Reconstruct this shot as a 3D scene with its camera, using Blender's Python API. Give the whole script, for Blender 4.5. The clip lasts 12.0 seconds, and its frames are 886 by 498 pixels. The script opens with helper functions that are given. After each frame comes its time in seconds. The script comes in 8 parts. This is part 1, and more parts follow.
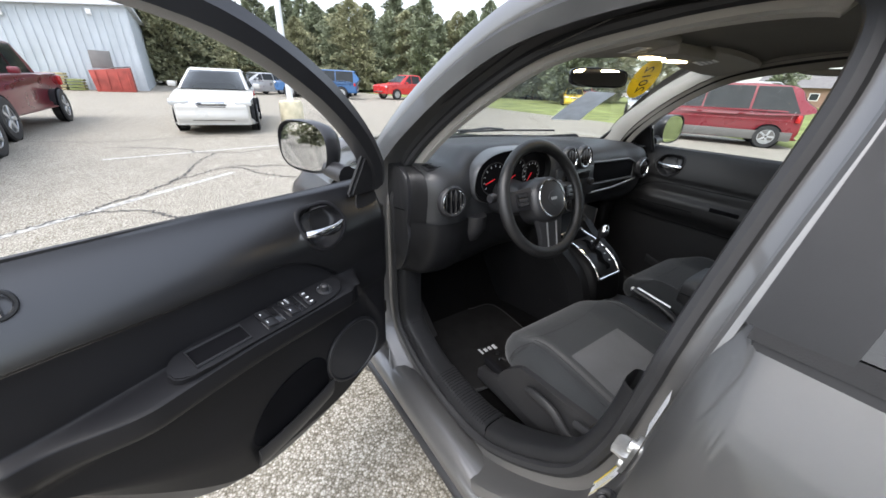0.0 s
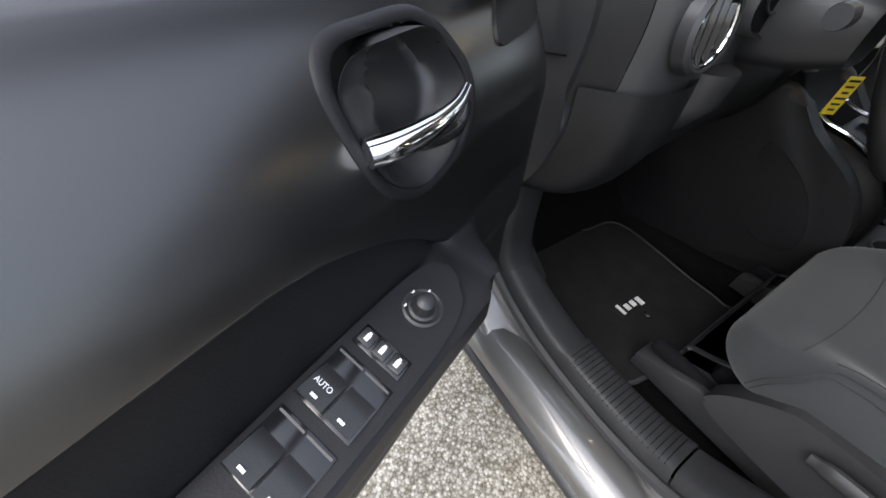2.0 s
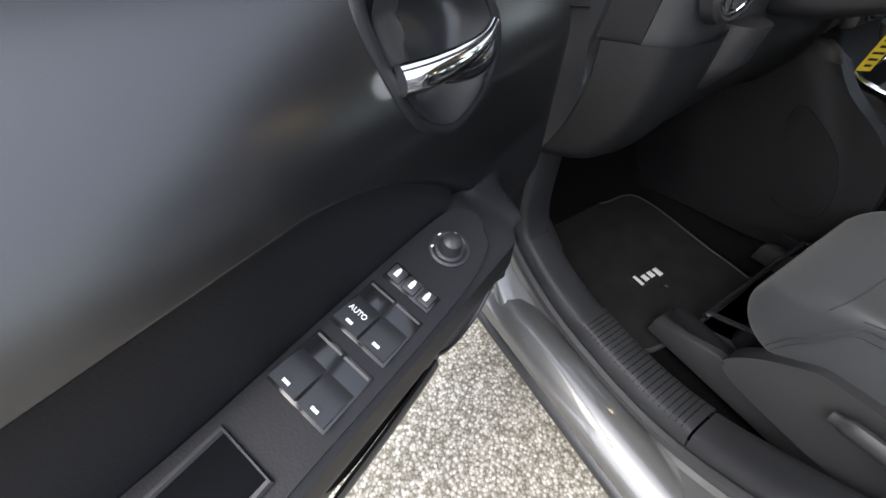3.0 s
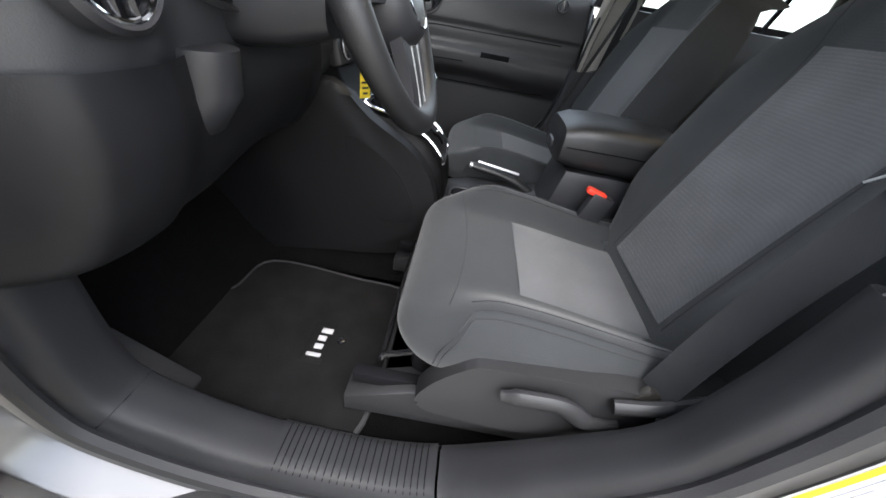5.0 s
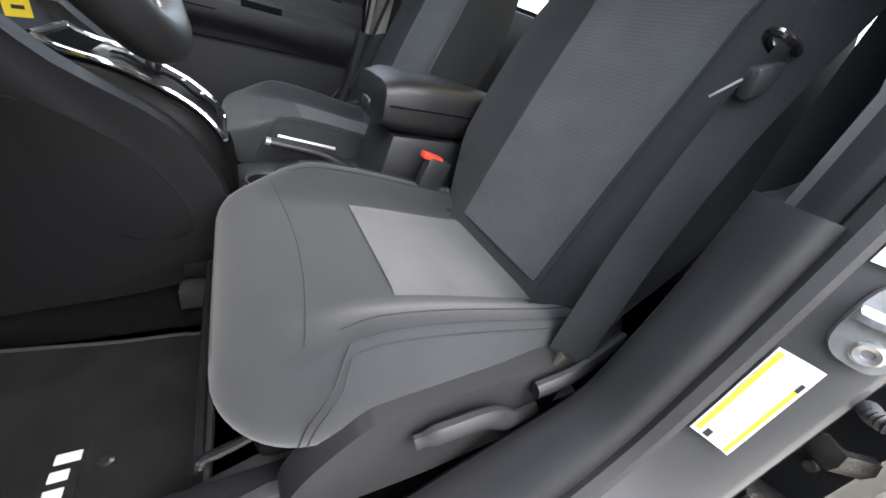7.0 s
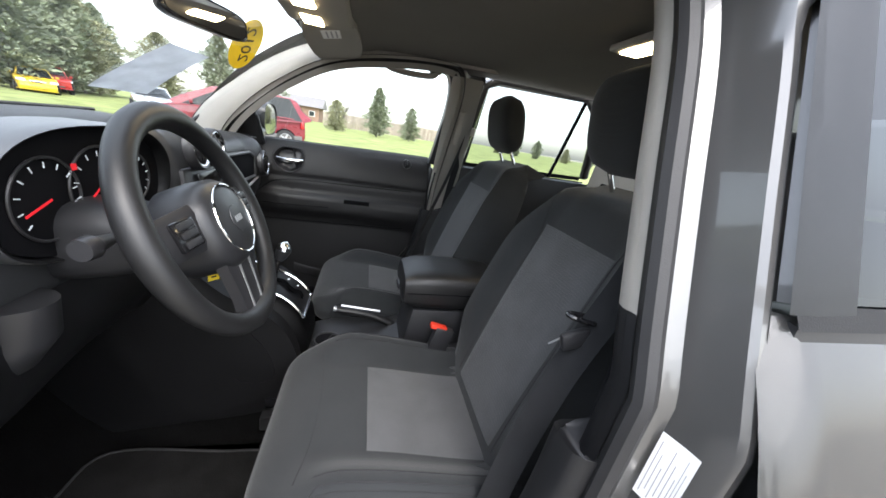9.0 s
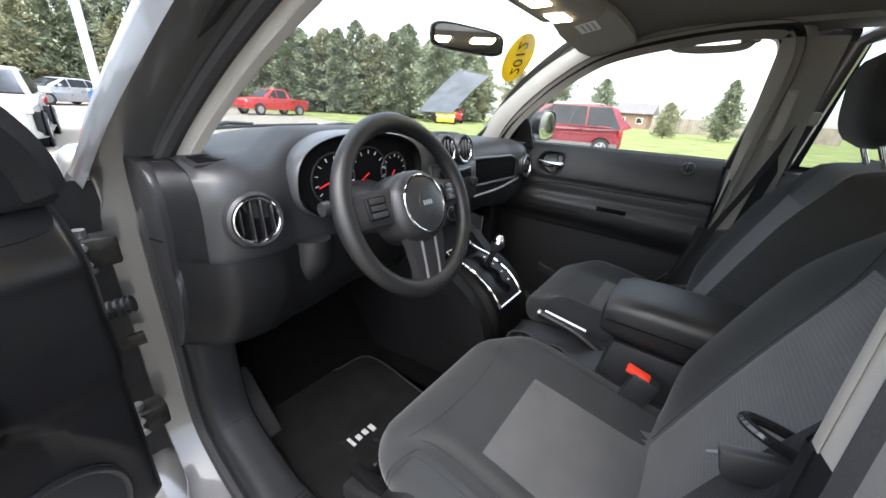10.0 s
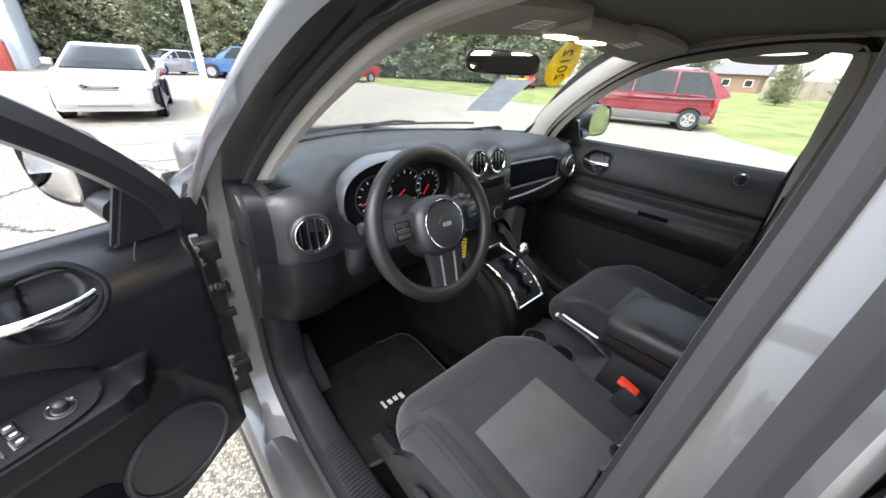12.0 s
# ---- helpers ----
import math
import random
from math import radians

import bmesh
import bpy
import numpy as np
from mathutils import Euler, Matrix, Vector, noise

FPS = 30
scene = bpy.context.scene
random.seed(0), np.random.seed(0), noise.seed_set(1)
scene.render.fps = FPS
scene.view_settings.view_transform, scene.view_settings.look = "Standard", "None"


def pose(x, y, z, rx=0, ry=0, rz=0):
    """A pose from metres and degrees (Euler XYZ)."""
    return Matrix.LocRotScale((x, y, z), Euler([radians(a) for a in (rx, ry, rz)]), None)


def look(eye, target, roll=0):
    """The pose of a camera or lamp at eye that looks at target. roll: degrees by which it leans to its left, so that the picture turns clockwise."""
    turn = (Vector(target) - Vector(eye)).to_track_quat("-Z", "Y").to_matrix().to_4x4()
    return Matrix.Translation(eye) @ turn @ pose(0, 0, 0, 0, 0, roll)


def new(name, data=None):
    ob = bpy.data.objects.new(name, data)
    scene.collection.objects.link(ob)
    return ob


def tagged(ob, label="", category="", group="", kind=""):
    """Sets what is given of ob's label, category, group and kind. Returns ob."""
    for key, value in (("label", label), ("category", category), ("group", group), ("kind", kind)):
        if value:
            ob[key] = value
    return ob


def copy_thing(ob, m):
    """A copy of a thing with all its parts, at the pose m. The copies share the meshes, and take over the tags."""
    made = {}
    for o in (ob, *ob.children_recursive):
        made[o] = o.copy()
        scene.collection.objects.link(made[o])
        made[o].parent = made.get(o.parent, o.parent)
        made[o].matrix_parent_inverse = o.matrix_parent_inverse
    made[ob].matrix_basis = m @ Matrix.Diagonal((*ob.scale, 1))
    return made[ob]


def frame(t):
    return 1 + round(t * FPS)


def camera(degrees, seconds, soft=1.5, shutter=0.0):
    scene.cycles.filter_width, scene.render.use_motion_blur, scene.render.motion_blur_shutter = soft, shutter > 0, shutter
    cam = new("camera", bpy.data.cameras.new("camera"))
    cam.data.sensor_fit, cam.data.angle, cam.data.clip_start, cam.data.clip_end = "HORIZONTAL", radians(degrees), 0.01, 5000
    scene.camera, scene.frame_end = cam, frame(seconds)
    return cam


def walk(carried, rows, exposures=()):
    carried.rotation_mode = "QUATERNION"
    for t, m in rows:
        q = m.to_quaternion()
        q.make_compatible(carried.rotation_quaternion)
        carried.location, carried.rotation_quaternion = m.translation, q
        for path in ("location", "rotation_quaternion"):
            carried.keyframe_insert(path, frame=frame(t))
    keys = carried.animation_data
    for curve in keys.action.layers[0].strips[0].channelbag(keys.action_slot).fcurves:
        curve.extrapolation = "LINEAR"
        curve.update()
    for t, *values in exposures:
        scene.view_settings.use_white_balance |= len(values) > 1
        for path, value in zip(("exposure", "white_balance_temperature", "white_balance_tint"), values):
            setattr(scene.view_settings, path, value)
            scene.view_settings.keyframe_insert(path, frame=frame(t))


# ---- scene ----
cam = camera(104, 12.0, soft=1.6)
# seconds, place in metres, turn in degrees
ROWS = [
    (0, -1.305, -0.689, 1.389, 64.32, -2.50, -34.61),
    (0.5, -1.276, -0.539, 1.344, 57.33, -4.45, -30.72),
    (1, -1.280, -0.334, 1.301, 51.81, -2.71, -31.39),
    (1.5, -1.229, -0.157, 1.222, 48.38, -2.07, -31.27),
    (2, -1.187, -0.048, 1.156, 42.73, -1.38, -31.62),
    (2.5, -1.201, -0.047, 1.134, 40.65, 0.19, -31.10),
    (2.7, -1.216, -0.053, 1.132, 40.12, 0.50, -30.29),
    (4.3, -1.200, -0.141, 1.157, 49.92, -6.15, -54.85),
    (4.5, -1.145, -0.136, 1.115, 52.54, -6.98, -64.81),
    (5, -0.958, -0.107, 1.046, 54.25, -8.98, -84.07),
    (5.5, -0.851, -0.093, 0.951, 53.38, -9.90, -95.25),
    (6, -0.821, -0.071, 0.927, 56.53, -12.29, -103.32),
    (6.5, -0.808, -0.091, 0.926, 58.06, -12.44, -113.87),
    (7, -0.807, -0.090, 0.943, 58.94, -14.10, -116.88),
    (7.5, -0.820, -0.079, 0.982, 66.01, -12.71, -120.00),
    (7.7, -0.834, -0.066, 1.006, 71.63, -13.53, -121.33),
    (9.3, -1.032, -0.276, 1.267, 71.05, -5.89, -90.18),
    (9.5, -1.019, -0.321, 1.267, 70.34, -3.68, -80.32),
    (10, -0.933, -0.445, 1.247, 68.08, -3.91, -53.36),
    (10.5, -0.906, -0.507, 1.279, 65.24, -2.56, -40.91),
    (11, -0.918, -0.540, 1.328, 62.83, -3.50, -41.02),
    (11.5, -0.924, -0.554, 1.394, 61.46, -3.44, -42.78),
    (12, -0.931, -0.564, 1.407, 62.33, -3.16, -42.75),
]
walk(cam, [(t, pose(x, y, z, rx, ry, rz)) for t, x, y, z, rx, ry, rz in ROWS],
     exposures=[(0.0, 1.25), (1.0, 1.25), (2.7, 1.6), (4.3, 1.9), (5.0, 2.4), (6.0, 2.75), (6.5, 2.75), (7.0, 2.65), (7.7, 2.6), (9.3, 1.9), (10.5, 2.0), (12.0, 1.9)])

# ---- sky and sun: a bright overcast day ----
world = bpy.data.worlds.new("overcast_sky")
scene.world = world
world.use_nodes = True
wn = world.node_tree.nodes
wn.clear()
w_out = wn.new("ShaderNodeOutputWorld")
w_bg = wn.new("ShaderNodeBackground")
w_sky = wn.new("ShaderNodeTexSky")
w_hsv = wn.new("ShaderNodeHueSaturation")
w_sky.sky_type = "NISHITA"
w_sky.sun_disc = False
w_sky.sun_elevation = radians(58)
w_sky.sun_rotation = radians(255)
w_sky.dust_density = 2.0
w_sky.air_density = 1.0
w_hsv.inputs["Saturation"].default_value = 0.46
w_bg.inputs["Strength"].default_value = 0.15
world.node_tree.links.new(w_sky.outputs[0], w_hsv.inputs["Color"])
# cloud cover: the overcast sky grows brighter towards the zenith
w_tc = wn.new("ShaderNodeTexCoord")
w_sep = wn.new("ShaderNodeSeparateXYZ")
w_map = wn.new("ShaderNodeMapRange")
w_map.inputs[1].default_value, w_map.inputs[2].default_value = 0.0, 1.0
w_map.inputs[3].default_value, w_map.inputs[4].default_value = 1.05, 2.3
w_mul = wn.new("ShaderNodeVectorMath")
w_mul.operation = "SCALE"
world.node_tree.links.new(w_tc.outputs["Generated"], w_sep.inputs[0])
world.node_tree.links.new(w_sep.outputs["Z"], w_map.inputs[0])
world.node_tree.links.new(w_hsv.outputs[0], w_mul.inputs[0])
world.node_tree.links.new(w_map.outputs[0], w_mul.inputs["Scale"])
world.node_tree.links.new(w_mul.outputs[0], w_bg.inputs["Color"])
world.node_tree.links.new(w_bg.outputs[0], w_out.inputs["Surface"])
sun_data = bpy.data.lights.new("sun", "SUN")
sun_data.energy = 0.6
sun_data.angle = radians(60)
sun_data.color = (1.0, 0.98, 0.955)
sun = new("sun", sun_data)
sun.matrix_world = look((-15, -2.5, 13), (0, 0, 0))

# ---- materials ----
def mat(name, color, rough=0.5, metal=0.0, grain=0.0, grain_size=0.002, vary=0.0, vary_size=0.3,
        coat=0.0, spec=0.5, sheen=0.0, rand=0.0, coat_rough=0.06):
    """A procedural surface: colour with variation at a large scale, relief at a fine one."""
    m = bpy.data.materials.new(name)
    m.use_nodes = True
    nt = m.node_tree
    b = nt.nodes["Principled BSDF"]
    b.inputs["Base Color"].default_value = (*color, 1)
    b.inputs["Roughness"].default_value = rough
    b.inputs["Metallic"].default_value = metal
    b.inputs["Coat Weight"].default_value = coat
    b.inputs["Coat Roughness"].default_value = coat_rough
    b.inputs["Specular IOR Level"].default_value = spec
    b.inputs["Sheen Weight"].default_value = sheen
    tc = nt.nodes.new("ShaderNodeTexCoord")
    if vary:
        n1 = nt.nodes.new("ShaderNodeTexNoise")
        n1.inputs["Scale"].default_value = 1.0 / vary_size
        n1.inputs["Detail"].default_value = 6
        nt.links.new(tc.outputs["Object"], n1.inputs["Vector"])
        ramp = nt.nodes.new("ShaderNodeMapRange")
        ramp.inputs[1].default_value, ramp.inputs[2].default_value = 0.3, 0.7
        ramp.inputs[3].default_value, ramp.inputs[4].default_value = 1 - vary, 1 + vary
        nt.links.new(n1.outputs["Fac"], ramp.inputs[0])
        src = ramp.outputs[0]
        if rand:
            oi = nt.nodes.new("ShaderNodeObjectInfo")
            mr = nt.nodes.new("ShaderNodeMapRange")
            mr.inputs[3].default_value, mr.inputs[4].default_value = 1 - rand, 1 + rand
            nt.links.new(oi.outputs["Random"], mr.inputs[0])
            mu = nt.nodes.new("ShaderNodeMath")
            mu.operation = "MULTIPLY"
            nt.links.new(src, mu.inputs[0])
            nt.links.new(mr.outputs[0], mu.inputs[1])
            src = mu.outputs[0]
        mix = nt.nodes.new("ShaderNodeVectorMath")
        mix.operation = "SCALE"
        mix.inputs[0].default_value = color
        nt.links.new(src, mix.inputs["Scale"])
        nt.links.new(mix.outputs[0], b.inputs["Base Color"])
        r2 = nt.nodes.new("ShaderNodeMapRange")
        r2.inputs[3].default_value, r2.inputs[4].default_value = rough * 0.88, min(1, rough * 1.12)
        nt.links.new(n1.outputs["Fac"], r2.inputs[0])
        nt.links.new(r2.outputs[0], b.inputs["Roughness"])
    if grain:
        n2 = nt.nodes.new("ShaderNodeTexNoise")
        n2.inputs["Scale"].default_value = 1.0 / grain_size
        n2.inputs["Detail"].default_value = 3
        nt.links.new(tc.outputs["Object"], n2.inputs["Vector"])
        bump = nt.nodes.new("ShaderNodeBump")
        bump.inputs["Strength"].default_value = grain
        bump.inputs["Distance"].default_value = grain_size * 0.5
        nt.links.new(n2.outputs["Fac"], bump.inputs["Height"])
        nt.links.new(bump.outputs[0], b.inputs["Normal"])
    return m


def weave_mat(name, color, pitch, strength):
    """Woven seat cloth: fine crossing ribs, slightly worn."""
    m = mat(name, color, 0.9, vary=0.14, vary_size=0.08, sheen=0.15, spec=0.2)
    nt = m.node_tree
    b = nt.nodes["Principled BSDF"]
    tc = nt.nodes.new("ShaderNodeTexCoord")
    hs = []
    for d in ("X", "Y"):
        wv = nt.nodes.new("ShaderNodeTexWave")
        wv.bands_direction = d
        wv.inputs["Scale"].default_value = 0.314 / pitch
        wv.inputs["Distortion"].default_value = 0.6
        wv.inputs["Detail Scale"].default_value = 3
        nt.links.new(tc.outputs["Object"], wv.inputs["Vector"])
        hs.append(wv)
    mu = nt.nodes.new("ShaderNodeMath")
    mu.operation = "MULTIPLY"
    nt.links.new(hs[0].outputs["Fac"], mu.inputs[0])
    nt.links.new(hs[1].outputs["Fac"], mu.inputs[1])
    bump = nt.nodes.new("ShaderNodeBump")
    bump.inputs["Strength"].default_value = strength
    bump.inputs["Distance"].default_value = pitch * 0.4
    nt.links.new(mu.outputs[0], bump.inputs["Height"])
    nt.links.new(bump.outputs[0], b.inputs["Normal"])
    return m


def glass_mat(name, tint, gloss=1.0):
    """A thin pane: clear, with the mirror image of its surface."""
    m = bpy.data.materials.new(name)
    m.use_nodes = True
    nt = m.node_tree
    nt.nodes.clear()
    out = nt.nodes.new("ShaderNodeOutputMaterial")
    tr = nt.nodes.new("ShaderNodeBsdfTransparent")
    tr.inputs["Color"].default_value = (*tint, 1)
    gl = nt.nodes.new("ShaderNodeBsdfGlossy")
    gl.inputs["Roughness"].default_value = 0.02
    lw = nt.nodes.new("ShaderNodeLayerWeight")
    lw.inputs["Blend"].default_value = 0.5
    pw = nt.nodes.new("ShaderNodeMath")
    pw.operation = "POWER"
    pw.inputs[1].default_value = 5.0
    mu = nt.nodes.new("ShaderNodeMath")
    mu.operation = "MULTIPLY_ADD"
    mu.inputs[1].default_value = 0.9 * gloss
    mu.inputs[2].default_value = 0.05 * gloss
    mx = nt.nodes.new("ShaderNodeMixShader")
    nt.links.new(lw.outputs["Facing"], pw.inputs[0])
    nt.links.new(pw.outputs[0], mu.inputs[0])
    nt.links.new(mu.outputs[0], mx.inputs[0])
    nt.links.new(tr.outputs[0], mx.inputs[1])
    nt.links.new(gl.outputs[0], mx.inputs[2])
    nt.links.new(mx.outputs[0], out.inputs["Surface"])
    return m


def glow_mat(name, color, strength):
    m = mat(name, color, 0.4)
    b = m.node_tree.nodes["Principled BSDF"]
    b.inputs["Emission Color"].default_value = (*color, 1)
    b.inputs["Emission Strength"].default_value = strength
    return m


PAINT = mat("grey_metallic_paint", (0.119, 0.117, 0.115), 0.36, metal=0.52, grain=0.10, grain_size=0.0012, vary=0.06, vary_size=0.2, coat=1.0, coat_rough=0.04)
BLACK = mat("black_grained_plastic", (0.0175, 0.0178, 0.0197), 0.42, grain=0.14, grain_size=0.0016, vary=0.12, vary_size=0.15)
DASH = mat("dark_grey_soft_dash", (0.058, 0.060, 0.064), 0.38, grain=0.22, grain_size=0.0018, vary=0.12, vary_size=0.2, spec=0.9)
VINYL = mat("black_soft_vinyl", (0.0050, 0.0051, 0.0060), 0.34, grain=0.14, grain_size=0.0016, vary=0.10, vary_size=0.12, spec=0.25, coat=1.0, coat_rough=0.26)
VINYL.node_tree.nodes["Principled BSDF"].inputs["Coat IOR"].default_value = 1.68
DOORBLACK = mat("black_hard_door_plastic", (0.0095, 0.0095, 0.0108), 0.46, grain=0.2, grain_size=0.0018, vary=0.12, vary_size=0.15, spec=0.22)
SILLTRIM = mat("dark_grey_sill_plastic", (0.030, 0.0305, 0.033), 0.45, grain=0.16, grain_size=0.0014, vary=0.14, vary_size=0.12)
JAMB = mat("dark_jamb_and_gap_shade", (0.045, 0.046, 0.048), 0.4, metal=0.4, grain=0.2, grain_size=0.004, vary=0.2, vary_size=0.05)
SEAM = mat("dark_seam_thread", (0.014, 0.014, 0.016), 0.9, vary=0.2, vary_size=0.02)
SHIELD = mat("dark_seat_plastic", (0.0165, 0.0165, 0.0175), 0.45, grain=0.2, grain_size=0.0015, vary=0.12, vary_size=0.1, spec=0.35)
DOORGREY = mat("dark_grey_door_plastic", (0.0105, 0.0105, 0.0115), 0.52, grain=0.16, grain_size=0.0016, vary=0.12, vary_size=0.15, spec=0.4)
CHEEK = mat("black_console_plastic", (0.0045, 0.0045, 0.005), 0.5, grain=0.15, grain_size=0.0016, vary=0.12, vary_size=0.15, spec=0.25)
SATIN = mat("satin_dark_plastic", (0.020, 0.020, 0.022), 0.38, grain=0.12, grain_size=0.001, vary=0.1, vary_size=0.1)
LEATHER = mat("black_wheel_leather", (0.009, 0.009, 0.0095), 0.45, grain=0.4, grain_size=0.0014, vary=0.15, vary_size=0.06)
GLOSSY = mat("gloss_black_plastic", (0.010, 0.010, 0.011), 0.14, vary=0.1, vary_size=0.1)
RUBBER = mat("black_rubber", (0.014, 0.014, 0.015), 0.62, grain=0.3, grain_size=0.002, vary=0.15, vary_size=0.1)
# shade put into the colour: near-black for hollows, gaps and hidden parts
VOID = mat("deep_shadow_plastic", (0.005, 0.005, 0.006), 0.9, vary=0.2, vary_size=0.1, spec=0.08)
FABRIC = weave_mat("charcoal_seat_cloth", (0.0195, 0.0212, 0.0225), 0.0020, 0.22)
PATCH = weave_mat("grey_ribbed_seat_cloth", (0.063, 0.0645, 0.067), 0.0023, 0.5)
CARPET = mat("black_carpet", (0.0042, 0.0041, 0.0042), 0.98, grain=1.0, grain_size=0.004, vary=0.3, vary_size=0.05, spec=0.1)
MATCLOTH = mat("black_mat_pile", (0.0066, 0.0064, 0.0065), 0.98, grain=0.9, grain_size=0.003, vary=0.35, vary_size=0.06, spec=0.1)
LINER = mat("warm_grey_headliner", (0.335, 0.318, 0.285), 0.95, grain=0.5, grain_size=0.003, vary=0.06, vary_size=0.3, spec=0.1)
BEIGE = mat("light_grey_pillar_trim", (0.48, 0.46, 0.42), 0.6, grain=0.3, grain_size=0.0016, vary=0.06, vary_size=0.2)
CHROME = mat("chrome", (0.85, 0.85, 0.86), 0.08, metal=1.0, vary=0.03, vary_size=0.05)
SILVER = mat("silver_plastic", (0.42, 0.43, 0.44), 0.3, metal=0.6, vary=0.06, vary_size=0.05)
STEEL = mat("zinc_plated_steel", (0.55, 0.55, 0.54), 0.38, metal=0.9, grain=0.3, grain_size=0.003, vary=0.2, vary_size=0.02)
DARKSTEEL = mat("greasy_dark_steel", (0.045, 0.042, 0.038), 0.45, metal=0.7, grain=0.5, grain_size=0.004, vary=0.35, vary_size=0.02)
WEB = weave_mat("grey_seat_belt_webbing", (0.032, 0.033, 0.036), 0.0016, 0.4)
WHITE = mat("white_label_paper", (0.78, 0.78, 0.77), 0.5, vary=0.04, vary_size=0.03)
# white paper greyed to paint in the shade of its backlit side
SHEETBACK = mat("shaded_sheet_back", (0.52, 0.54, 0.56), 0.6, vary=0.12, vary_size=0.05)
YELLOW = mat("yellow_tag", (0.82, 0.62, 0.04), 0.5, vary=0.06, vary_size=0.03)
INK = mat("black_ink", (0.02, 0.02, 0.02), 0.5)
GREYINK = mat("grey_print", (0.35, 0.35, 0.36), 0.6)
RED = mat("red_plastic", (0.72, 0.05, 0.025), 0.4, vary=0.05, vary_size=0.02)
PRINT = mat("white_switch_print", (0.75, 0.76, 0.78), 0.5)
GLASS = glass_mat("clear_car_glass", (0.93, 0.96, 0.94))
TINT = glass_mat("dark_tinted_glass", (0.06, 0.065, 0.07))
DARKTINT = glass_mat("darker_rear_glass", (0.62, 0.66, 0.64))
MIRROR = mat("mirror_glass", (0.92, 0.93, 0.94), 0.01, metal=1.0)
LAMP = glow_mat("warm_courtesy_lamp", (1.0, 0.78, 0.45), 9.0)
GAUGEWHITE = glow_mat("lit_gauge_numerals", (0.6, 0.64, 0.68), 0.03)
GAUGERED = glow_mat("red_gauge_needle", (0.7, 0.02, 0.03), 0.10)


# ---- building helpers ----
def thing(name, label, category, at=(0, 0, 0), group="", kind=""):
    ob = new(name)
    ob.empty_display_size = 0.05
    ob.location = at
    return tagged(ob, label, category, group, kind)


def part(name, bm, material, parent=None, label="", sharp=38):
    """Links a bmesh, in world places, as one mesh under a thing or a part."""
    bmesh.ops.recalc_face_normals(bm, faces=bm.faces)
    me = bpy.data.meshes.new(name)
    for f in bm.faces:
        f.smooth = True
    bm.to_mesh(me)
    bm.free()
    me.set_sharp_from_angle(angle=radians(sharp))
    me.materials.append(material)
    ob = new(name, me)
    if parent is not None:
        ob.parent = parent
        if parent.type == "EMPTY":
            ob.matrix_parent_inverse = parent.matrix_basis.inverted()
    if label:
        tagged(ob, label)
    return ob


def solid(name, bm, material, label, category, group="", kind="", sharp=38):
    ob = part(name, bm, material, None, "", sharp)
    return tagged(ob, label, category, group, kind)


def spline(pts, n=8, closed=False):
    """A smooth curve through a few points."""
    p = [Vector(q) for q in pts]
    m = len(p)
    out = []
    for i in range(m if closed else m - 1):
        if closed:
            a, b, c, d = p[(i - 1) % m], p[i], p[(i + 1) % m], p[(i + 2) % m]
        else:
            a, b, c, d = p[max(i - 1, 0)], p[i], p[i + 1], p[min(i + 2, m - 1)]
        for k in range(n):
            t = k / n
            out.append(0.5 * (2 * b + (c - a) * t + (2 * a - 5 * b + 4 * c - d) * t * t + (3 * b - a - 3 * c + d) * t ** 3))
    if not closed:
        out.append(p[-1].copy())
    return out


def rings(bm, loops, close_ring=True, close_loop=False, cap=False):
    """Joins rows of points with quads."""
    vs = [[bm.verts.new(p) for p in r] for r in loops]
    n = len(vs[0])
    rows = range(len(vs)) if close_loop else range(len(vs) - 1)
    for i in rows:
        a, b = vs[i], vs[(i + 1) % len(vs)]
        for j in range(n if close_ring else n - 1):
            q = (a[j], a[(j + 1) % n], b[(j + 1) % n], b[j])
            if len(set(q)) == 4:
                bm.faces.new(q)
    if cap:
        bm.faces.new(vs[0][::-1])
        bm.faces.new(vs[-1])
    return bm


def tube(bm, path, rad, seg=10, closed=False, flat=1.0, up=(0, 0, 1)):
    """A round (or flattened) bar along a path; rad may be a list."""
    pts = [Vector(p) for p in path]
    n = len(pts)
    loops = []
    for i, p in enumerate(pts):
        if closed:
            d = pts[(i + 1) % n] - pts[i - 1]
        else:
            d = pts[min(i + 1, n - 1)] - pts[max(i - 1, 0)]
        d.normalize()
        s = d.cross(Vector(up))
        if s.length < 1e-4:
            s = d.cross(Vector((1, 0.2, 0)))
        s.normalize()
        u = s.cross(d)
        r = rad[i] if isinstance(rad, (list, tuple)) else rad
        loops.append([p + s * (math.cos(a) * r) + u * (math.sin(a) * r * flat) for a in (2 * math.pi * k / seg for k in range(seg))])
    return rings(bm, loops, True, closed, not closed)


def box(bm, centre, size, bevel=0.0, turn=None, seg=2):
    """A box with rounded edges."""
    g = bmesh.ops.create_cube(bm, size=1.0)
    vs = g["verts"]
    bmesh.ops.scale(bm, vec=size, verts=vs)
    if bevel:
        es = list({e for v in vs for e in v.link_edges})
        r = bmesh.ops.bevel(bm, geom=es, offset=bevel, segments=seg, profile=0.5, affect="EDGES")
        vs = list({v for f in r["faces"] for v in f.verts} | {v for v in vs if v.is_valid})
    m = Matrix.Translation(centre)
    if turn is not None:
        m = m @ turn
    bmesh.ops.transform(bm, matrix=m, verts=[v for v in vs if v.is_valid])
    return bm


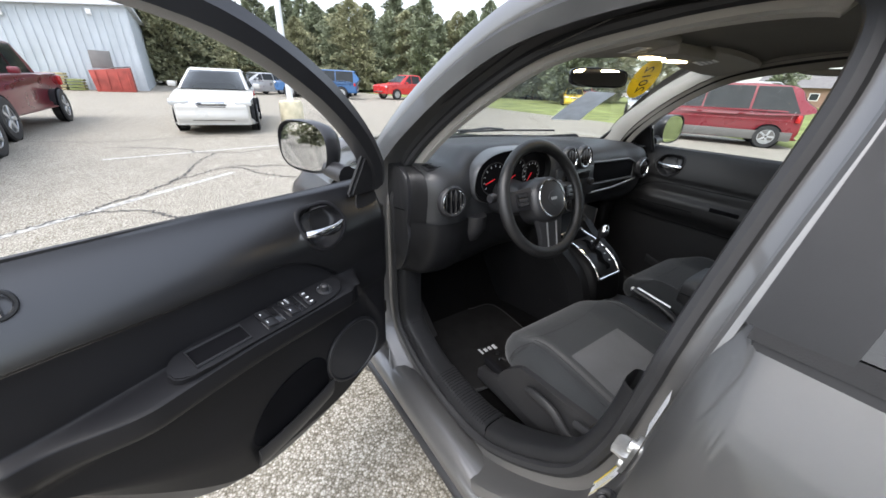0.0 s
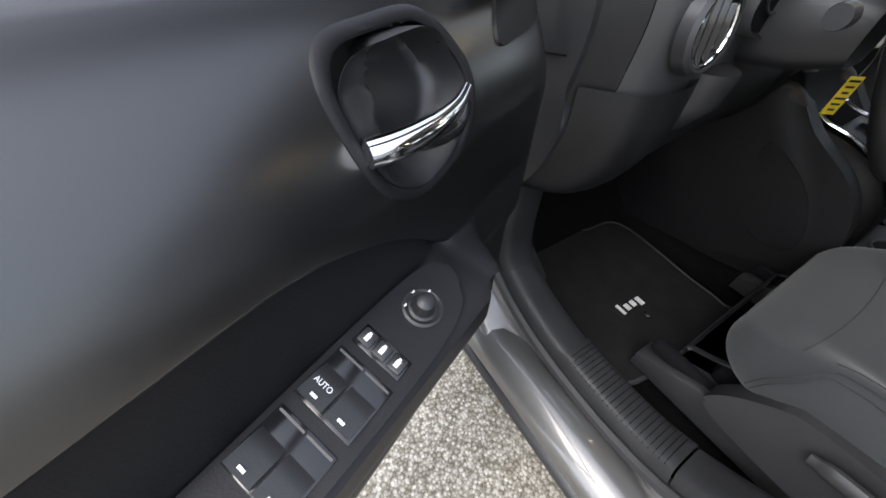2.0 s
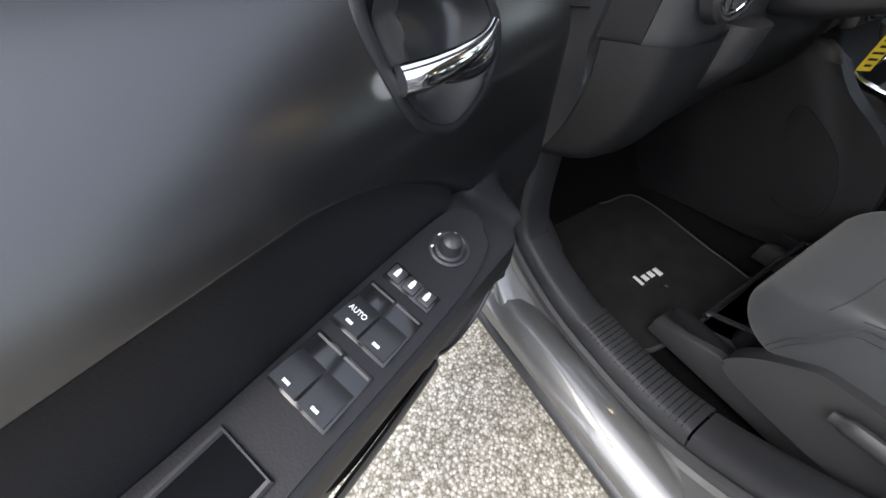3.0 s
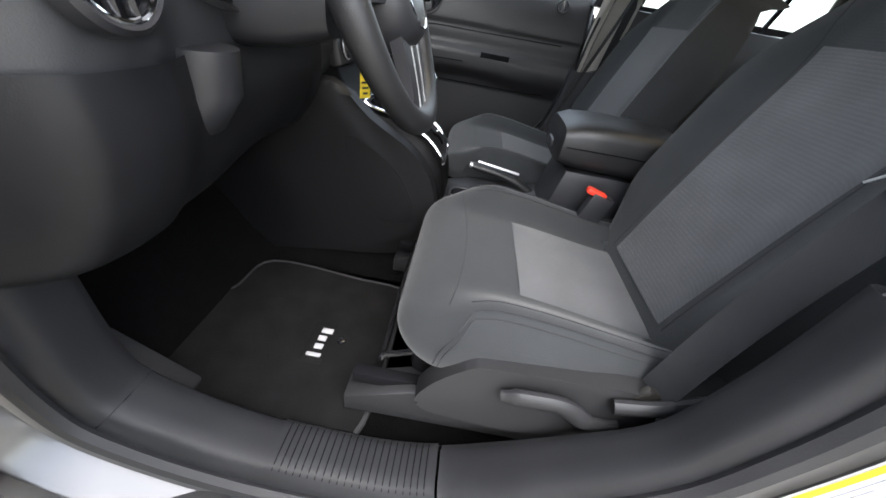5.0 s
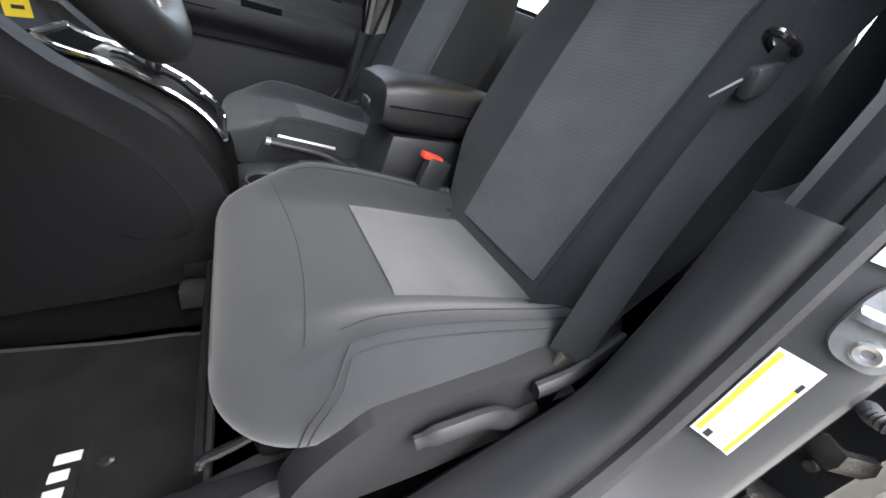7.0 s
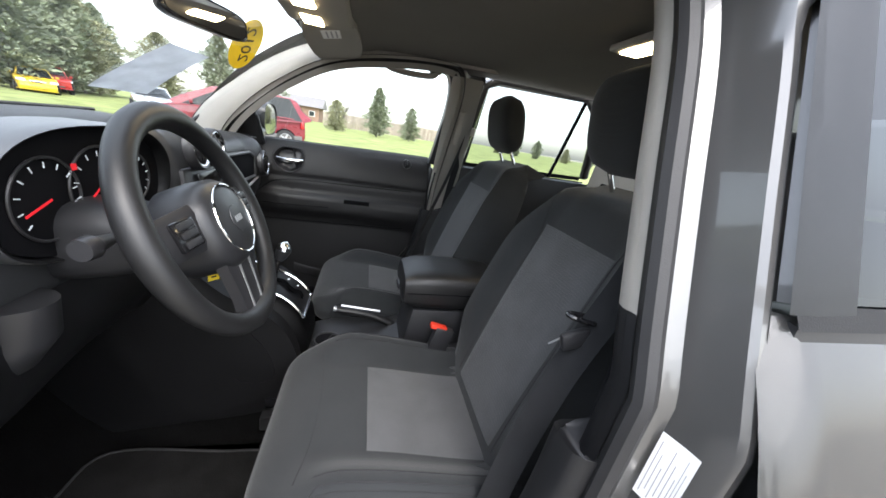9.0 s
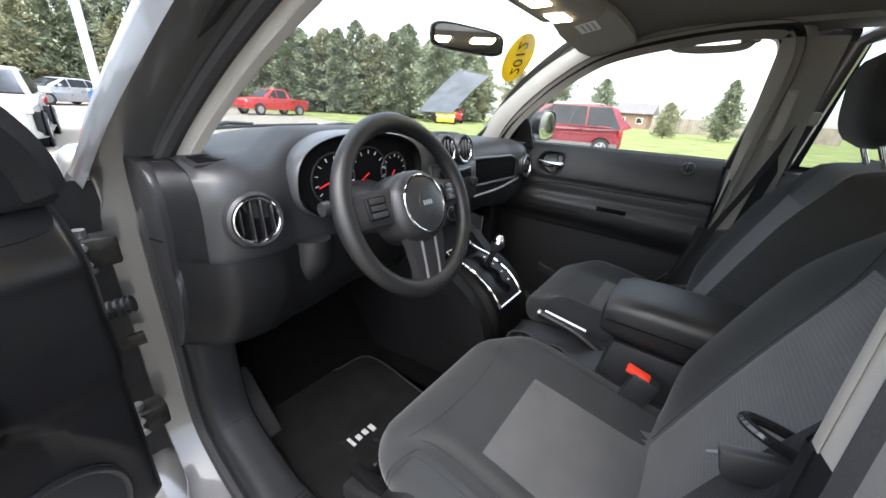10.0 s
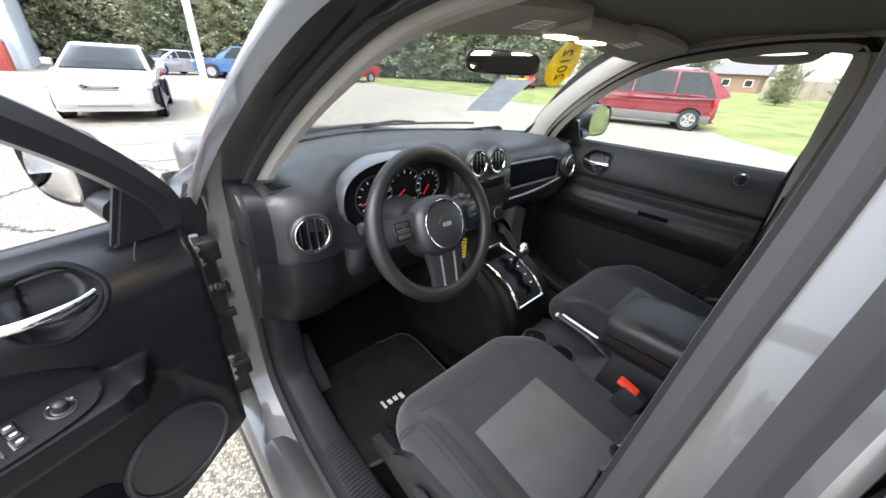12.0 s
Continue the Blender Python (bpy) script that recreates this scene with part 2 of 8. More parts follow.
def prism(bm, outline, a, b, axis="x", bevel=0.0):
    """A plate: an outline of (p, q) pairs, between a and b along an axis."""
    def at(p, q, w):
        return {"x": (w, p, q), "y": (p, w, q), "z": (p, q, w)}[axis]
    lo = [bm.verts.new(at(p, q, a)) for p, q in outline]
    hi = [bm.verts.new(at(p, q, b)) for p, q in outline]
    n = len(lo)
    f1 = bm.faces.new(lo)
    f2 = bm.faces.new(hi[::-1])
    for i in range(n):
        bm.faces.new((lo[i], hi[i], hi[(i + 1) % n], lo[(i + 1) % n]))
    if bevel:
        es = list(set(f1.edges) | set(f2.edges))
        bmesh.ops.bevel(bm, geom=es, offset=bevel, segments=2, profile=0.5, affect="EDGES")
    return bm


def disc(bm, m, prof, seg=32):
    """A turned shape: (radius, height) pairs about the z axis of m."""
    loops = []
    for r, h in prof:
        loops.append([m @ Vector((r * math.cos(a), r * math.sin(a), h)) for a in (2 * math.pi * k / seg for k in range(seg))])
    return rings(bm, loops, True, False, True)


def ring_of(bm, m, r, w, seg=36, tseg=10, sx=1.0, sy=1.0):
    path = [m @ Vector((sx * r * math.cos(a), sy * r * math.sin(a), 0)) for a in (2 * math.pi * k / seg for k in range(seg))]
    return tube(bm, path, w, tseg, True, up=m.to_3x3() @ Vector((0, 0, 1)))


def sheet(bm, nu, nv, fn):
    """A curved sheet: fn(u, v) with u, v in 0..1."""
    return rings(bm, [[fn(i / nu, j / nv) for j in range(nv + 1)] for i in range(nu + 1)], False)


def ss(a, b, x):
    t = min(1, max(0, (x - a) / (b - a)))
    return t * t * (3 - 2 * t)


def lerp(a, b, t):
    return a + (b - a) * t


def words(name, text, size, m, material, parent, label="", depth=0.0008):
    """Raised lettering in the built-in font, as a mesh."""
    cu = bpy.data.curves.new(name, "FONT")
    cu.body = text
    cu.size = size
    cu.align_x, cu.align_y = "CENTER", "CENTER"
    cu.extrude = depth
    tmp = bpy.data.objects.new(name, cu)
    scene.collection.objects.link(tmp)
    me = bpy.data.meshes.new_from_object(tmp.evaluated_get(bpy.context.evaluated_depsgraph_get()))
    bpy.data.objects.remove(tmp)
    bpy.data.curves.remove(cu)
    bm = bmesh.new()
    bm.from_mesh(me)
    bpy.data.meshes.remove(me)
    bmesh.ops.transform(bm, matrix=m, verts=bm.verts)
    return part(name, bm, material, parent, label)


def axes(at, xdir, ydir):
    """A frame at a place: its x along xdir, its y near ydir."""
    x = Vector(xdir).normalized()
    z = x.cross(Vector(ydir)).normalized()
    y = z.cross(x)
    return Matrix(((x.x, y.x, z.x, at[0]), (x.y, y.y, z.y, at[1]), (x.z, y.z, z.z, at[2]), (0, 0, 0, 1)))

# ---- the grey car: shell ----
def tum(z):
    """Half width of the car's side at a height: upright below the belt, leaning in above it."""
    return 0.80 - 0.36 * max(0.0, z - 1.0)


APERTURE = spline([(0.392, 0.52), (0.318, 0.417), (0.10, 0.346), (-0.18, 0.363), (-0.43, 0.553), (-0.510, 0.727), (-0.540, 0.945), (-0.550, 1.084),
                   (-0.563, 1.235), (-0.578, 1.413), (-0.560, 1.507), (-0.49, 1.530), (-0.31, 1.518), (-0.065, 1.470), (0.118, 1.375),
                   (0.272, 1.255), (0.375, 1.13), (0.402, 1.01), (0.400, 0.775)], 6, True)


def grown(outline, d):
    """The outline moved outwards by d, in its own plane."""
    n = len(outline)
    out = []
    for i in range(n):
        t = outline[(i + 1) % n] - outline[i - 1]
        t.normalize()
        nrm = Vector((t[1], -t[0]))
        out.append((outline[i][0] - nrm[0] * d, outline[i][1] - nrm[1] * d))
    return out


def side_ring(s, d, dx):
    # behind the centre pillar's flange the paint stops short of the rear door's edge
    low, full, wide = grown(APERTURE, min(d, 0.066)), grown(APERTURE, d), grown(APERTURE, d * 1.3)
    hinge_side = grown(APERTURE, min(d, 0.052))
    out = []
    for (y, z), (y2, z2), (y3, z3), (y1, z1) in zip(full, low, wide, hinge_side):
        g = ss(0.07, 0.10, d) * ss(1.08, 1.2, z)
        y, z = lerp(y, y3, g), lerp(z, z3, g)
        f = ss(1.50, 1.42, z2) * ss(-0.25, -0.42, y2)
        inner = Vector((s * (tum(z2) + min(dx, 0.028 + 0.05 * max(0, d - 0.066))), y2, z2))
        p = Vector((s * (tum(z) + dx), y, z)).lerp(inner, f)
        # ahead of the hinges the flange stops at a gap backed with painted shade
        f = ss(1.14, 1.02, z1) * ss(0.24, 0.37, y1)
        out.append(p.lerp(Vector((s * (tum(z1) + min(dx, 0.006 + 0.05 * max(0, d - 0.05))), y1, z1)), f))
    return out


car = thing("grey_car", "dark grey metallic compact SUV body parked on asphalt, driver door open", "car", (0, 0, 0), kind="structure")
for s in (-1, 1):
    bm = bmesh.new()
    rings(bm, [side_ring(s, d, dx) for d, dx in ((0.010, -0.11), (0.006, -0.064), (0.008, -0.054), (0.026, -0.050), (0.042, -0.042), (0.048, -0.010), (0.052, 0.022), (0.058, 0.042), (0.070, 0.051), (0.085, 0.054), (0.095, 0.045), (0.10, 0.0))])
    part("door_frame", bm, PAINT, car, "grey painted door jamb")
    bm = bmesh.new()
    tube(bm, [Vector((s * (tum(z) - 0.052), y, z)) for y, z in grown(APERTURE, 0.004)], 0.0152, 8, True, up=(1, 0, 0))
    part("door_seal", bm, RUBBER, car, "black rubber door seal")

# dark sheet painted as the shaded gap behind the fender where the door hinges sit
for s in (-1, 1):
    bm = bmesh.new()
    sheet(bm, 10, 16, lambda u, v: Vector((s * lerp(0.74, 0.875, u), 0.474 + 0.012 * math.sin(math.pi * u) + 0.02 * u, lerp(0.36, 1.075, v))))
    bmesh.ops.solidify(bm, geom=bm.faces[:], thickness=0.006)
    part("hinge_gap_shade", bm, JAMB, car, "dark sheet painted as the shaded hinge gap")

# outer skin ahead of and behind the doors
def fender(s, u, v):
    y = lerp(0.505, 1.92, u)
    nose = ss(0.55, 1.0, u)
    z = lerp(0.30, 1.070 - 0.10 * nose - 0.150 * ss(0.02, 0.30, u), v)
    x = 0.875 + 0.028 * math.sin(math.pi * v) * (1 - 0.3 * nose) - 0.22 * nose ** 2 - 0.07 * ss(0.82, 1, v)
    return Vector((s * x, y - 0.06 * (1 - v) * nose, z))


def hood(u, v):
    x = lerp(-1, 1, u)
    y = lerp(0.62 + 0.38 * (1 - x * x), 1.90, v)
    nose = ss(0.55, 1.0, v)
    z = 1.080 + 0.02 * (1 - x * x) - 0.12 * v * v - 0.16 * abs(x) ** 3 * ss(0.02, 0.35, v) - 0.012 * ss(0.5, 0.6, abs(x))
    return Vector((x * (0.80 - 0.2 * nose ** 2), y, z))


for s in (-1, 1):
    bm = bmesh.new()
    sheet(bm, 24, 14, lambda u, v: fender(s, u, v))
    bmesh.ops.solidify(bm, geom=bm.faces[:], thickness=0.02)
    part("fender", bm, PAINT, car)
bm = bmesh.new()
sheet(bm, 24, 16, hood)
bmesh.ops.solidify(bm, geom=bm.faces[:], thickness=0.02)
part("hood", bm, PAINT, car)
bm = bmesh.new()
box(bm, (0, 1.90, 0.66), (1.36, 0.22, 0.66), 0.08, seg=3)
nose = part("front_bumper", bm, PAINT, car)
for i in range(7):
    bm = bmesh.new()
    box(bm, (-0.27 + 0.09 * i, 2.012, 0.82), (0.05, 0.02, 0.13), 0.008)
    part("grille_slot", bm, GLOSSY, nose)
for s in (-1, 1):
    bm = bmesh.new()
    box(bm, (s * 0.53, 1.985, 0.84), (0.26, 0.08, 0.15), 0.03)
    part("headlight", bm, CHROME, nose)
# roof and header
def roof(u, v):
    x = lerp(-1, 1, u)
    y = lerp(0.05 - 0.04 * x * x, -2.05, v)
    return Vector((x * 0.585, y, 1.635 - 0.055 * x * x - 0.035 * (1 - ss(0, 0.25, v)) - 0.05 * v * v))


bm = bmesh.new()
sheet(bm, 20, 24, roof)
bmesh.ops.solidify(bm, geom=bm.faces[:], thickness=-0.015)
part("roof", bm, PAINT, car)


def liner(u, v):
    x = lerp(-1, 1, u)
    y = lerp(0.0 - 0.02 * x * x, -2.0, v)
    return Vector((x * (0.60 + 0.02 * (1 - abs(x))), y, 1.555 - 0.045 * abs(x) ** 3 - 0.05 * (1 - ss(0, 0.12, v)) + 0.02 * math.sin(math.pi * v)))


bm = bmesh.new()
sheet(bm, 24, 30, liner)
bmesh.ops.solidify(bm, geom=bm.faces[:], thickness=0.012)
part("headliner", bm, LINER, car, "warm grey fabric headliner")

# painted front pillars between the door frame and the windshield
for s in (-1, 1):
    inner = spline([(0.485, 1.09), (0.405, 1.205), (0.30, 1.305), (0.15, 1.42), (-0.03, 1.508), (-0.3, 1.558), (-0.66, 1.570)], 6)
    loops = []
    for i, q in enumerate(inner):
        y, z = q
        f = i / (len(inner) - 1)
        loops.append([Vector((s * (tum(z) + 0.050), y - 0.05 * (1 - f), z - 0.02 * f - 0.02)), Vector((s * (tum(z) + 0.055), y + 0.01, z)), Vector((s * (tum(z) + 0.03), y + 0.05 * (1 - f) + 0.01, z + 0.022)),
                      Vector((s * (tum(z) + 0.010), y + 0.075 * (1 - f), z + 0.038)), Vector((s * (tum(z) - 0.008), y + 0.078 * (1 - f), z + 0.036))])
    bm = bmesh.new()
    rings(bm, loops, False)
    bmesh.ops.solidify(bm, geom=bm.faces[:], thickness=0.01)
    part("front_pillar", bm, PAINT, car)
    loops = []
    for i, q in enumerate(inner):
        y, z = q
        f = i / (len(inner) - 1)
        loops.append([Vector((s * (tum(z) - 0.014), y + 0.075 * (1 - f), z + 0.030)), Vector((s * (tum(z) - 0.050), y + 0.045 * (1 - f), z + 0.014)), Vector((s * (tum(z) - 0.082), y, z - 0.008)),
                      Vector((s * (tum(z) - 0.092), y - 0.03, z - 0.022)), Vector((s * (tum(z) - 0.090), y - 0.055, z - 0.036))])
    bm = bmesh.new()
    rings(bm, loops, False)
    bmesh.ops.solidify(bm, geom=bm.faces[:], thickness=0.005)
    part("front_pillar_cover", bm, BEIGE, car, "light grey inner pillar cover")


# windshield and rear glass
def screen(u, v):
    x = lerp(-1, 1, u)
    lo = Vector((x * 0.73, 0.98 - 0.42 * x * x, 1.105 + 0.015 * x * x))
    hi = Vector((x * 0.585, 0.02 + 0.03 * (1 - x * x) - 0.02, 1.525 - 0.02 * x * x))
    p = lo.lerp(hi, v)
    p.z += 0.012 * math.sin(math.pi * v)
    return p


bm = bmesh.new()
sheet(bm, 20, 14, screen)
ws = part("windshield", bm, GLASS, car)
ws.visible_shadow = False
bm = bmesh.new()
edge = [screen(i / 20, 0) for i in range(21)] + [screen(1, j / 14) for j in range(1, 15)] + [screen(1 - i / 20, 1) for i in range(1, 21)] + [screen(0, 1 - j / 14) for j in range(1, 14)]
tube(bm, edge, 0.011, 6, True)
part("windshield_seal", bm, RUBBER, car)
bm = bmesh.new()
sheet(bm, 10, 8, lambda u, v: Vector((lerp(-0.56, 0.56, u), lerp(-2.32, -2.06, v), lerp(1.08, 1.54, v))))
rg = part("rear_glass", bm, DARKTINT, car)
rg.visible_shadow = False
# lower tail
bm = bmesh.new()
box(bm, (0, -2.28, 0.72), (1.60, 0.26, 0.74), 0.09, seg=3)
part("tailgate", bm, PAINT, car)
# quarter panels and rocker
for s in (-1, 1):
    bm = bmesh.new()
    sheet(bm, 16, 10, lambda u, v: Vector((s * (0.885 - 0.05 * u * u - 0.05 * ss(0.8, 1, v)), lerp(-1.42, -2.22, u), lerp(0.30, 1.12, v))))
    bmesh.ops.solidify(bm, geom=bm.faces[:], thickness=0.02)
    part("quarter_panel", bm, PAINT, car)
    bm = bmesh.new()
    tube(bm, [(s * 0.80, 0.85, 0.285), (s * 0.80, -1.2, 0.285)], 0.072, 14, flat=0.75)
    part("rocker", bm, PAINT, car)
    bm = bmesh.new()
    tube(bm, [(s * 0.855, 0.55, 0.245), (s * 0.855, -1.2, 0.245)], 0.026, 10)
    part("rocker_strip", bm, BLACK, car, "black plastic strip under the sill")
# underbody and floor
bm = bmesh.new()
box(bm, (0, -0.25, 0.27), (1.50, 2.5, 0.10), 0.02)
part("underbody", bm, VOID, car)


def wheel_at(parent, x, y, r=0.335, w=0.215, rim=None):
    s = 1 if x > 0 else -1
    m = axes((x, y, r), (0, 1, 0), (0, 0, 1))
    bm = bmesh.new()
    rings(bm, [[m @ Vector((rr * math.cos(a), rr * math.sin(a), h)) for a in (2 * math.pi * k / 30 for k in range(30))] for rr, h in ((r * 0.64, -w / 2), (r * 0.93, -w / 2), (r, -w * 0.36), (r, w * 0.36), (r * 0.93, w / 2), (r * 0.64, w / 2))], True, True)
    tyre = part("wheel", bm, RUBBER, parent, "black rubber tyre")
    bm = bmesh.new()
    disc(bm, m, [(r * 0.66, -w * 0.30), (r * 0.66, w * 0.30)], 28)
    for k in range(5):
        a = 2 * math.pi * k / 5
        c = m @ Vector((r * 0.36 * math.cos(a), r * 0.36 * math.sin(a), s * w * 0.43))
        box(bm, c, (r * 0.55, r * 0.17, 0.03), 0.008, turn=m.to_3x3().to_4x4() @ Matrix.Rotation(a, 4, "Z"), seg=1)
    ring_of(bm, m @ Matrix.Translation((0, 0, s * w * 0.42)), r * 0.6, 0.012, 28, 6)
    part("rim", bm, SILVER, tyre, "silver alloy rim")


for s in (-1, 1):
    for y in (1.12, -1.53):
        wheel_at(car, s * 0.80, y)

# rear side doors (closed)
for s in (-1, 1):
    rd = thing("rear_side_door", "closed grey rear car door with dark tinted window", "car door", (s * 0.86, -0.63, 0.4))
    bm = bmesh.new()
    sheet(bm, 26, 18, lambda u, v: Vector((s * (0.868 + 0.020 * ss(0, 0.02, u) + 0.016 * math.sin(math.pi * v) - 0.100 * max(0, (v - 0.62) / 0.38) ** 1.5), lerp(-0.575 - 0.034 * v + 0.045 * (1 - ss(0, 0.35, v)), -1.42, u), lerp(0.37, 1.135, v))))
    bmesh.ops.solidify(bm, geom=bm.faces[:], thickness=0.018)
    part("door_skin", bm, PAINT, rd)
    bm = bmesh.new()
    prism(bm, [(-0.615, 0.42), (-0.635, 1.13), (-1.38, 1.13), (-1.25, 0.42)], s * 0.70, s * 0.80, "x", 0.01)
    part("inner_panel", bm, BLACK, rd)
    # belt moulding, blackout panel, window frame and glass
    bm = bmesh.new()
    sheet(bm, 10, 4, lambda u, v: Vector((s * (0.802 - 0.012 * v), lerp(-0.632, -1.40, u), 1.126 + 0.022 * v + 0.012 * u)))
    bmesh.ops.solidify(bm, geom=bm.faces[:], thickness=0.01)
    part("belt_moulding", bm, RUBBER, rd)
    bm = bmesh.new()
    quad = [(-0.622, 1.14), (-0.648, 1.50), (-0.735, 1.52), (-0.715, 1.14)]
    vs = [bm.verts.new((s * (tum(z) + 0.045), y, z)) for y, z in quad]
    bm.faces.new(vs)
    bmesh.ops.solidify(bm, geom=bm.faces[:], thickness=0.012)
    part("pillar_cover", bm, SATIN, rd, "satin black pillar cover")
    bm = bmesh.new()
    vs = [bm.verts.new((s * (tum(z) + 0.03), y, z)) for y, z in ((-0.70, 1.14), (-0.725, 1.515), (-1.25, 1.52), (-1.36, 1.42), (-1.40, 1.16))]
    bm.faces.new(vs)
    g = part("window_glass", bm, TINT if s < 0 else DARKTINT, rd)
    g.visible_shadow = False
    bm = bmesh.new()
    tube(bm, [Vector((s * (tum(z) + 0.02), y, z)) for y, z in ((-0.665, 1.14), (-0.70, 1.50), (-0.76, 1.535), (-1.22, 1.54), (-1.33, 1.45), (-1.40, 1.16))], 0.026, 8, flat=0.8, up=(1, 0, 0))
    part("window_frame", bm, PAINT, rd)
    bm = bmesh.new()
    tube(bm, [Vector((s * (tum(z) + 0.022), y, z)) for y, z in ((-1.19, 1.14), (-1.22, 1.52))], 0.010, 6)
    part("window_divider", bm, GLOSSY, rd)
# rear quarter glass pillars, closing the cabin behind
for s in (-1, 1):
    bm = bmesh.new()
    loops = []
    for k in range(7):
        z = 1.10 + 0.075 * k
        loops.append([Vector((s * (tum(z) - 0.02), -1.42 + 0.10 * (z - 1.1), z)), Vector((s * (tum(z) - 0.05), -1.75 + 0.3 * (z - 1.1), z)), Vector((s * (tum(z) - 0.1), -2.18 + 0.3 * (z - 1.1), z))])
    rings(bm, loops, False)
    bmesh.ops.solidify(bm, geom=bm.faces[:], thickness=0.02)
    part("rear_pillar", bm, BEIGE, car)

# ---- front doors: built shut, the driver's one turned open on its hinges ----
def door_panel(s, y, z):
    """Depth of the inner trim at a place: pad, recess, armrest, lower panel."""
    crease = 0.996 + 0.006 * ss(-0.2, -0.45, y) - 2.7 * max(0, y + 0.03) ** 2
    arm = 0.890 - 0.02 * ss(-0.10, -0.45, y)
    x = 0.725 + (0.078 * max(0, (z - 1.000) / 0.140) ** 1.6 if s < 0 else 0.05 * max(0, (z - 0.98) / 0.14) ** 1.8)
    if s > 0:
        # the passenger's side is plainer, with shallow level creases
        x += 0.006 * ss(0.985, 0.978, z) - 0.006 * ss(0.978, 0.95, z) - 0.022 * ss(0.915, 0.895, z) + 0.012 * ss(0.85, 0.78, z) + 0.006 * ss(0.770, 0.763, z)
    if s < 0:
        x += 0.012 * ss(crease + 0.005, crease - 0.005, z) * ss(0.36, 0.30, y)
        x -= 0.013 * ss(crease - 0.004, arm, z) * ss(arm - 0.07, arm - 0.04, z) * ss(0.225, 0.15, y) * ss(arm + 0.005, arm + 0.03, crease)
    front = ss(0.225, 0.165, y)
    back = ss(-0.46, -0.30, y)
    rest = ss(arm + 0.010, arm - 0.006, z) * ss(arm - 0.115, arm - 0.055, z)
    x -= (0.071 if s < 0 else 0.012) * rest * front * (0.35 + 0.65 * back)
    x += 0.012 * ss(arm - 0.06, arm - 0.11, z)
    return x


def panel_rows(s, y, lo, hi):
    """Heights of the trim's rows, close together where its shape steps."""
    if s > 0:
        return [lerp(lo, hi, q / 78) for q in range(79)]
    crease = 0.996 + 0.006 * ss(-0.2, -0.45, y) - 2.7 * max(0, y + 0.03) ** 2
    arm = 0.890 - 0.02 * ss(-0.10, -0.45, y)
    if crease - 0.008 > arm + 0.015:
        cuts = [(lo, 8), (arm - 0.120, 12), (arm - 0.050, 6), (arm - 0.008, 10), (arm + 0.012, 6), (crease - 0.007, 10), (crease + 0.007, 26), (hi, 0)]
    else:
        cuts = [(lo, 8), (arm - 0.120, 12), (arm - 0.050, 6), (arm - 0.008, 10), (arm + 0.012, 6), (arm + 0.02, 10), (arm + 0.03, 26), (hi, 0)]
        if crease < arm - 0.14:
            cuts[0:2] = [(lo, 8), (max(lo + 0.02, crease), 12)]
    out = []
    for (a, k), (b, _) in zip(cuts, cuts[1:]):
        out += [lerp(a, max(a, b), q / k) for q in range(k)]
    return out + [hi]


BEZEL = spline([(0.071, 1.070), (0.086, 1.099), (0.130, 1.104), (0.178, 1.101), (0.205, 1.075), (0.211, 1.045), (0.190, 1.013), (0.150, 0.991), (0.118, 0.991), (0.082, 1.018)], 6, True)


def bezel(k):
    """The handle bezel's outline, scaled about its middle."""
    return [(0.141 + (q[0] - 0.141) * k, 1.048 + (q[1] - 1.048) * k) for q in BEZEL]


def in_bezel(p):
    """Whether a place lies inside the hole for the handle's recess."""
    hole = bezel(0.94)
    inside = False
    for (a, b), (c, e) in zip(hole, hole[1:] + hole[:1]):
        if (b > p.z) != (e > p.z) and p.y < a + (p.z - b) / (e - b) * (c - a):
            inside = not inside
    return inside


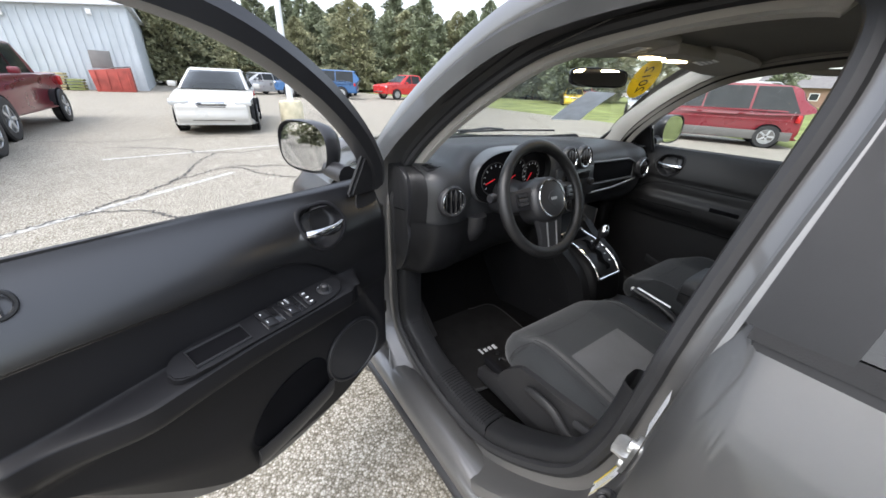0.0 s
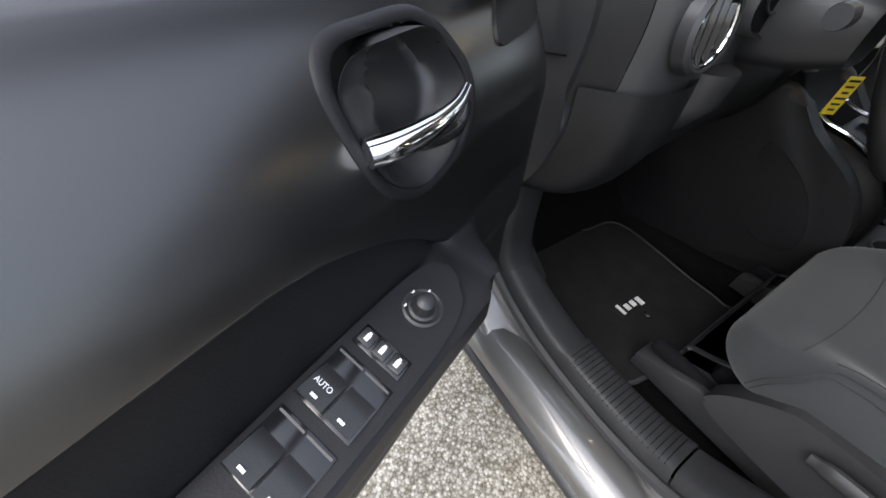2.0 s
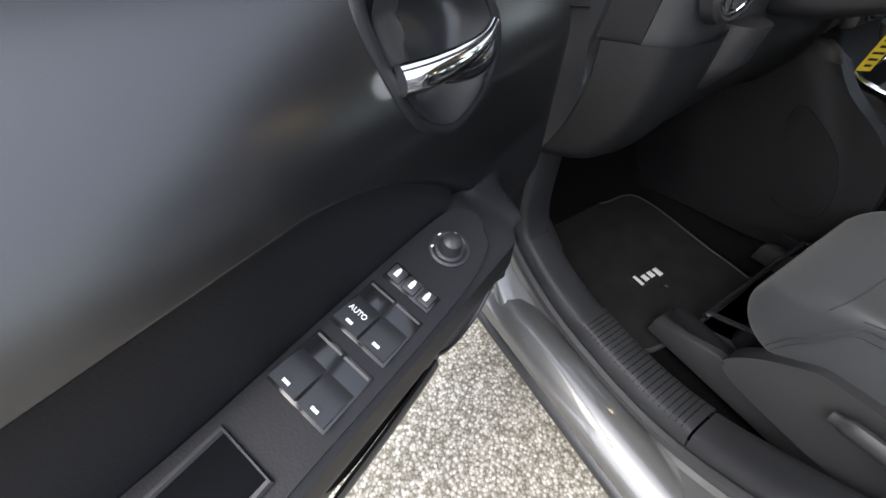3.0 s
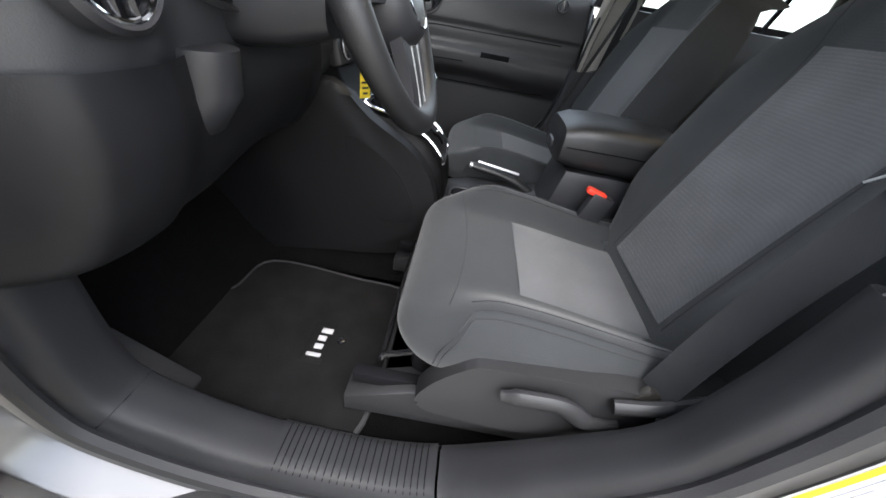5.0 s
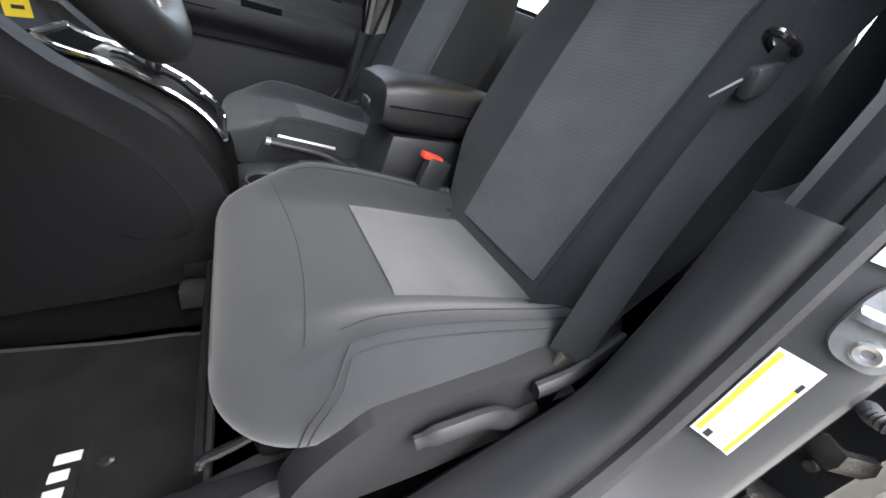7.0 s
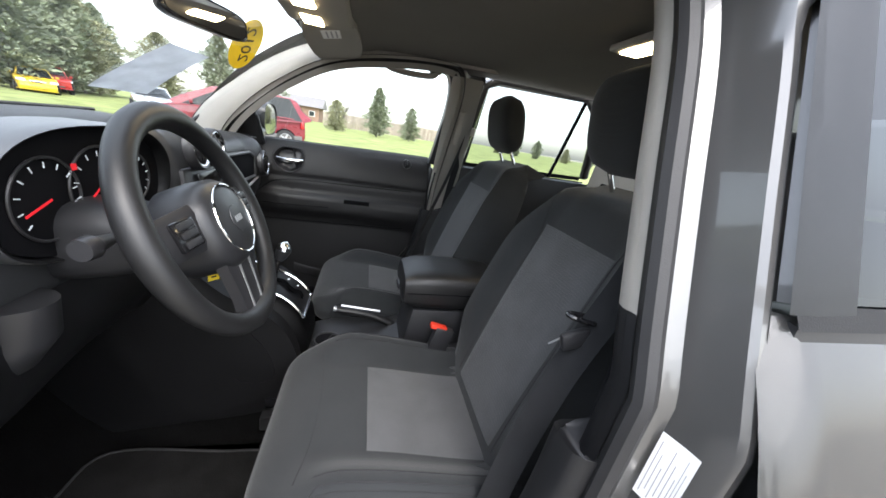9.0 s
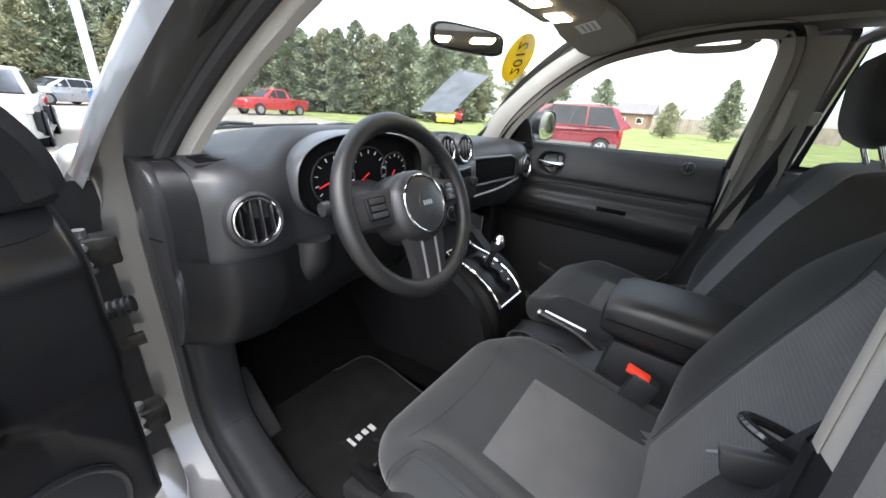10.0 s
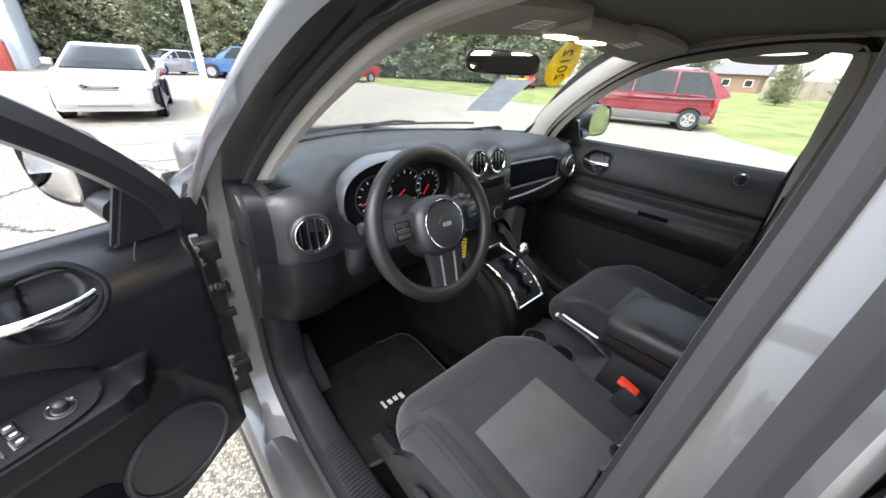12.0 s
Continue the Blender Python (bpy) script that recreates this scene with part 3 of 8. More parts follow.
def build_front_door(s, driver):
    h = Vector((s * 0.835, 0.407, 0.75))
    d = thing("driver_door" if driver else "passenger_door",
              "open grey car door with black plastic inner trim" if driver else "closed car door with black plastic inner trim", "car door", h)
    ahead = 0.0 if driver else 0.035
    low = spline([(0.372 + ahead, 1.095), (0.375 + ahead, 0.95), (0.378 + ahead, 0.78), (0.375 + ahead, 0.58 - 2 * ahead), (0.31 + 1.3 * ahead, 0.442 - 1.6 * ahead), (0.12, 0.352 - ahead), (-0.17, 0.358 - ahead), (-0.395 - ahead, 0.545), (-0.47 - ahead, 0.727), (-0.503 - ahead, 0.945), (-0.513 - ahead, 1.095)], 5)
    # painted shell
    bm = bmesh.new()
    prism(bm, [(q[0], q[1]) for q in low], s * 0.795, s * 0.83, "x", 0.008)
    part("inner_shell", bm, PAINT if driver else BLACK, d)
    bm = bmesh.new()
    big = [Vector((q[0] * 1.045 + 0.004, min(1.085, 0.74 + (q[1] - 0.74) * 1.045), 0)) for q in low]
    prism(bm, [(q.x, q.y) for q in big], s * 0.845, s * 0.885, "x", 0.015)
    part("outer_skin", bm, PAINT, d)
    bm = bmesh.new()
    prism(bm, [(q[0] * 0.99, 0.74 + (q[1] - 0.74) * 0.99) for q in low], s * 0.826, s * 0.85, "x")
    part("door_core", bm, VOID, d)
    # trim panel as one pressed sheet
    fr = 0.372 if driver else 0.408
    rr = -0.50 if driver else -0.535
    ys = [lerp(fr, rr, i / 110) for i in range(111)]

    def zlim(y):
        lo = 0.385
        if y > 0.12:
            lo = 0.385 + 0.10 * ((y - 0.12) / 0.25) ** 1.6
        if y < -0.17:
            lo = 0.39 + 0.36 * ((-0.17 - y) / 0.31) ** 1.35
        lo -= 0 if driver else 0.055
        return lo, 1.128 + 0.012 * ss(0.3, -0.5, y)
    bm = bmesh.new()
    loops = []
    for y in ys:
        lo, hi = zlim(y)
        row = []
        for j, z in enumerate(panel_rows(s, y, lo, hi)):
            e = min(1, min(j / 3, (y - rr) / 0.02 + 0.15, (fr - y) / 0.02 + 0.15))
            row.append(Vector((s * (door_panel(s, y, z) + 0.025 * (1 - max(0, e))), y, z)))
        row.append(Vector((s * (0.800 if s < 0 else 0.812), y, hi + 0.003)))
        loops.append(row)
    if driver:
        # soft upper pad and hard lower panel meet at the crease
        for name, rows, material, label in (("upper_pad", [r[42:] for r in loops], VINYL, "black soft vinyl upper pad"), ("lower_panel", [r[:43] for r in loops], DOORBLACK, "black grained plastic lower panel")):
            bm = bmesh.new()
            rings(bm, rows, False)
            bmesh.ops.delete(bm, geom=[f for f in bm.faces if in_bezel(f.calc_center_median())], context="FACES")
            bmesh.ops.solidify(bm, geom=bm.faces[:], thickness=0.004)
            part(name, bm, material, d, label, 50)
    else:
        rings(bm, loops, False)
        bmesh.ops.delete(bm, geom=[f for f in bm.faces if in_bezel(f.calc_center_median())], context="FACES")
        part("trim_panel", bm, DOORGREY, d, "black grained plastic trim panel", 50)
        # crease lines and pull slot, their shade painted by near-black tubes and box
        for path in ([(0.26, 0.90), (0.20, 0.945), (0.10, 0.962), (-0.10, 0.964), (-0.44, 0.968)], [(0.25, 0.765), (0.0, 0.766), (-0.30, 0.768), (-0.42, 0.775)], [(0.24, 0.846), (0.05, 0.850), (-0.05, 0.852)]):
            bm = bmesh.new()
            tube(bm, [Vector((s * (door_panel(s, q[0], q[1]) - 0.0005), q[0], q[1])) for q in spline(path, 8)], 0.0022, 6)
            part("crease_shade", bm, VOID, d)
        bm = bmesh.new()
        box(bm, (s * (door_panel(s, -0.18, 0.885) - 0.001), -0.18, 0.888), (0.006, 0.12, 0.020), 0.002)
        part("pull_slot_shade", bm, VOID, d)
    bm = bmesh.new()
    rings(bm, [[Vector((s * (0.800 + dx), y, zlim(y)[1] + dz)) for dx, dz in ((0.0, -0.02), (0.0, 0.003), (0.004, 0.005), (0.008, 0.003), (0.012, -0.018), (0.022, -0.045), (0.010, -0.05))] for y in (0.36, 0.2, 0, -0.2, -0.4, -0.51)], True, False, True)
    part("belt_seal", bm, RUBBER, d)
    # window frame, mirror sail and glass
    arch = spline([(0.345, 1.12), (0.315, 1.19), (0.22, 1.29), (0.075, 1.395), (-0.10, 1.475), (-0.32, 1.512), (-0.48, 1.518), (-0.53, 1.495), (-0.542, 1.40), (-0.527, 1.24), (-0.512, 1.12)], 6)
    bm = bmesh.new()
    loops = []
    n = len(arch)
    for i in range(n):
        t = arch[min(i + 1, n - 1)] - arch[max(i - 1, 0)]
        t.normalize()
        nr = Vector((-t[1], t[0]))
        y, z = arch[i]
        row = []
        for off, dx in ((-0.030, 0.0), (-0.026, -0.022), (-0.004, -0.034), (0.022, -0.026), (0.026, 0.012), (0.022, 0.03), (-0.024, 0.03)):
            off = off if driver else off * (0.55 if off > 0 else 1.25) - 0.012
            row.append(Vector((s * (tum(z) + dx), y - nr[0] * off * -1, z - nr[1] * off * -1)))
        loops.append(row)
    rings(bm, loops, True, False, True)
    part("window_frame", bm, SATIN, d, "black window frame")
    bm = bmesh.new()
    # the driver's pane is wound down, its edge just above the belt
    pane = [(0.23, 1.07), (0.23, 1.118), (-0.2, 1.124), (-0.505, 1.128), (-0.505, 1.07)] if driver else [(0.35, 1.11)] + [(q[0], q[1]) for q in arch] + [(-0.512, 1.11)]
    vs = [bm.verts.new((s * ((0.807 if driver else tum(z) + 0.005)), y, z)) for y, z in pane]
    bm.faces.new(vs)
    g = part("window_glass", bm, GLASS, d)
    g.visible_shadow = False
    bm = bmesh.new()
    sail = [(0.368, 1.100), (0.345, 1.19), (0.295, 1.245), (0.262, 1.225), (0.240, 1.100)]
    lo = [bm.verts.new((s * (tum(z) - 0.018), y, z)) for y, z in sail]
    hi = [bm.verts.new((s * (tum(z) + 0.006), y, z)) for y, z in sail]
    bm.faces.new(lo)
    bm.faces.new(hi[::-1])
    for i in range(5):
        bm.faces.new((lo[i], hi[i], hi[(i + 1) % 5], lo[(i + 1) % 5]))
    bmesh.ops.bevel(bm, geom=bm.edges[:], offset=0.008, segments=2, affect="EDGES")
    part("mirror_sail", bm, BLACK, d)
    # outside mirror on its arm
    bm = bmesh.new()
    m = axes((s * 0.985, 0.285, 1.205), (1, 0, 0), (0, 0, 1))
    loops = []
    for dep, f in ((-0.012, 0.86), (-0.010, 0.93), (0.010, 0.97), (0.004, 1.0), (-0.03, 0.98), (-0.055, 0.86), (-0.075, 0.55)):
        loops.append([m @ Vector((0.118 * f * math.copysign(abs(math.cos(a)) ** 0.7, math.cos(a)), 0.078 * f * math.copysign(abs(math.sin(a)) ** 0.7, math.sin(a)), dep)) for a in (2 * math.pi * q / 28 for q in range(28))])
    rings(bm, loops, True, False, True)
    om = part("outside_mirror", bm, SATIN, d, "black outside mirror housing")
    bm = bmesh.new()
    mm = axes((s * 0.985, 0.2855, 1.205), (1, 0.06 * -s, 0), (0, 0.11 if driver else 0.03, 1))
    disc_pts = [mm @ Vector((0.108 * math.copysign(abs(math.cos(a)) ** 0.7, math.cos(a)), 0.070 * math.copysign(abs(math.sin(a)) ** 0.7, math.sin(a)), 0)) for a in (2 * math.pi * q / 28 for q in range(28))]
    vs = [bm.verts.new(p) for p in disc_pts]
    bm.faces.new(vs)
    bmesh.ops.solidify(bm, geom=bm.faces[:], thickness=0.003)
    part("mirror_glass", bm, MIRROR, om)
    bm = bmesh.new()
    tube(bm, [(s * 0.82, 0.30, 1.14), (s * 0.90, 0.30, 1.15)], [0.03, 0.025], 10)
    part("mirror_arm", bm, SATIN, om)
    # inside handle in its recessed bezel
    bm = bmesh.new()
    loops = []
    for k, out in ((1.05, -0.003), (1.03, 0.0012), (0.98, 0.003), (0.93, 0.0028), (0.89, 0.001), (0.86, -0.010)):
        loops.append([Vector((s * (door_panel(s, y, z) - out), y, z)) for y, z in bezel(k)])
    rings(bm, loops, True)
    bz = part("handle_bezel", bm, DOORBLACK, d, "satin black handle bezel")
    bm = bmesh.new()
    loops = []
    for k, out in ((0.875, 0.02), (0.85, 0.3), (0.80, 0.7), (0.74, 0.92), (0.66, 1), (0.58, 1), (0.50, 1), (0.42, 1), (0.34, 1), (0.26, 1), (0.18, 1), (0.10, 1), (0.002, 1)):
        loops.append([Vector((s * (min(door_panel(s, y, z), 0.752) + out * lerp(0.010, 0.040, ss(0.108, 0.122, y + 0.25 * (1.05 - z)))), y, z)) for y, z in bezel(k)])
    rings(bm, loops, True)
    part("handle_cup", bm, SATIN, bz)
    bm = bmesh.new()
    pts = spline([(s * 0.730, 0.077, 1.047), (s * 0.722, 0.10, 1.047), (s * 0.719, 0.135, 1.048), (s * 0.722, 0.165, 1.050), (s * 0.730, 0.190, 1.053)], 6)
    n = len(pts) - 1
    tube(bm, pts, [lerp(0.0110, 0.0045, ss(0.15, 1.0, i / n)) for i in range(n + 1)], 12, flat=0.9)
    part("door_handle", bm, CHROME, bz, "chrome door handle")
    bm = bmesh.new()
    pts = spline([(s * 0.726, 0.118, 1.037), (s * 0.722, 0.142, 1.037), (s * 0.724, 0.165, 1.039), (s * 0.732, 0.188, 1.044)], 5)
    n = len(pts) - 1
    tube(bm, pts, [0.009 * math.sin(math.pi * (0.12 + 0.76 * i / n)) + 0.003 for i in range(n + 1)], 12, flat=0.8)
    part("finger_pad", bm, GLOSSY, bz, "gloss black finger pad")
    # seamed cover under the mirror sail
    bm = bmesh.new()
    ol = spline([(0.352, 1.128), (0.325, 1.128), (0.290, 1.105), (0.262, 1.068), (0.285, 1.060), (0.350, 1.072)], 5, True)
    rings(bm, [[Vector((s * (door_panel(s, 0.31 + (y - 0.31) * k, 1.095 + (z - 1.095) * k) - out), 0.31 + (y - 0.31) * k, 1.095 + (z - 1.095) * k)) for y, z in ol] for k, out in ((1.0, -0.001), (0.95, 0.003), (0.5, 0.004), (0.05, 0.004))], True)
    part("sail_cover", bm, DOORBLACK, d)
    # lock button in a small round cup
    bm = bmesh.new()
    m = axes((s * 0.752, -0.405, 1.098), (0, 1, 0), (0.25 * s, 0, 1))
    ring_of(bm, m, 0.021, 0.0035, 24, 6)
    lk = part("lock_cup", bm, SATIN, d)
    bm = bmesh.new()
    tube(bm, [(s * 0.750, -0.405, 1.082), (s * 0.744, -0.405, 1.120)], [0.0055, 0.0065], 10)
    part("lock_button", bm, CHROME, lk)
    # speaker grille and map pocket
    bm = bmesh.new()
    m = axes((s * 0.756, 0.212, 0.580), (0, 1, 0), (0, 0, 1))
    disc(bm, m, [(0.116, 0.01), (0.116, -s * 0.004), (0.110, -s * 0.011), (0.102, -s * 0.010), (0.096, -s * 0.004), (0.05, -s * 0.008), (0.004, -s * 0.009)], 44)
    spk = part("speaker_grille", bm, BLACK, d)
    bm = bmesh.new()
    ring_of(bm, m @ Matrix.Translation((0, 0, -s * 0.010)), 0.108, 0.0055, 44, 8)
    part("speaker_ring", bm, SATIN, spk)
    bm = bmesh.new()
    path = spline([(0.105, 0.545), (0.05, 0.528), (-0.05, 0.508), (-0.150, 0.498)], 6)
    loops = []
    for p in path:
        loops.append([Vector((s * 0.762, p[0], p[1] - 0.09)), Vector((s * 0.748, p[0], p[1] - 0.08)), Vector((s * 0.733, p[0], p[1] - 0.045)), Vector((s * 0.728, p[0], p[1] - 0.012)), Vector((s * 0.732, p[0], p[1])), Vector((s * 0.738, p[0], p[1] - 0.004)), Vector((s * 0.742, p[0], p[1] - 0.04))])
    rings(bm, loops, True, False, True)
    part("map_pocket", bm, BLACK, d)
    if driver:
        # flat near-black panel painted as the pocket's shaded hollow
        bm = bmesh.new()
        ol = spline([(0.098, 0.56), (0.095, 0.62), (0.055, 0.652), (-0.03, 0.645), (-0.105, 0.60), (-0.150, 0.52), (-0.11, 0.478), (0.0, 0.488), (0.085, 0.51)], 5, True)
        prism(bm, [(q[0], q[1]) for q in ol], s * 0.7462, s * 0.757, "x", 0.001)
        part("pocket_shade_panel", bm, VOID, d)
    return d, h


driver_door = build_front_door(-1, True)[0]
build_front_door(1, False)

# driver's switches on the armrest top, which tips towards the cabin
SWITCH = axes((-0.693, -0.024, 0.8985), (0, 1, 0.0), (-1, 0, 0.27))
if SWITCH.col[2][2] < 0:
    SWITCH = SWITCH @ Matrix.Rotation(math.pi, 4, "X")


def sw(x, y, h):
    return SWITCH @ Vector((x, y, h))


bm = bmesh.new()
flip = 1 if (SWITCH.to_3x3() @ Vector((0, 1, 0))).x < 0 else -1
plate = spline([(0.158, 0.006 * flip), (0.150, 0.024 * flip), (0.09, 0.032 * flip), (-0.10, 0.032 * flip), (-0.225, 0.030 * flip), (-0.238, -0.03 * flip), (-0.08, -0.036 * flip), (0.08, -0.036 * flip), (0.14, -0.022 * flip)], 5, True)
lo = [bm.verts.new(sw(p[0], p[1], -0.02)) for p in plate]
hi = [bm.verts.new(sw(p[0], p[1], 0.004)) for p in plate]
f1 = bm.faces.new(hi)
for i in range(len(lo)):
    bm.faces.new((lo[i], lo[(i + 1) % len(lo)], hi[(i + 1) % len(lo)], hi[i]))
bmesh.ops.bevel(bm, geom=list(f1.edges), offset=0.003, segments=2, affect="EDGES")
plate_ob = part("switch_panel", bm, DOORBLACK, driver_door, "satin black window switch panel")
# mirror knob
bm = bmesh.new()
km = SWITCH @ Matrix.Translation((0.1055, 0.0, 0.004))
disc(bm, km, [(0.0195, 0.0), (0.0195, 0.002), (0.017, 0.003), (0.0135, 0.001), (0.011, 0.002), (0.0095, 0.009), (0.0088, 0.015), (0.006, 0.0175), (0.001, 0.018)], 28)
knob = part("mirror_knob", bm, BLACK, plate_ob)
for a in (20, 75, 130):
    bm = bmesh.new()
    p = km @ Vector((0.0165 * math.cos(radians(a)), 0.0165 * math.sin(radians(a)), 0.0034))
    box(bm, p, (0.003, 0.0016, 0.0006), 0, turn=SWITCH.to_3x3().to_4x4())
    part("mark", bm, PRINT, knob)
# lock rocker row
bm = bmesh.new()
box(bm, sw(0.052, 0, 0.0045), (0.019, 0.050, 0.003), 0.001, turn=SWITCH.to_3x3().to_4x4())
lockrow = part("lock_switch_surround", bm, GLOSSY, plate_ob)
for k in (-1, 0, 1):
    bm = bmesh.new()
    box(bm, sw(0.052, 0.016 * k, 0.0065), (0.014, 0.0140, 0.004), 0.0015, turn=SWITCH.to_3x3().to_4x4() @ Matrix.Rotation(radians(8 * k), 4, "X"))
    b = part("lock_switch", bm, BLACK, lockrow)
    bm = bmesh.new()
    box(bm, sw(0.0515, 0.016 * k, 0.0093), (0.006, 0.004, 0.0005), 0, turn=SWITCH.to_3x3().to_4x4())
    box(bm, sw(0.0555, 0.016 * k, 0.0093), (0.002, 0.0026, 0.0005), 0, turn=SWITCH.to_3x3().to_4x4())
    part("print_mark", bm, PRINT, lockrow)
# window switches, two wells of two
for j, wx in enumerate((0.0115, -0.0445)):
    bm = bmesh.new()
    box(bm, sw(wx, 0, 0.0042), (0.047, 0.056, 0.002), 0.001, turn=SWITCH.to_3x3().to_4x4())
    well = part("switch_well", bm, GLOSSY, plate_ob)
    for k in (-1, 1):
        bm = bmesh.new()
        loops = []
        for t in range(9):
            f = t / 8
            hgt = 0.006 + 0.007 * (1 - f) ** 1.0 * ss(-0.2, 0.18, 1 - f) - 0.005 * math.exp(-((f - 0.74) / 0.16) ** 2)
            loops.append([sw(wx - 0.021 + 0.042 * f, 0.0135 * k - 0.0122, 0.004), sw(wx - 0.021 + 0.042 * f, 0.0135 * k - 0.0122, hgt), sw(wx - 0.021 + 0.042 * f, 0.0135 * k + 0.0122, hgt), sw(wx - 0.021 + 0.042 * f, 0.0135 * k + 0.0122, 0.004)])
        rings(bm, loops, True, False, True)
        part("window_switch", bm, BLACK, well)
        bm = bmesh.new()
        box(bm, sw(wx - 0.0165, 0.0135 * k, 0.0136), (0.0022, 0.006, 0.0008), 0, turn=SWITCH.to_3x3().to_4x4())
        part("print_mark", bm, PRINT, well)
words("switch_word", "AUTO", 0.006, SWITCH @ Matrix.Translation((0.004, 0.0135 * flip, 0.0150)) @ Matrix.Rotation(radians(-90 if flip > 0 else 90), 4, "Z"), PRINT, plate_ob, depth=0.0003)
# grab cup behind the switches: flat near-black plate paints its shaded hollow
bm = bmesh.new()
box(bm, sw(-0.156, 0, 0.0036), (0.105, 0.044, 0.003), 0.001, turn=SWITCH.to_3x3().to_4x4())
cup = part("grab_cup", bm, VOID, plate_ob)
bm = bmesh.new()
tube(bm, [sw(x, y, 0.005) for x, y in ((-0.103, 0.022), (-0.209, 0.022), (-0.209, -0.022), (-0.103, -0.022))], 0.003, 6, True)
part("cup_rim", bm, SATIN, cup)
# latch and edge seal at the free end
bm = bmesh.new()
box(bm, (-0.81, -0.492, 0.83), (0.045, 0.012, 0.085), 0.004)
part("door_latch", bm, STEEL, driver_door)
bm = bmesh.new()
tube(bm, [(-0.832, y, z) for y, z in spline([(0.375, 1.0), (0.38, 0.62), (0.31, 0.46), (0.12, 0.385), (-0.17, 0.39), (-0.395, 0.555), (-0.475, 0.74), (-0.508, 1.05)], 5)], 0.011, 8, up=(1, 0, 0))
part("edge_seal", bm, RUBBER, driver_door)
driver_door.matrix_basis = Matrix.Translation((-0.858, 0.360, 0.738)) @ Matrix.Rotation(radians(-68), 4, "Z")

# hinges, check strap and wiring boot stay on the front pillar
for z in (0.965, 0.56):
    bm = bmesh.new()
    box(bm, (-0.825, 0.405, z), (0.05, 0.05, 0.055), 0.006)
    hg = part("door_hinge", bm, DARKSTEEL, car, "dark steel door hinge")
    bm = bmesh.new()
    tube(bm, [(-0.845, 0.405, z - 0.042), (-0.845, 0.405, z + 0.042)], 0.010, 12)
    part("hinge_pin", bm, STEEL, hg)
    for dz in (-0.016, 0.016):
        bm = bmesh.new()
        disc(bm, axes((-0.85, 0.38, z + dz), (1, 0, 0), (0, 0, 1)), [(0.008, 0), (0.008, 0.006), (0.003, 0.007)], 6)
        part("bolt", bm, STEEL, hg)
bm = bmesh.new()
tube(bm, [(-0.80, 0.40, 0.76), (-0.85, 0.41, 0.755), (-0.90, 0.40, 0.75)], 0.008, 6, flat=2.0)
solid("check_strap", bm, DARKSTEEL, "dark steel door check strap at the hinge side", "door check")
bm = bmesh.new()
p = spline([(-0.80, 0.405, 0.84), (-0.85, 0.42, 0.83), (-0.90, 0.405, 0.815)], 10)
tube(bm, p, [0.016 + 0.003 * (i % 2) for i in range(len(p))], 10)
solid("wiring_boot", bm, RUBBER, "ribbed black rubber wiring boot between pillar and door", "cable boot")

# ---- cabin: floor, sill and pillar trims ----
bm = bmesh.new()
sheet(bm, 40, 44, lambda u, v: Vector((lerp(-0.72, 0.72, u), lerp(0.62, -1.9, v), 0.345 + 0.14 * ss(0.16, 0.10, abs(lerp(-0.72, 0.72, u))) + 0.25 * ss(0.36, 0.62, lerp(0.62, -1.9, v)) + 0.10 * ss(-0.5, -0.6, lerp(0.62, -1.9, v)) + 0.018 * ss(0.60, 0.66, abs(lerp(-0.72, 0.72, u))))))
bmesh.ops.solidify(bm, geom=bm.faces[:], thickness=0.01)
part("cabin_floor", bm, CARPET, car, "black carpeted car floor")
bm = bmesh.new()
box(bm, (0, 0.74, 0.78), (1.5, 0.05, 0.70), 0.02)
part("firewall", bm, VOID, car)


def trim_strip(name, s, ys, xin, xout, material, label, lip=1.0):
    """A trim piece that follows the door opening between two fractions of its outline."""
    n = len(APERTURE)
    bm = bmesh.new()
    loops = []
    idx = list(range(ys[0], ys[1] + 1))
    g0 = grown(APERTURE, -0.006)
    g1 = grown(APERTURE, -0.006 - 0.014 * lip)
    g2 = grown(APERTURE, -0.006 - 0.026 * lip)
    for k in idx:
        i = k % n
        (y0, z0), (y1, z1), (y2, z2) = g0[i], g1[i], g2[i]
        loops.append([Vector((s * (tum(z0) - xout), y0, z0)), Vector((s * (tum(z0) - xout - 0.012), y1, z1)), Vector((s * (tum(z1) - lerp(xout, xin, 0.5)), lerp(y1, y2, 0.6), lerp(z1, z2, 0.6))),
                      Vector((s * (tum(z1) - xin), y2, z2)), Vector((s * (tum(z1) - xin - 0.012), lerp(y2, y0, 0.8), lerp(z2, z0, 0.8)))])
    rings(bm, loops, False)
    bmesh.ops.solidify(bm, geom=bm.faces[:], thickness=0.006)
    return part(name, bm, material, car, label)


EDGE = [(Vector(p), Vector(q) - Vector(p)) for p, q in zip(APERTURE, grown(APERTURE, 1.0))]
BAND = [(-0.008, 0.058), (-0.024, 0.064), (-0.035, 0.074), (-0.039, 0.090), (-0.040, 0.115), (-0.040, 0.138), (-0.035, 0.151), (-0.022, 0.158), (0.012, 0.162)]


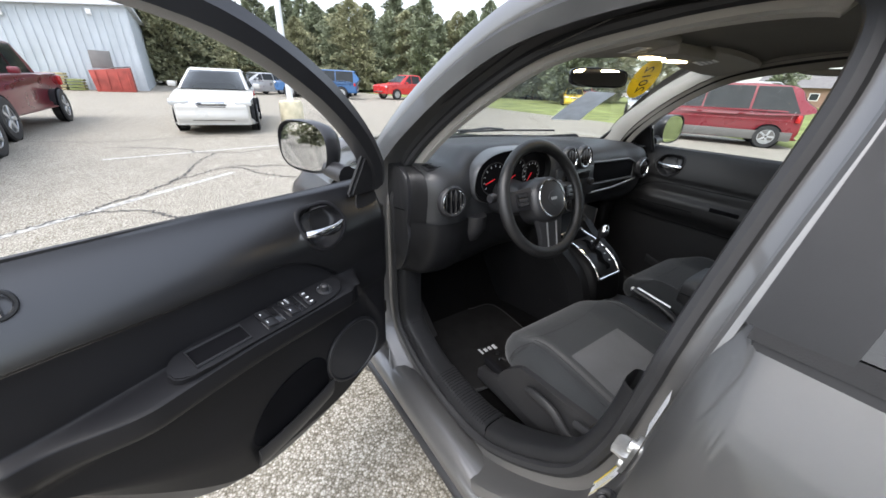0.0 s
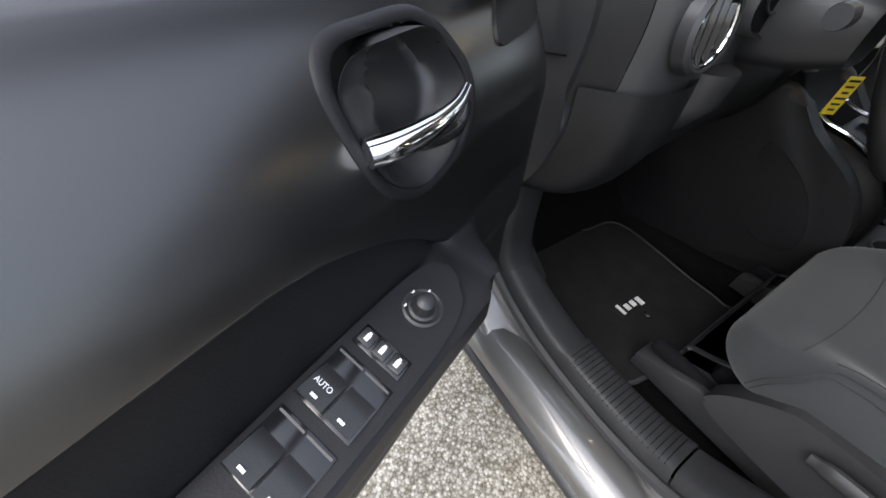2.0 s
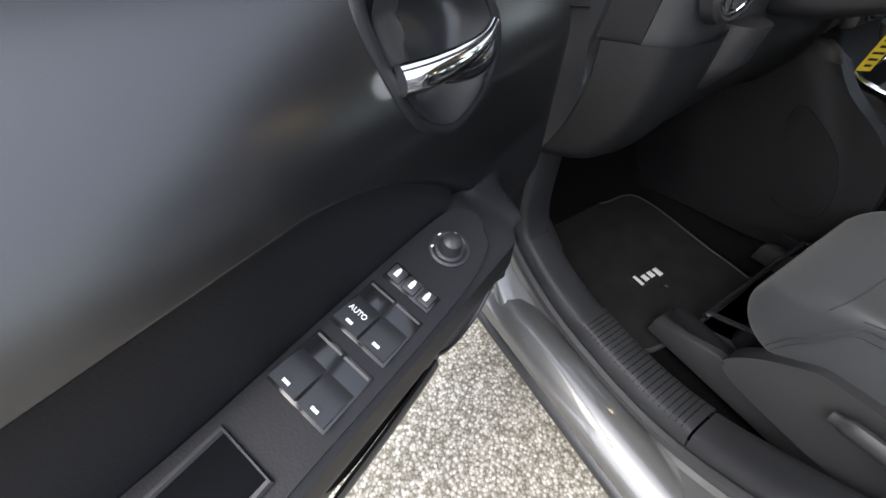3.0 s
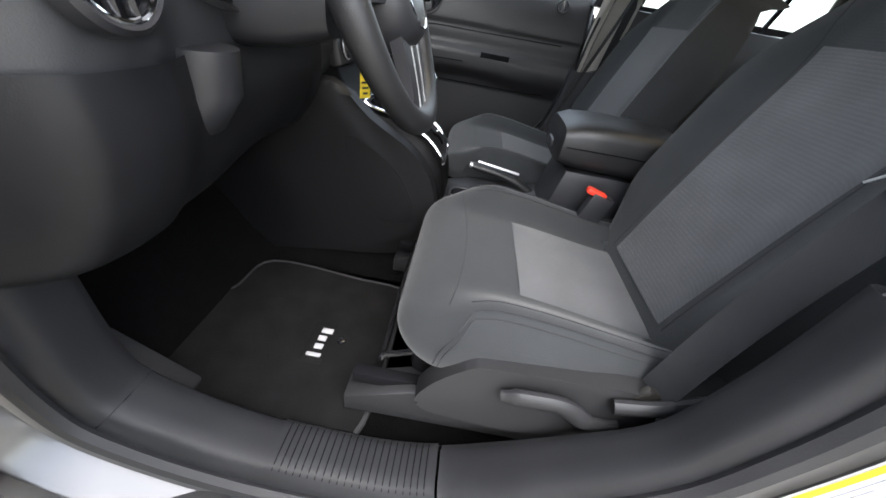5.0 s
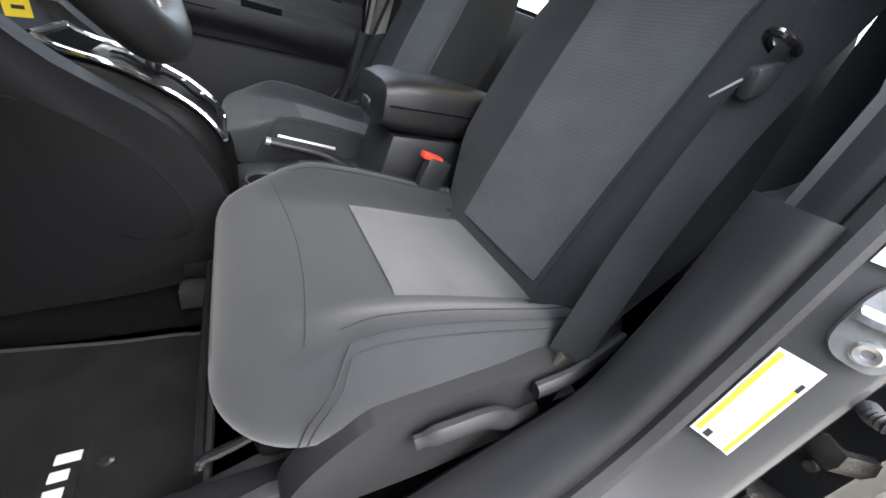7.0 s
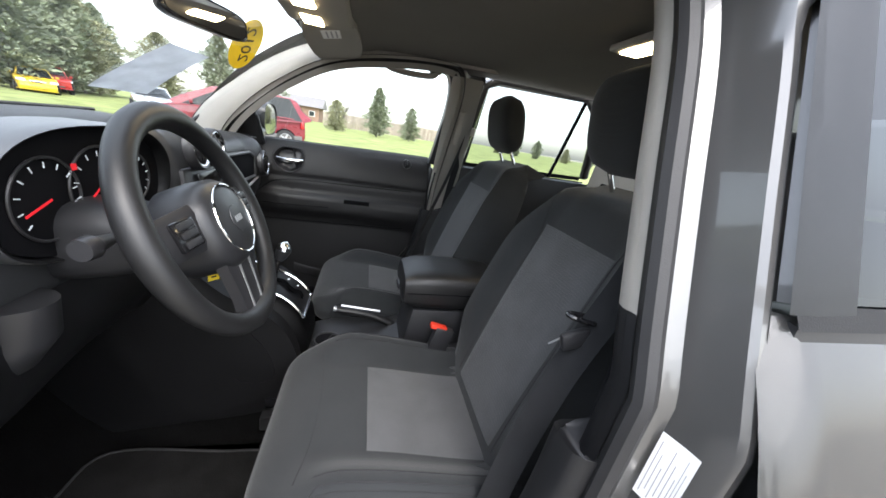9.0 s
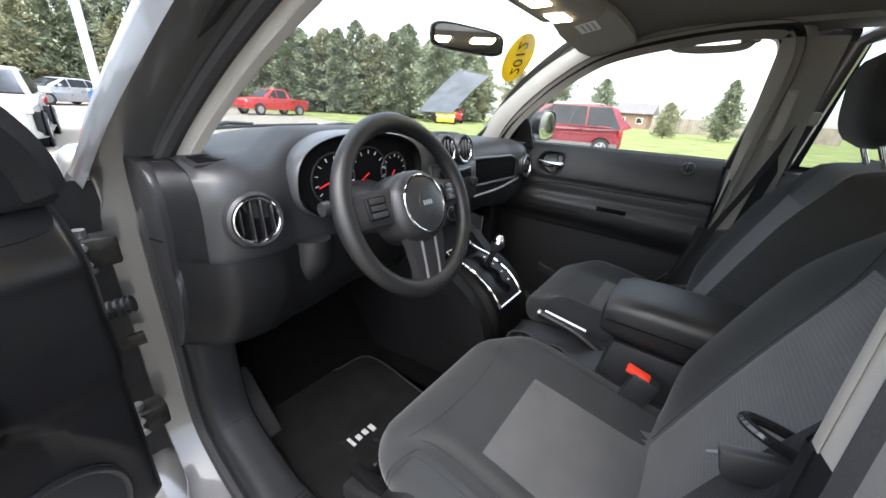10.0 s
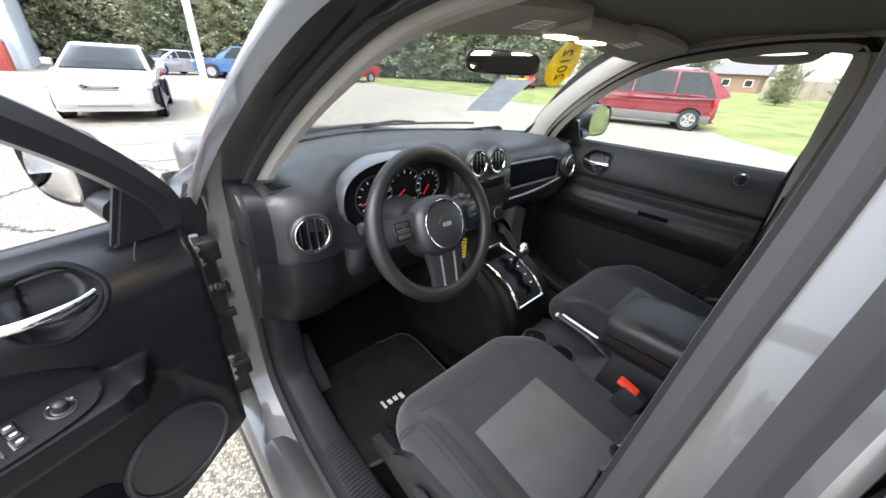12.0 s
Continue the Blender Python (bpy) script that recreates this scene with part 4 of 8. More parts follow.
def band_at(s, f, v, lift=0.0):
    """A place on the broad trim round the foot of the door opening: f along its outline, v across."""
    i = int(math.floor(f))
    (p0, n0), (p1, n1) = EDGE[i % len(EDGE)], EDGE[(i + 1) % len(EDGE)]
    k = v * (len(BAND) - 1)
    j = min(int(k), len(BAND) - 2)
    d, dx = lerp(BAND[j][0], BAND[j + 1][0], k - j) - lift, lerp(BAND[j][1], BAND[j + 1][1], k - j)
    dx = 0.058 + (dx - 0.058) * lerp(1.0, 0.70, ss(19, 27, f))
    p = p0.lerp(p1, f - i) + n0.lerp(n1, f - i) * d
    return Vector((s * (tum(p[1]) - dx), p[0], p[1]))


def band_trim(name, s, lo, hi, label):
    bm = bmesh.new()
    n = int((hi - lo) * 2)
    rings(bm, [[band_at(s, lerp(lo, hi, k / n), v / 16) for v in range(17)] for k in range(n + 1)], False)
    bmesh.ops.solidify(bm, geom=bm.faces[:], thickness=0.004)
    return part(name, bm, SILLTRIM, car, label)


for s in (-1, 1):
    # kick panel, sill and pillar foot run round in one smooth band with fine gaps
    band_trim("kick_panel", s, -12, 3.9, "dark grey plastic kick panel")
    band_trim("sill_trim", s, 4.0, 18.1, "dark grey plastic sill trim")
    band_trim("pillar_foot_trim", s, 18.2, 34.5, "dark grey plastic pillar foot trim")
    trim_strip("belt_pillar_trim", s, (34, 42), 0.085, 0.066, BLACK, "black plastic pillar trim", 0.3)
    trim_strip("center_pillar_trim", s, (42, 62), 0.085, 0.066, BEIGE, "light grey pillar trim", 0.2)
    if s > 0:
        # broad inner face of the centre pillar with the belt adjuster
        bm = bmesh.new()
        rings(bm, [[Vector((s * (tum(z) - 0.084 - b), y + 0.02 * (1.5 - z) * 0.3, z)) for y, b in ((-0.530, -0.006), (-0.545, 0.006), (-0.60, 0.012), (-0.655, 0.006), (-0.668, -0.006))] for z in (0.86, 1.0, 1.15, 1.30, 1.42, 1.50)], False)
        bmesh.ops.solidify(bm, geom=bm.faces[:], thickness=0.006)
        face = part("inner_pillar_face", bm, BEIGE, car, "light grey inner pillar cover")
        bm = bmesh.new()
        box(bm, (s * (tum(1.30) - 0.100), -0.600, 1.30), (0.012, 0.030, 0.15), 0.005, turn=Matrix.Rotation(radians(19 * -s), 4, "Y"))
        part("belt_adjuster", bm, BEIGE, face)
    trim_strip("roof_rail_trim", s, (62, 84), 0.088, 0.064, BEIGE, "light grey roof rail trim")
    trim_strip("front_pillar_trim", s, (82, 98), 0.092, 0.064, BEIGE, "light grey front pillar trim")
# ribbed sill plate: near-black tubes paint the shade in its grooves
sill = thing("sill_plate", "ribbed dark grey plastic scuff plate on the door sill", "sill plate", (-0.72, -0.05, 0.39))
bm = bmesh.new()
rings(bm, [[band_at(-1, lerp(11.6, 18.1, k / 26), lerp(0.10, 0.86, v / 14), 0.0075) for v in range(15)] for k in range(27)], False)
bmesh.ops.solidify(bm, geom=bm.faces[:], thickness=0.003)
part("plate", bm, SILLTRIM, sill)
for i in range(22):
    bm = bmesh.new()
    tube(bm, [band_at(-1, 11.95 + 0.275 * i, v / 10, 0.0078) for v in range(2, 9)], 0.0010, 5)
    part("groove_shade", bm, VOID, sill)
# tall inner cover of the centre pillar beside the seat
for sd in (-1, 1):
    bm = bmesh.new()
    prism(bm, [(q[0], q[1]) for q in spline([(-0.42, 0.43), (-0.490, 0.60), (-0.512, 0.80), (-0.515, 0.874), (-0.54, 0.888), (-0.70, 0.888), (-0.72, 0.43)], 4, True)], sd * 0.736, sd * 0.672, "x", 0.008)
    solid("pillar_side_cover", bm, SILLTRIM, "black plastic cover at the pillar foot beside the seat", "trim cover", kind="structure")

# mats
def build_mat(x0, name, label, lettered):
    m = thing(name, label, "floor mat", (x0, 0.2, 0.365))
    bm = bmesh.new()
    ol = spline([(x0 - 0.22, -0.02), (x0 + 0.14, -0.03), (x0 + 0.175, 0.0), (x0 + 0.18, 0.10), (x0 + 0.19, 0.36), (x0 + 0.06, 0.40), (x0 + 0.02, 0.47), (x0 - 0.20, 0.47), (x0 - 0.245, 0.40), (x0 - 0.25, 0.08)], 6, True)
    prism(bm, [(q[0], q[1]) for q in ol], 0.352, 0.366, "z", 0.004)
    part("mat_body", bm, MATCLOTH, m)
    bm = bmesh.new()
    tube(bm, [(q[0], q[1], 0.362) for q in ol], 0.006, 6, True)
    part("bound_edge", bm, RUBBER, m)
    if lettered:
        bm = bmesh.new()
        mm = Matrix.Translation((-0.455, 0.130, 0.3675))
        box(bm, (-0.455, 0.130, 0.3665), (0.115, 0.050, 0.002), 0.0005)
        pl = part("badge_patch", bm, MATCLOTH, m)
        # emblem drawn as plain pale bars
        for dx, w, hgt, dy in ((-0.036, 0.009, 0.032, -0.002), (-0.013, 0.014, 0.019, -0.005), (0.010, 0.014, 0.019, -0.005), (0.033, 0.014, 0.026, -0.009)):
            bm = bmesh.new()
            box(bm, mm @ Vector((dx, dy, 0.001)), (w, hgt, 0.003), 0.001)
            part("emblem_bar", bm, GREYINK, pl)
        bm = bmesh.new()
        disc(bm, Matrix.Translation((-0.440, 0.082, 0.366)), [(0.011, 0), (0.010, 0.004), (0.005, 0.005), (0.004, 0.002)], 16)
        part("grommet", bm, GLOSSY, m)
    return m


build_mat(-0.40, "floor_mat", "black carpet floor mat with a pale emblem before the driver seat", True)
build_mat(0.42, "floor_mat", "black carpet floor mat before the passenger seat", False)
# dead pedal and pedals
bm = bmesh.new()
box(bm, (-0.625, 0.40, 0.43), (0.075, 0.22, 0.02), 0.008, turn=Matrix.Rotation(radians(38), 4, "X"))
solid("dead_pedal", bm, RUBBER, "black carpeted foot rest beside the pedals", "foot rest")
for x, w, h, lbl in ((-0.36, 0.10, 0.055, "brake"), (-0.235, 0.045, 0.10, "throttle")):
    pd = thing("pedal", "black rubber " + lbl + " pedal in the dark footwell", "pedal", (x, 0.5, 0.5))
    bm = bmesh.new()
    box(bm, (x, 0.535, 0.475), (w, 0.016, h), 0.006, turn=Matrix.Rotation(radians(-25), 4, "X"))
    part("pad", bm, RUBBER, pd)
    bm = bmesh.new()
    tube(bm, spline([(x, 0.545, 0.485), (x, 0.60, 0.60), (x + 0.01, 0.65, 0.80)], 5), 0.009, 8)
    part("arm", bm, DARKSTEEL, pd)

# ---- dashboard ----
def dash_prof(x):
    """Profile of the dash at x: from the glass over the top, down the face and under."""
    c = 1 - min(1, (x / 0.76) ** 2)
    gl = 0.62 + 0.34 * c
    hood = ss(-0.60, -0.50, x) * ss(-0.10, -0.19, x)
    mid = ss(-0.19, -0.12, x) * ss(0.20, 0.12, x)
    shelf = ss(0.16, 0.20, x) * ss(0.60, 0.52, x)
    end = ss(0.62, 0.74, abs(x))
    top = 1.135 + 0.012 * c - 0.012 * end
    fy = 0.225 - 0.035 * mid + 0.0 * hood - 0.02 * ss(-0.52, -0.60, x) + 0.02 * end
    fy += 0.03 * shelf + 0.075 * ss(0.672, 0.762, abs(x)) ** 1.2
    return [(gl, 1.10 + 0.008 * c), (lerp(gl, fy, 0.4), top - 0.004 + 0.018 * hood), (lerp(gl, fy, 0.75), top + 0.002 + 0.040 * hood + 0.022 * mid), (fy + 0.075, top + 0.048 * hood + 0.03 * mid), (fy + 0.03, top - 0.014 + 0.040 * hood + 0.02 * mid),
            (fy + 0.006, top - 0.045), (fy, top - 0.09), (fy + 0.004, 0.985), (fy + 0.012, 0.93), (fy + 0.035, 0.875), (fy + 0.075, 0.835), (fy + 0.14, 0.815), (fy + 0.28, 0.82)]


bm = bmesh.new()
loops = []
for i in range(97):
    x = lerp(-0.706, 0.706, i / 96)
    loops.append([Vector((x, q[0], q[1])) for q in spline(dash_prof(x), 4)])
rings(bm, loops, False)
dash = thing("dashboard", "dark grey moulded plastic dashboard with round vents", "dashboard", (0, 0.5, 0.82))
bmesh.ops.solidify(bm, geom=bm.faces[:], thickness=0.006)
part("dash_body", bm, DASH, dash, "", 55)
def knee_prof(x):
    """Profile of the lower dash at x: down the padded face, round its edge and forward underneath."""
    fy = dash_prof(x)[6][0]
    up = 0.03 * ss(-0.52, -0.30, x)
    return [(fy - 0.001, 0.950), (fy - 0.002, 0.895), (fy + 0.008, 0.840 + 0.3 * up), (fy + 0.030, 0.785 + 0.7 * up), (fy + 0.072, 0.728 + up), (fy + 0.15, 0.705 + up), (fy + 0.30, 0.715 + up)]


for s in (-1, 1):
    bm = bmesh.new()
    rings(bm, [[Vector((s * x, q[0] + 0.0015, q[1] - 0.0015)) for q in spline(dash_prof(s * x), 4)] for x in (0.706, 0.712, 0.718, 0.724, 0.730, 0.736, 0.742)], False)
    bmesh.ops.solidify(bm, geom=bm.faces[:], thickness=0.006)
    part("dash_end", bm, BLACK, dash)
    bm = bmesh.new()
    ol = [(q[0], q[1]) for q in spline(dash_prof(s * 0.742)[:9] + knee_prof(-0.742)[1:], 4)]
    prism(bm, ol, s * 0.735, s * 0.752, "x", 0.004)
    ec = part("end_cap", bm, BLACK, dash)
    bm = bmesh.new()
    tube(bm, [Vector((s * 0.7525, lerp(0.315, 0.52, k / 6), 0.985 - 0.006 * k)) for k in range(7)], 0.0014, 5)
    part("cap_seam", bm, VOID, ec)
# padded panel under the driver's dash, rounded back to the door at its end
bm = bmesh.new()
rings(bm, [[Vector((lerp(-0.742, -0.165, i / 60), q[0], q[1])) for q in spline(knee_prof(lerp(-0.742, -0.165, i / 60)), 4)] for i in range(61)], False)
bmesh.ops.solidify(bm, geom=bm.faces[:], thickness=0.008)
part("knee_panel", bm, BLACK, dash)


def vent(x, y, z, r, parent, tilt=0.0, slats=4, ring=CHROME):
    m = axes((x, y, z), (1, 0, 0), (0, math.sin(tilt), math.cos(tilt)))
    if m.col[2][1] > 0:
        m = m @ Matrix.Rotation(math.pi, 4, "Y")
    bm = bmesh.new()
    loops = []
    for rr, hh in ((1.28, -0.012), (1.24, 0.004), (1.12, 0.009), (1.0, 0.007), (0.96, -0.004), (0.90, -0.016)):
        loops.append([m @ Vector((r * rr * math.cos(q), r * rr * math.sin(q), hh)) for q in (2 * math.pi * k / 40 for k in range(40))])
    rings(bm, loops, True)
    v = part("vent", bm, SATIN, parent, "round air vent")
    bm = bmesh.new()
    ring_of(bm, m @ Matrix.Translation((0, 0, 0.005)), r * 0.99, 0.0032, 40, 8)
    part("vent_ring", bm, ring, v, "chrome ring")
    # near-black disc paints the shaded depth behind the slats
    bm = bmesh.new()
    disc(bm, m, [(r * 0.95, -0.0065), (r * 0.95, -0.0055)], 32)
    part("vent_shade_disc", bm, VOID, v)
    for k in range(slats):
        f = (k + 0.5) / slats * 2 - 1
        hl = r * 0.92 * math.sqrt(max(0.05, 1 - f * f))
        bm = bmesh.new()
        box(bm, m @ Vector((f * r * 0.92, 0, 0.001)), (0.0032, 2 * hl, 0.010), 0.001, turn=m.to_3x3().to_4x4() @ Matrix.Rotation(radians(30), 4, "Y"))
        part("slat", bm, GLOSSY, v)
    return v


vent(-0.632, 0.200, 1.030, 0.043, dash, 0.12)
vent(0.628, 0.215, 1.030, 0.043, dash, 0.12)
vent(-0.072, 0.175, 1.135, 0.038, dash, 0.15)
vent(0.024, 0.175, 1.135, 0.038, dash, 0.15)
# side window demister grilles
for s in (-1, 1):
    bm = bmesh.new()
    m = axes((s * 0.655, 0.290, 1.131), (1, 0.0, -0.05 * s), (0, 1, 0.10))
    box(bm, m @ Vector((0, 0, 0)), (0.082, 0.055, 0.006), 0.002, turn=m.to_3x3().to_4x4())
    g = part("demister", bm, SATIN, dash)
    # openings drawn as near-black bars, their shade in the colour
    for k in range(5):
        bm = bmesh.new()
        box(bm, m @ Vector((0, -0.02 + 0.01 * k, 0.0035)), (0.068, 0.0045, 0.004), 0.0008, turn=m.to_3x3().to_4x4())
        part("slot", bm, VOID, g)
for s in (-1, 1):
    bm = bmesh.new()
    disc(bm, Matrix.Translation((s * 0.60, 0.435, 1.126)), [(0.030, -0.004), (0.030, 0.004), (0.026, 0.006), (0.002, 0.007)], 24)
    part("dash_speaker", bm, SATIN, dash)
# instrument cluster: hood lip, dark bowl, gauges
def lip(a, k):
    x = -0.350 + 0.196 * math.copysign(abs(math.cos(a)) ** 0.75, math.cos(a)) * (1 - 0.04 * k)
    z = 1.085 + (0.102 if math.sin(a) > 0 else 0.098) * math.copysign(abs(math.sin(a)) ** 0.8, math.sin(a)) * (1 - 0.04 * k)
    return x, z


bm = bmesh.new()
loops = []
for k, y in ((0.0, 0.27), (-0.3, 0.218), (-0.1, 0.200), (0.3, 0.195)):
    loops.append([Vector((lip(a, k)[0], y + 0.012 * ss(0.3, -1.0, math.sin(a)), lip(a, k)[1])) for a in (2 * math.pi * q / 48 for q in range(48))])
rings(bm, loops, True)
cl = part("cluster_hood", bm, DASH, dash)
bm = bmesh.new()
loops = []
for k, y in ((0.3, 0.195), (0.8, 0.197), (1.4, 0.205), (2.0, 0.2165)):
    loops.append([Vector((lip(a, k)[0], y + 0.012 * ss(0.3, -1.0, math.sin(a)), lip(a, k)[1])) for a in (2 * math.pi * q / 48 for q in range(48))])
rings(bm, loops, True)
part("cluster_bowl", bm, CHEEK, cl)
bm = bmesh.new()
vs = [bm.verts.new((lip(a, 1.9)[0], 0.2145, lip(a, 1.9)[1])) for a in (2 * math.pi * q / 48 for q in range(48))]
bm.faces.new(vs)
part("cluster_face", bm, VOID, cl)
for gx, gz, gr, needle in ((-0.445, 1.085, 0.058, 200), (-0.345, 1.09, 0.062, 215), (-0.255, 1.09, 0.045, 235)):
    m = axes((gx, 0.210, gz), (1, 0, 0), (0, 0.0, 1))
    bm = bmesh.new()
    ring_of(bm, m, gr, 0.0022, 36, 6)
    gg = part("gauge", bm, SATIN, cl)
    for k in range(11):
        a = radians(220 - 26 * k)
        bm = bmesh.new()
        box(bm, (gx + gr * 0.82 * math.cos(a), 0.2085, gz + gr * 0.82 * math.sin(a)), (gr * 0.14, 0.001, 0.0016), 0, turn=Matrix.Rotation(-a, 4, "Y"))
        part("gauge_mark", bm, GAUGEWHITE, gg)
    a = radians(needle)
    bm = bmesh.new()
    box(bm, (gx + gr * 0.38 * math.cos(a), 0.2065, gz + gr * 0.38 * math.sin(a)), (gr * 0.8, 0.001, 0.003), 0, turn=Matrix.Rotation(-a, 4, "Y"))
    part("gauge_needle", bm, GAUGERED, gg)
bm = bmesh.new()
box(bm, (-0.395, 0.2085, 1.125), (0.010, 0.001, 0.010), 0)
part("warning_light", bm, GAUGERED, cl)
# passenger shelf with a silver lip: a dark panel paints its shaded recess
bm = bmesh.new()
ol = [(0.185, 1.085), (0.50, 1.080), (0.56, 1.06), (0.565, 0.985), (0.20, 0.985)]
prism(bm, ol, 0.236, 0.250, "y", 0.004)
shelf = part("dash_shelf", bm, VOID, dash, "dark panel painted as the shaded open shelf")
bm = bmesh.new()
tube(bm, [(x, 0.236, z) for x, z in ((0.185, 1.088), (0.50, 1.083), (0.562, 1.063), (0.568, 0.983), (0.197, 0.983))], 0.006, 8, True, up=(0, 1, 0))
part("shelf_frame", bm, DASH, shelf)
bm = bmesh.new()
tube(bm, spline([(0.20, 0.228, 0.945), (0.40, 0.226, 0.952), (0.60, 0.232, 0.975)], 6), 0.005, 8)
part("silver_strip", bm, SILVER, dash, "silver trim strip")
# radio and climate panel between
bm = bmesh.new()
box(bm, (0.0, 0.192, 1.03), (0.255, 0.03, 0.125), 0.008, turn=Matrix.Rotation(radians(-8), 4, "X"))
radio = part("radio", bm, SATIN, dash, "dark radio panel")
bm = bmesh.new()
box(bm, (0.0, 0.174, 1.062), (0.16, 0.004, 0.035), 0.002, turn=Matrix.Rotation(radians(-8), 4, "X"))
part("display", bm, GLOSSY, radio)
for x in (-0.098, 0.098):
    bm = bmesh.new()
    disc(bm, axes((x, 0.180, 1.025), (1, 0, 0), (0, 0, 1)), [(0.017, 0), (0.016, 0.016), (0.013, 0.019), (0.002, 0.019)], 24)
    part("radio_knob", bm, SATIN, radio)
for k in range(6):
    bm = bmesh.new()
    box(bm, (-0.055 + 0.022 * k, 0.177, 1.012), (0.018, 0.006, 0.010), 0.002)
    part("radio_button", bm, BLACK, radio)
bm = bmesh.new()
box(bm, (0.0, 0.205, 0.925), (0.25, 0.03, 0.075), 0.008, turn=Matrix.Rotation(radians(-14), 4, "X"))
climate = part("climate_panel", bm, SATIN, dash)
for x in (-0.085, 0.0, 0.085):
    bm = bmesh.new()
    mm = axes((x, 0.188, 0.925), (1, 0, 0), (0, 0.2, 1))
    disc(bm, mm, [(0.022, 0), (0.020, 0.010), (0.012, 0.011), (0.011, 0.018), (0.002, 0.019)], 24)
    kn = part("climate_knob", bm, BLACK, climate)
    bm = bmesh.new()
    ring_of(bm, mm @ Matrix.Translation((0, 0, 0.003)), 0.0225, 0.0018, 28, 6)
    part("knob_ring", bm, SILVER, kn)

# ---- steering wheel and column ----
WHEEL = axes((-0.375, 0.035, 1.050), (1, 0, 0), (0, math.sin(radians(24)), math.cos(radians(24))))
if WHEEL.col[2][1] > 0:
    WHEEL = WHEEL @ Matrix.Rotation(math.pi, 4, "Y")
wheel = thing("steering_wheel", "black leather steering wheel with silver spokes and round hub", "steering wheel", (-0.375, 0.035, 1.05))
bm = bmesh.new()
path = [WHEEL @ Vector((0.180 * math.cos(a), 0.180 * math.sin(a), 0.0)) for a in (2 * math.pi * k / 72 for k in range(72))]
tube(bm, path, [0.0180 + 0.0025 * math.cos(2 * (2 * math.pi * k / 72)) ** 2 for k in range(72)], 14, True, up=WHEEL.to_3x3() @ Vector((0, 0, 1)))
part("rim", bm, LEATHER, wheel, "black leather rim")
bm = bmesh.new()
loops = []
for sc, hgt in ((0.98, -0.045), (1.0, -0.01), (0.97, 0.018), (0.86, 0.032), (0.70, 0.038), (0.2, 0.042)):
    loops.append([WHEEL @ Vector((0.083 * sc * math.copysign(abs(math.cos(a)) ** 0.8, math.cos(a)), 0.078 * sc * math.copysign(abs(math.sin(a)) ** 0.85, math.sin(a)) - 0.004, hgt)) for a in (2 * math.pi * k / 40 for k in range(40))])
rings(bm, loops, True, False, True)
hub = part("hub", bm, BLACK, wheel, "black airbag hub")
bm = bmesh.new()
ring_of(bm, WHEEL @ Matrix.Translation((0, -0.002, 0.0375)), 0.060, 0.0022, 48, 8)
part("hub_ring", bm, CHROME, hub, "thin chrome ring")
bm = bmesh.new()
disc(bm, WHEEL @ Matrix.Translation((0, -0.002, 0.040)), [(0.024, 0), (0.023, 0.003), (0.019, 0.0035), (0.002, 0.0035)], 28)
part("hub_badge", bm, SATIN, hub)
for dx in (-0.011, -0.003, 0.004, 0.011):
    bm = bmesh.new()
    box(bm, WHEEL @ Vector((dx, -0.002, 0.0440)), (0.004, 0.010, 0.001), 0, turn=WHEEL.to_3x3().to_4x4())
    part("badge_bar", bm, SILVER, hub)
for sx in (-1, 1):
    bm = bmesh.new()
    loops = []
    for f in (0, 0.25, 0.5, 0.75, 1.0):
        x = sx * lerp(0.070, 0.172, f)
        w = lerp(0.032, 0.026, f)
        hgt = lerp(0.020, 0.004, f)
        loops.append([WHEEL @ Vector(q) for q in ((x, 0.012 + w, hgt - 0.022), (x, 0.014 + w, hgt - 0.006), (x, 0.010 + w * 0.7, hgt), (x, 0.010 - w * 0.7, hgt), (x, 0.006 - w, hgt - 0.006), (x, 0.008 - w, hgt - 0.022))])
    rings(bm, loops, True, False, True)
    spoke = part("spoke", bm, SATIN, wheel)
    bm = bmesh.new()
    box(bm, WHEEL @ Vector((sx * 0.115, 0.010, 0.0165)), (0.046, 0.044, 0.008), 0.003, turn=WHEEL.to_3x3().to_4x4() @ Matrix.Rotation(radians(9 * sx), 4, "Y"))
    pod = part("switch_pod", bm, GLOSSY, spoke)
    for k in (-1, 0, 1):
        bm = bmesh.new()
        box(bm, WHEEL @ Vector((sx * 0.115, 0.010 + 0.0135 * k, 0.0215)), (0.032, 0.010, 0.003), 0.001, turn=WHEEL.to_3x3().to_4x4() @ Matrix.Rotation(radians(9 * sx), 4, "Y"))
        part("wheel_button", bm, BLACK, pod)
    bm = bmesh.new()
    loops = []
    for f in (0, 0.25, 0.5, 0.75, 1.0):
        y = lerp(-0.060, -0.172, f)
        x0, x1 = sx * lerp(0.020, 0.018, f), sx * lerp(0.026, 0.024, f)
        hgt = lerp(0.0215, 0.006, f)
        loops.append([WHEEL @ Vector(q) for q in ((x0, y, hgt - 0.018), (x0, y, hgt), (x1, y, hgt), (x1, y, hgt - 0.018))])
    rings(bm, loops, True, False, True)
    part("lower_spoke", bm, SILVER, wheel, "dark satin lower spoke")
bm = bmesh.new()
rings(bm, [[WHEEL @ Vector(q) for q in ((-w, y, h - 0.020), (-w, y, h - 0.002), (-w * 0.8, y, h + 0.001), (w * 0.8, y, h + 0.001), (w, y, h - 0.002), (w, y, h - 0.020))] for y, w, h in ((-0.055, 0.060, 0.018), (-0.09, 0.055, 0.015), (-0.13, 0.048, 0.010), (-0.172, 0.050, 0.003))], True, False, True)
part("spoke_cover", bm, SATIN, wheel, "dark satin lower spoke cover")
bm = bmesh.new()
loops = []
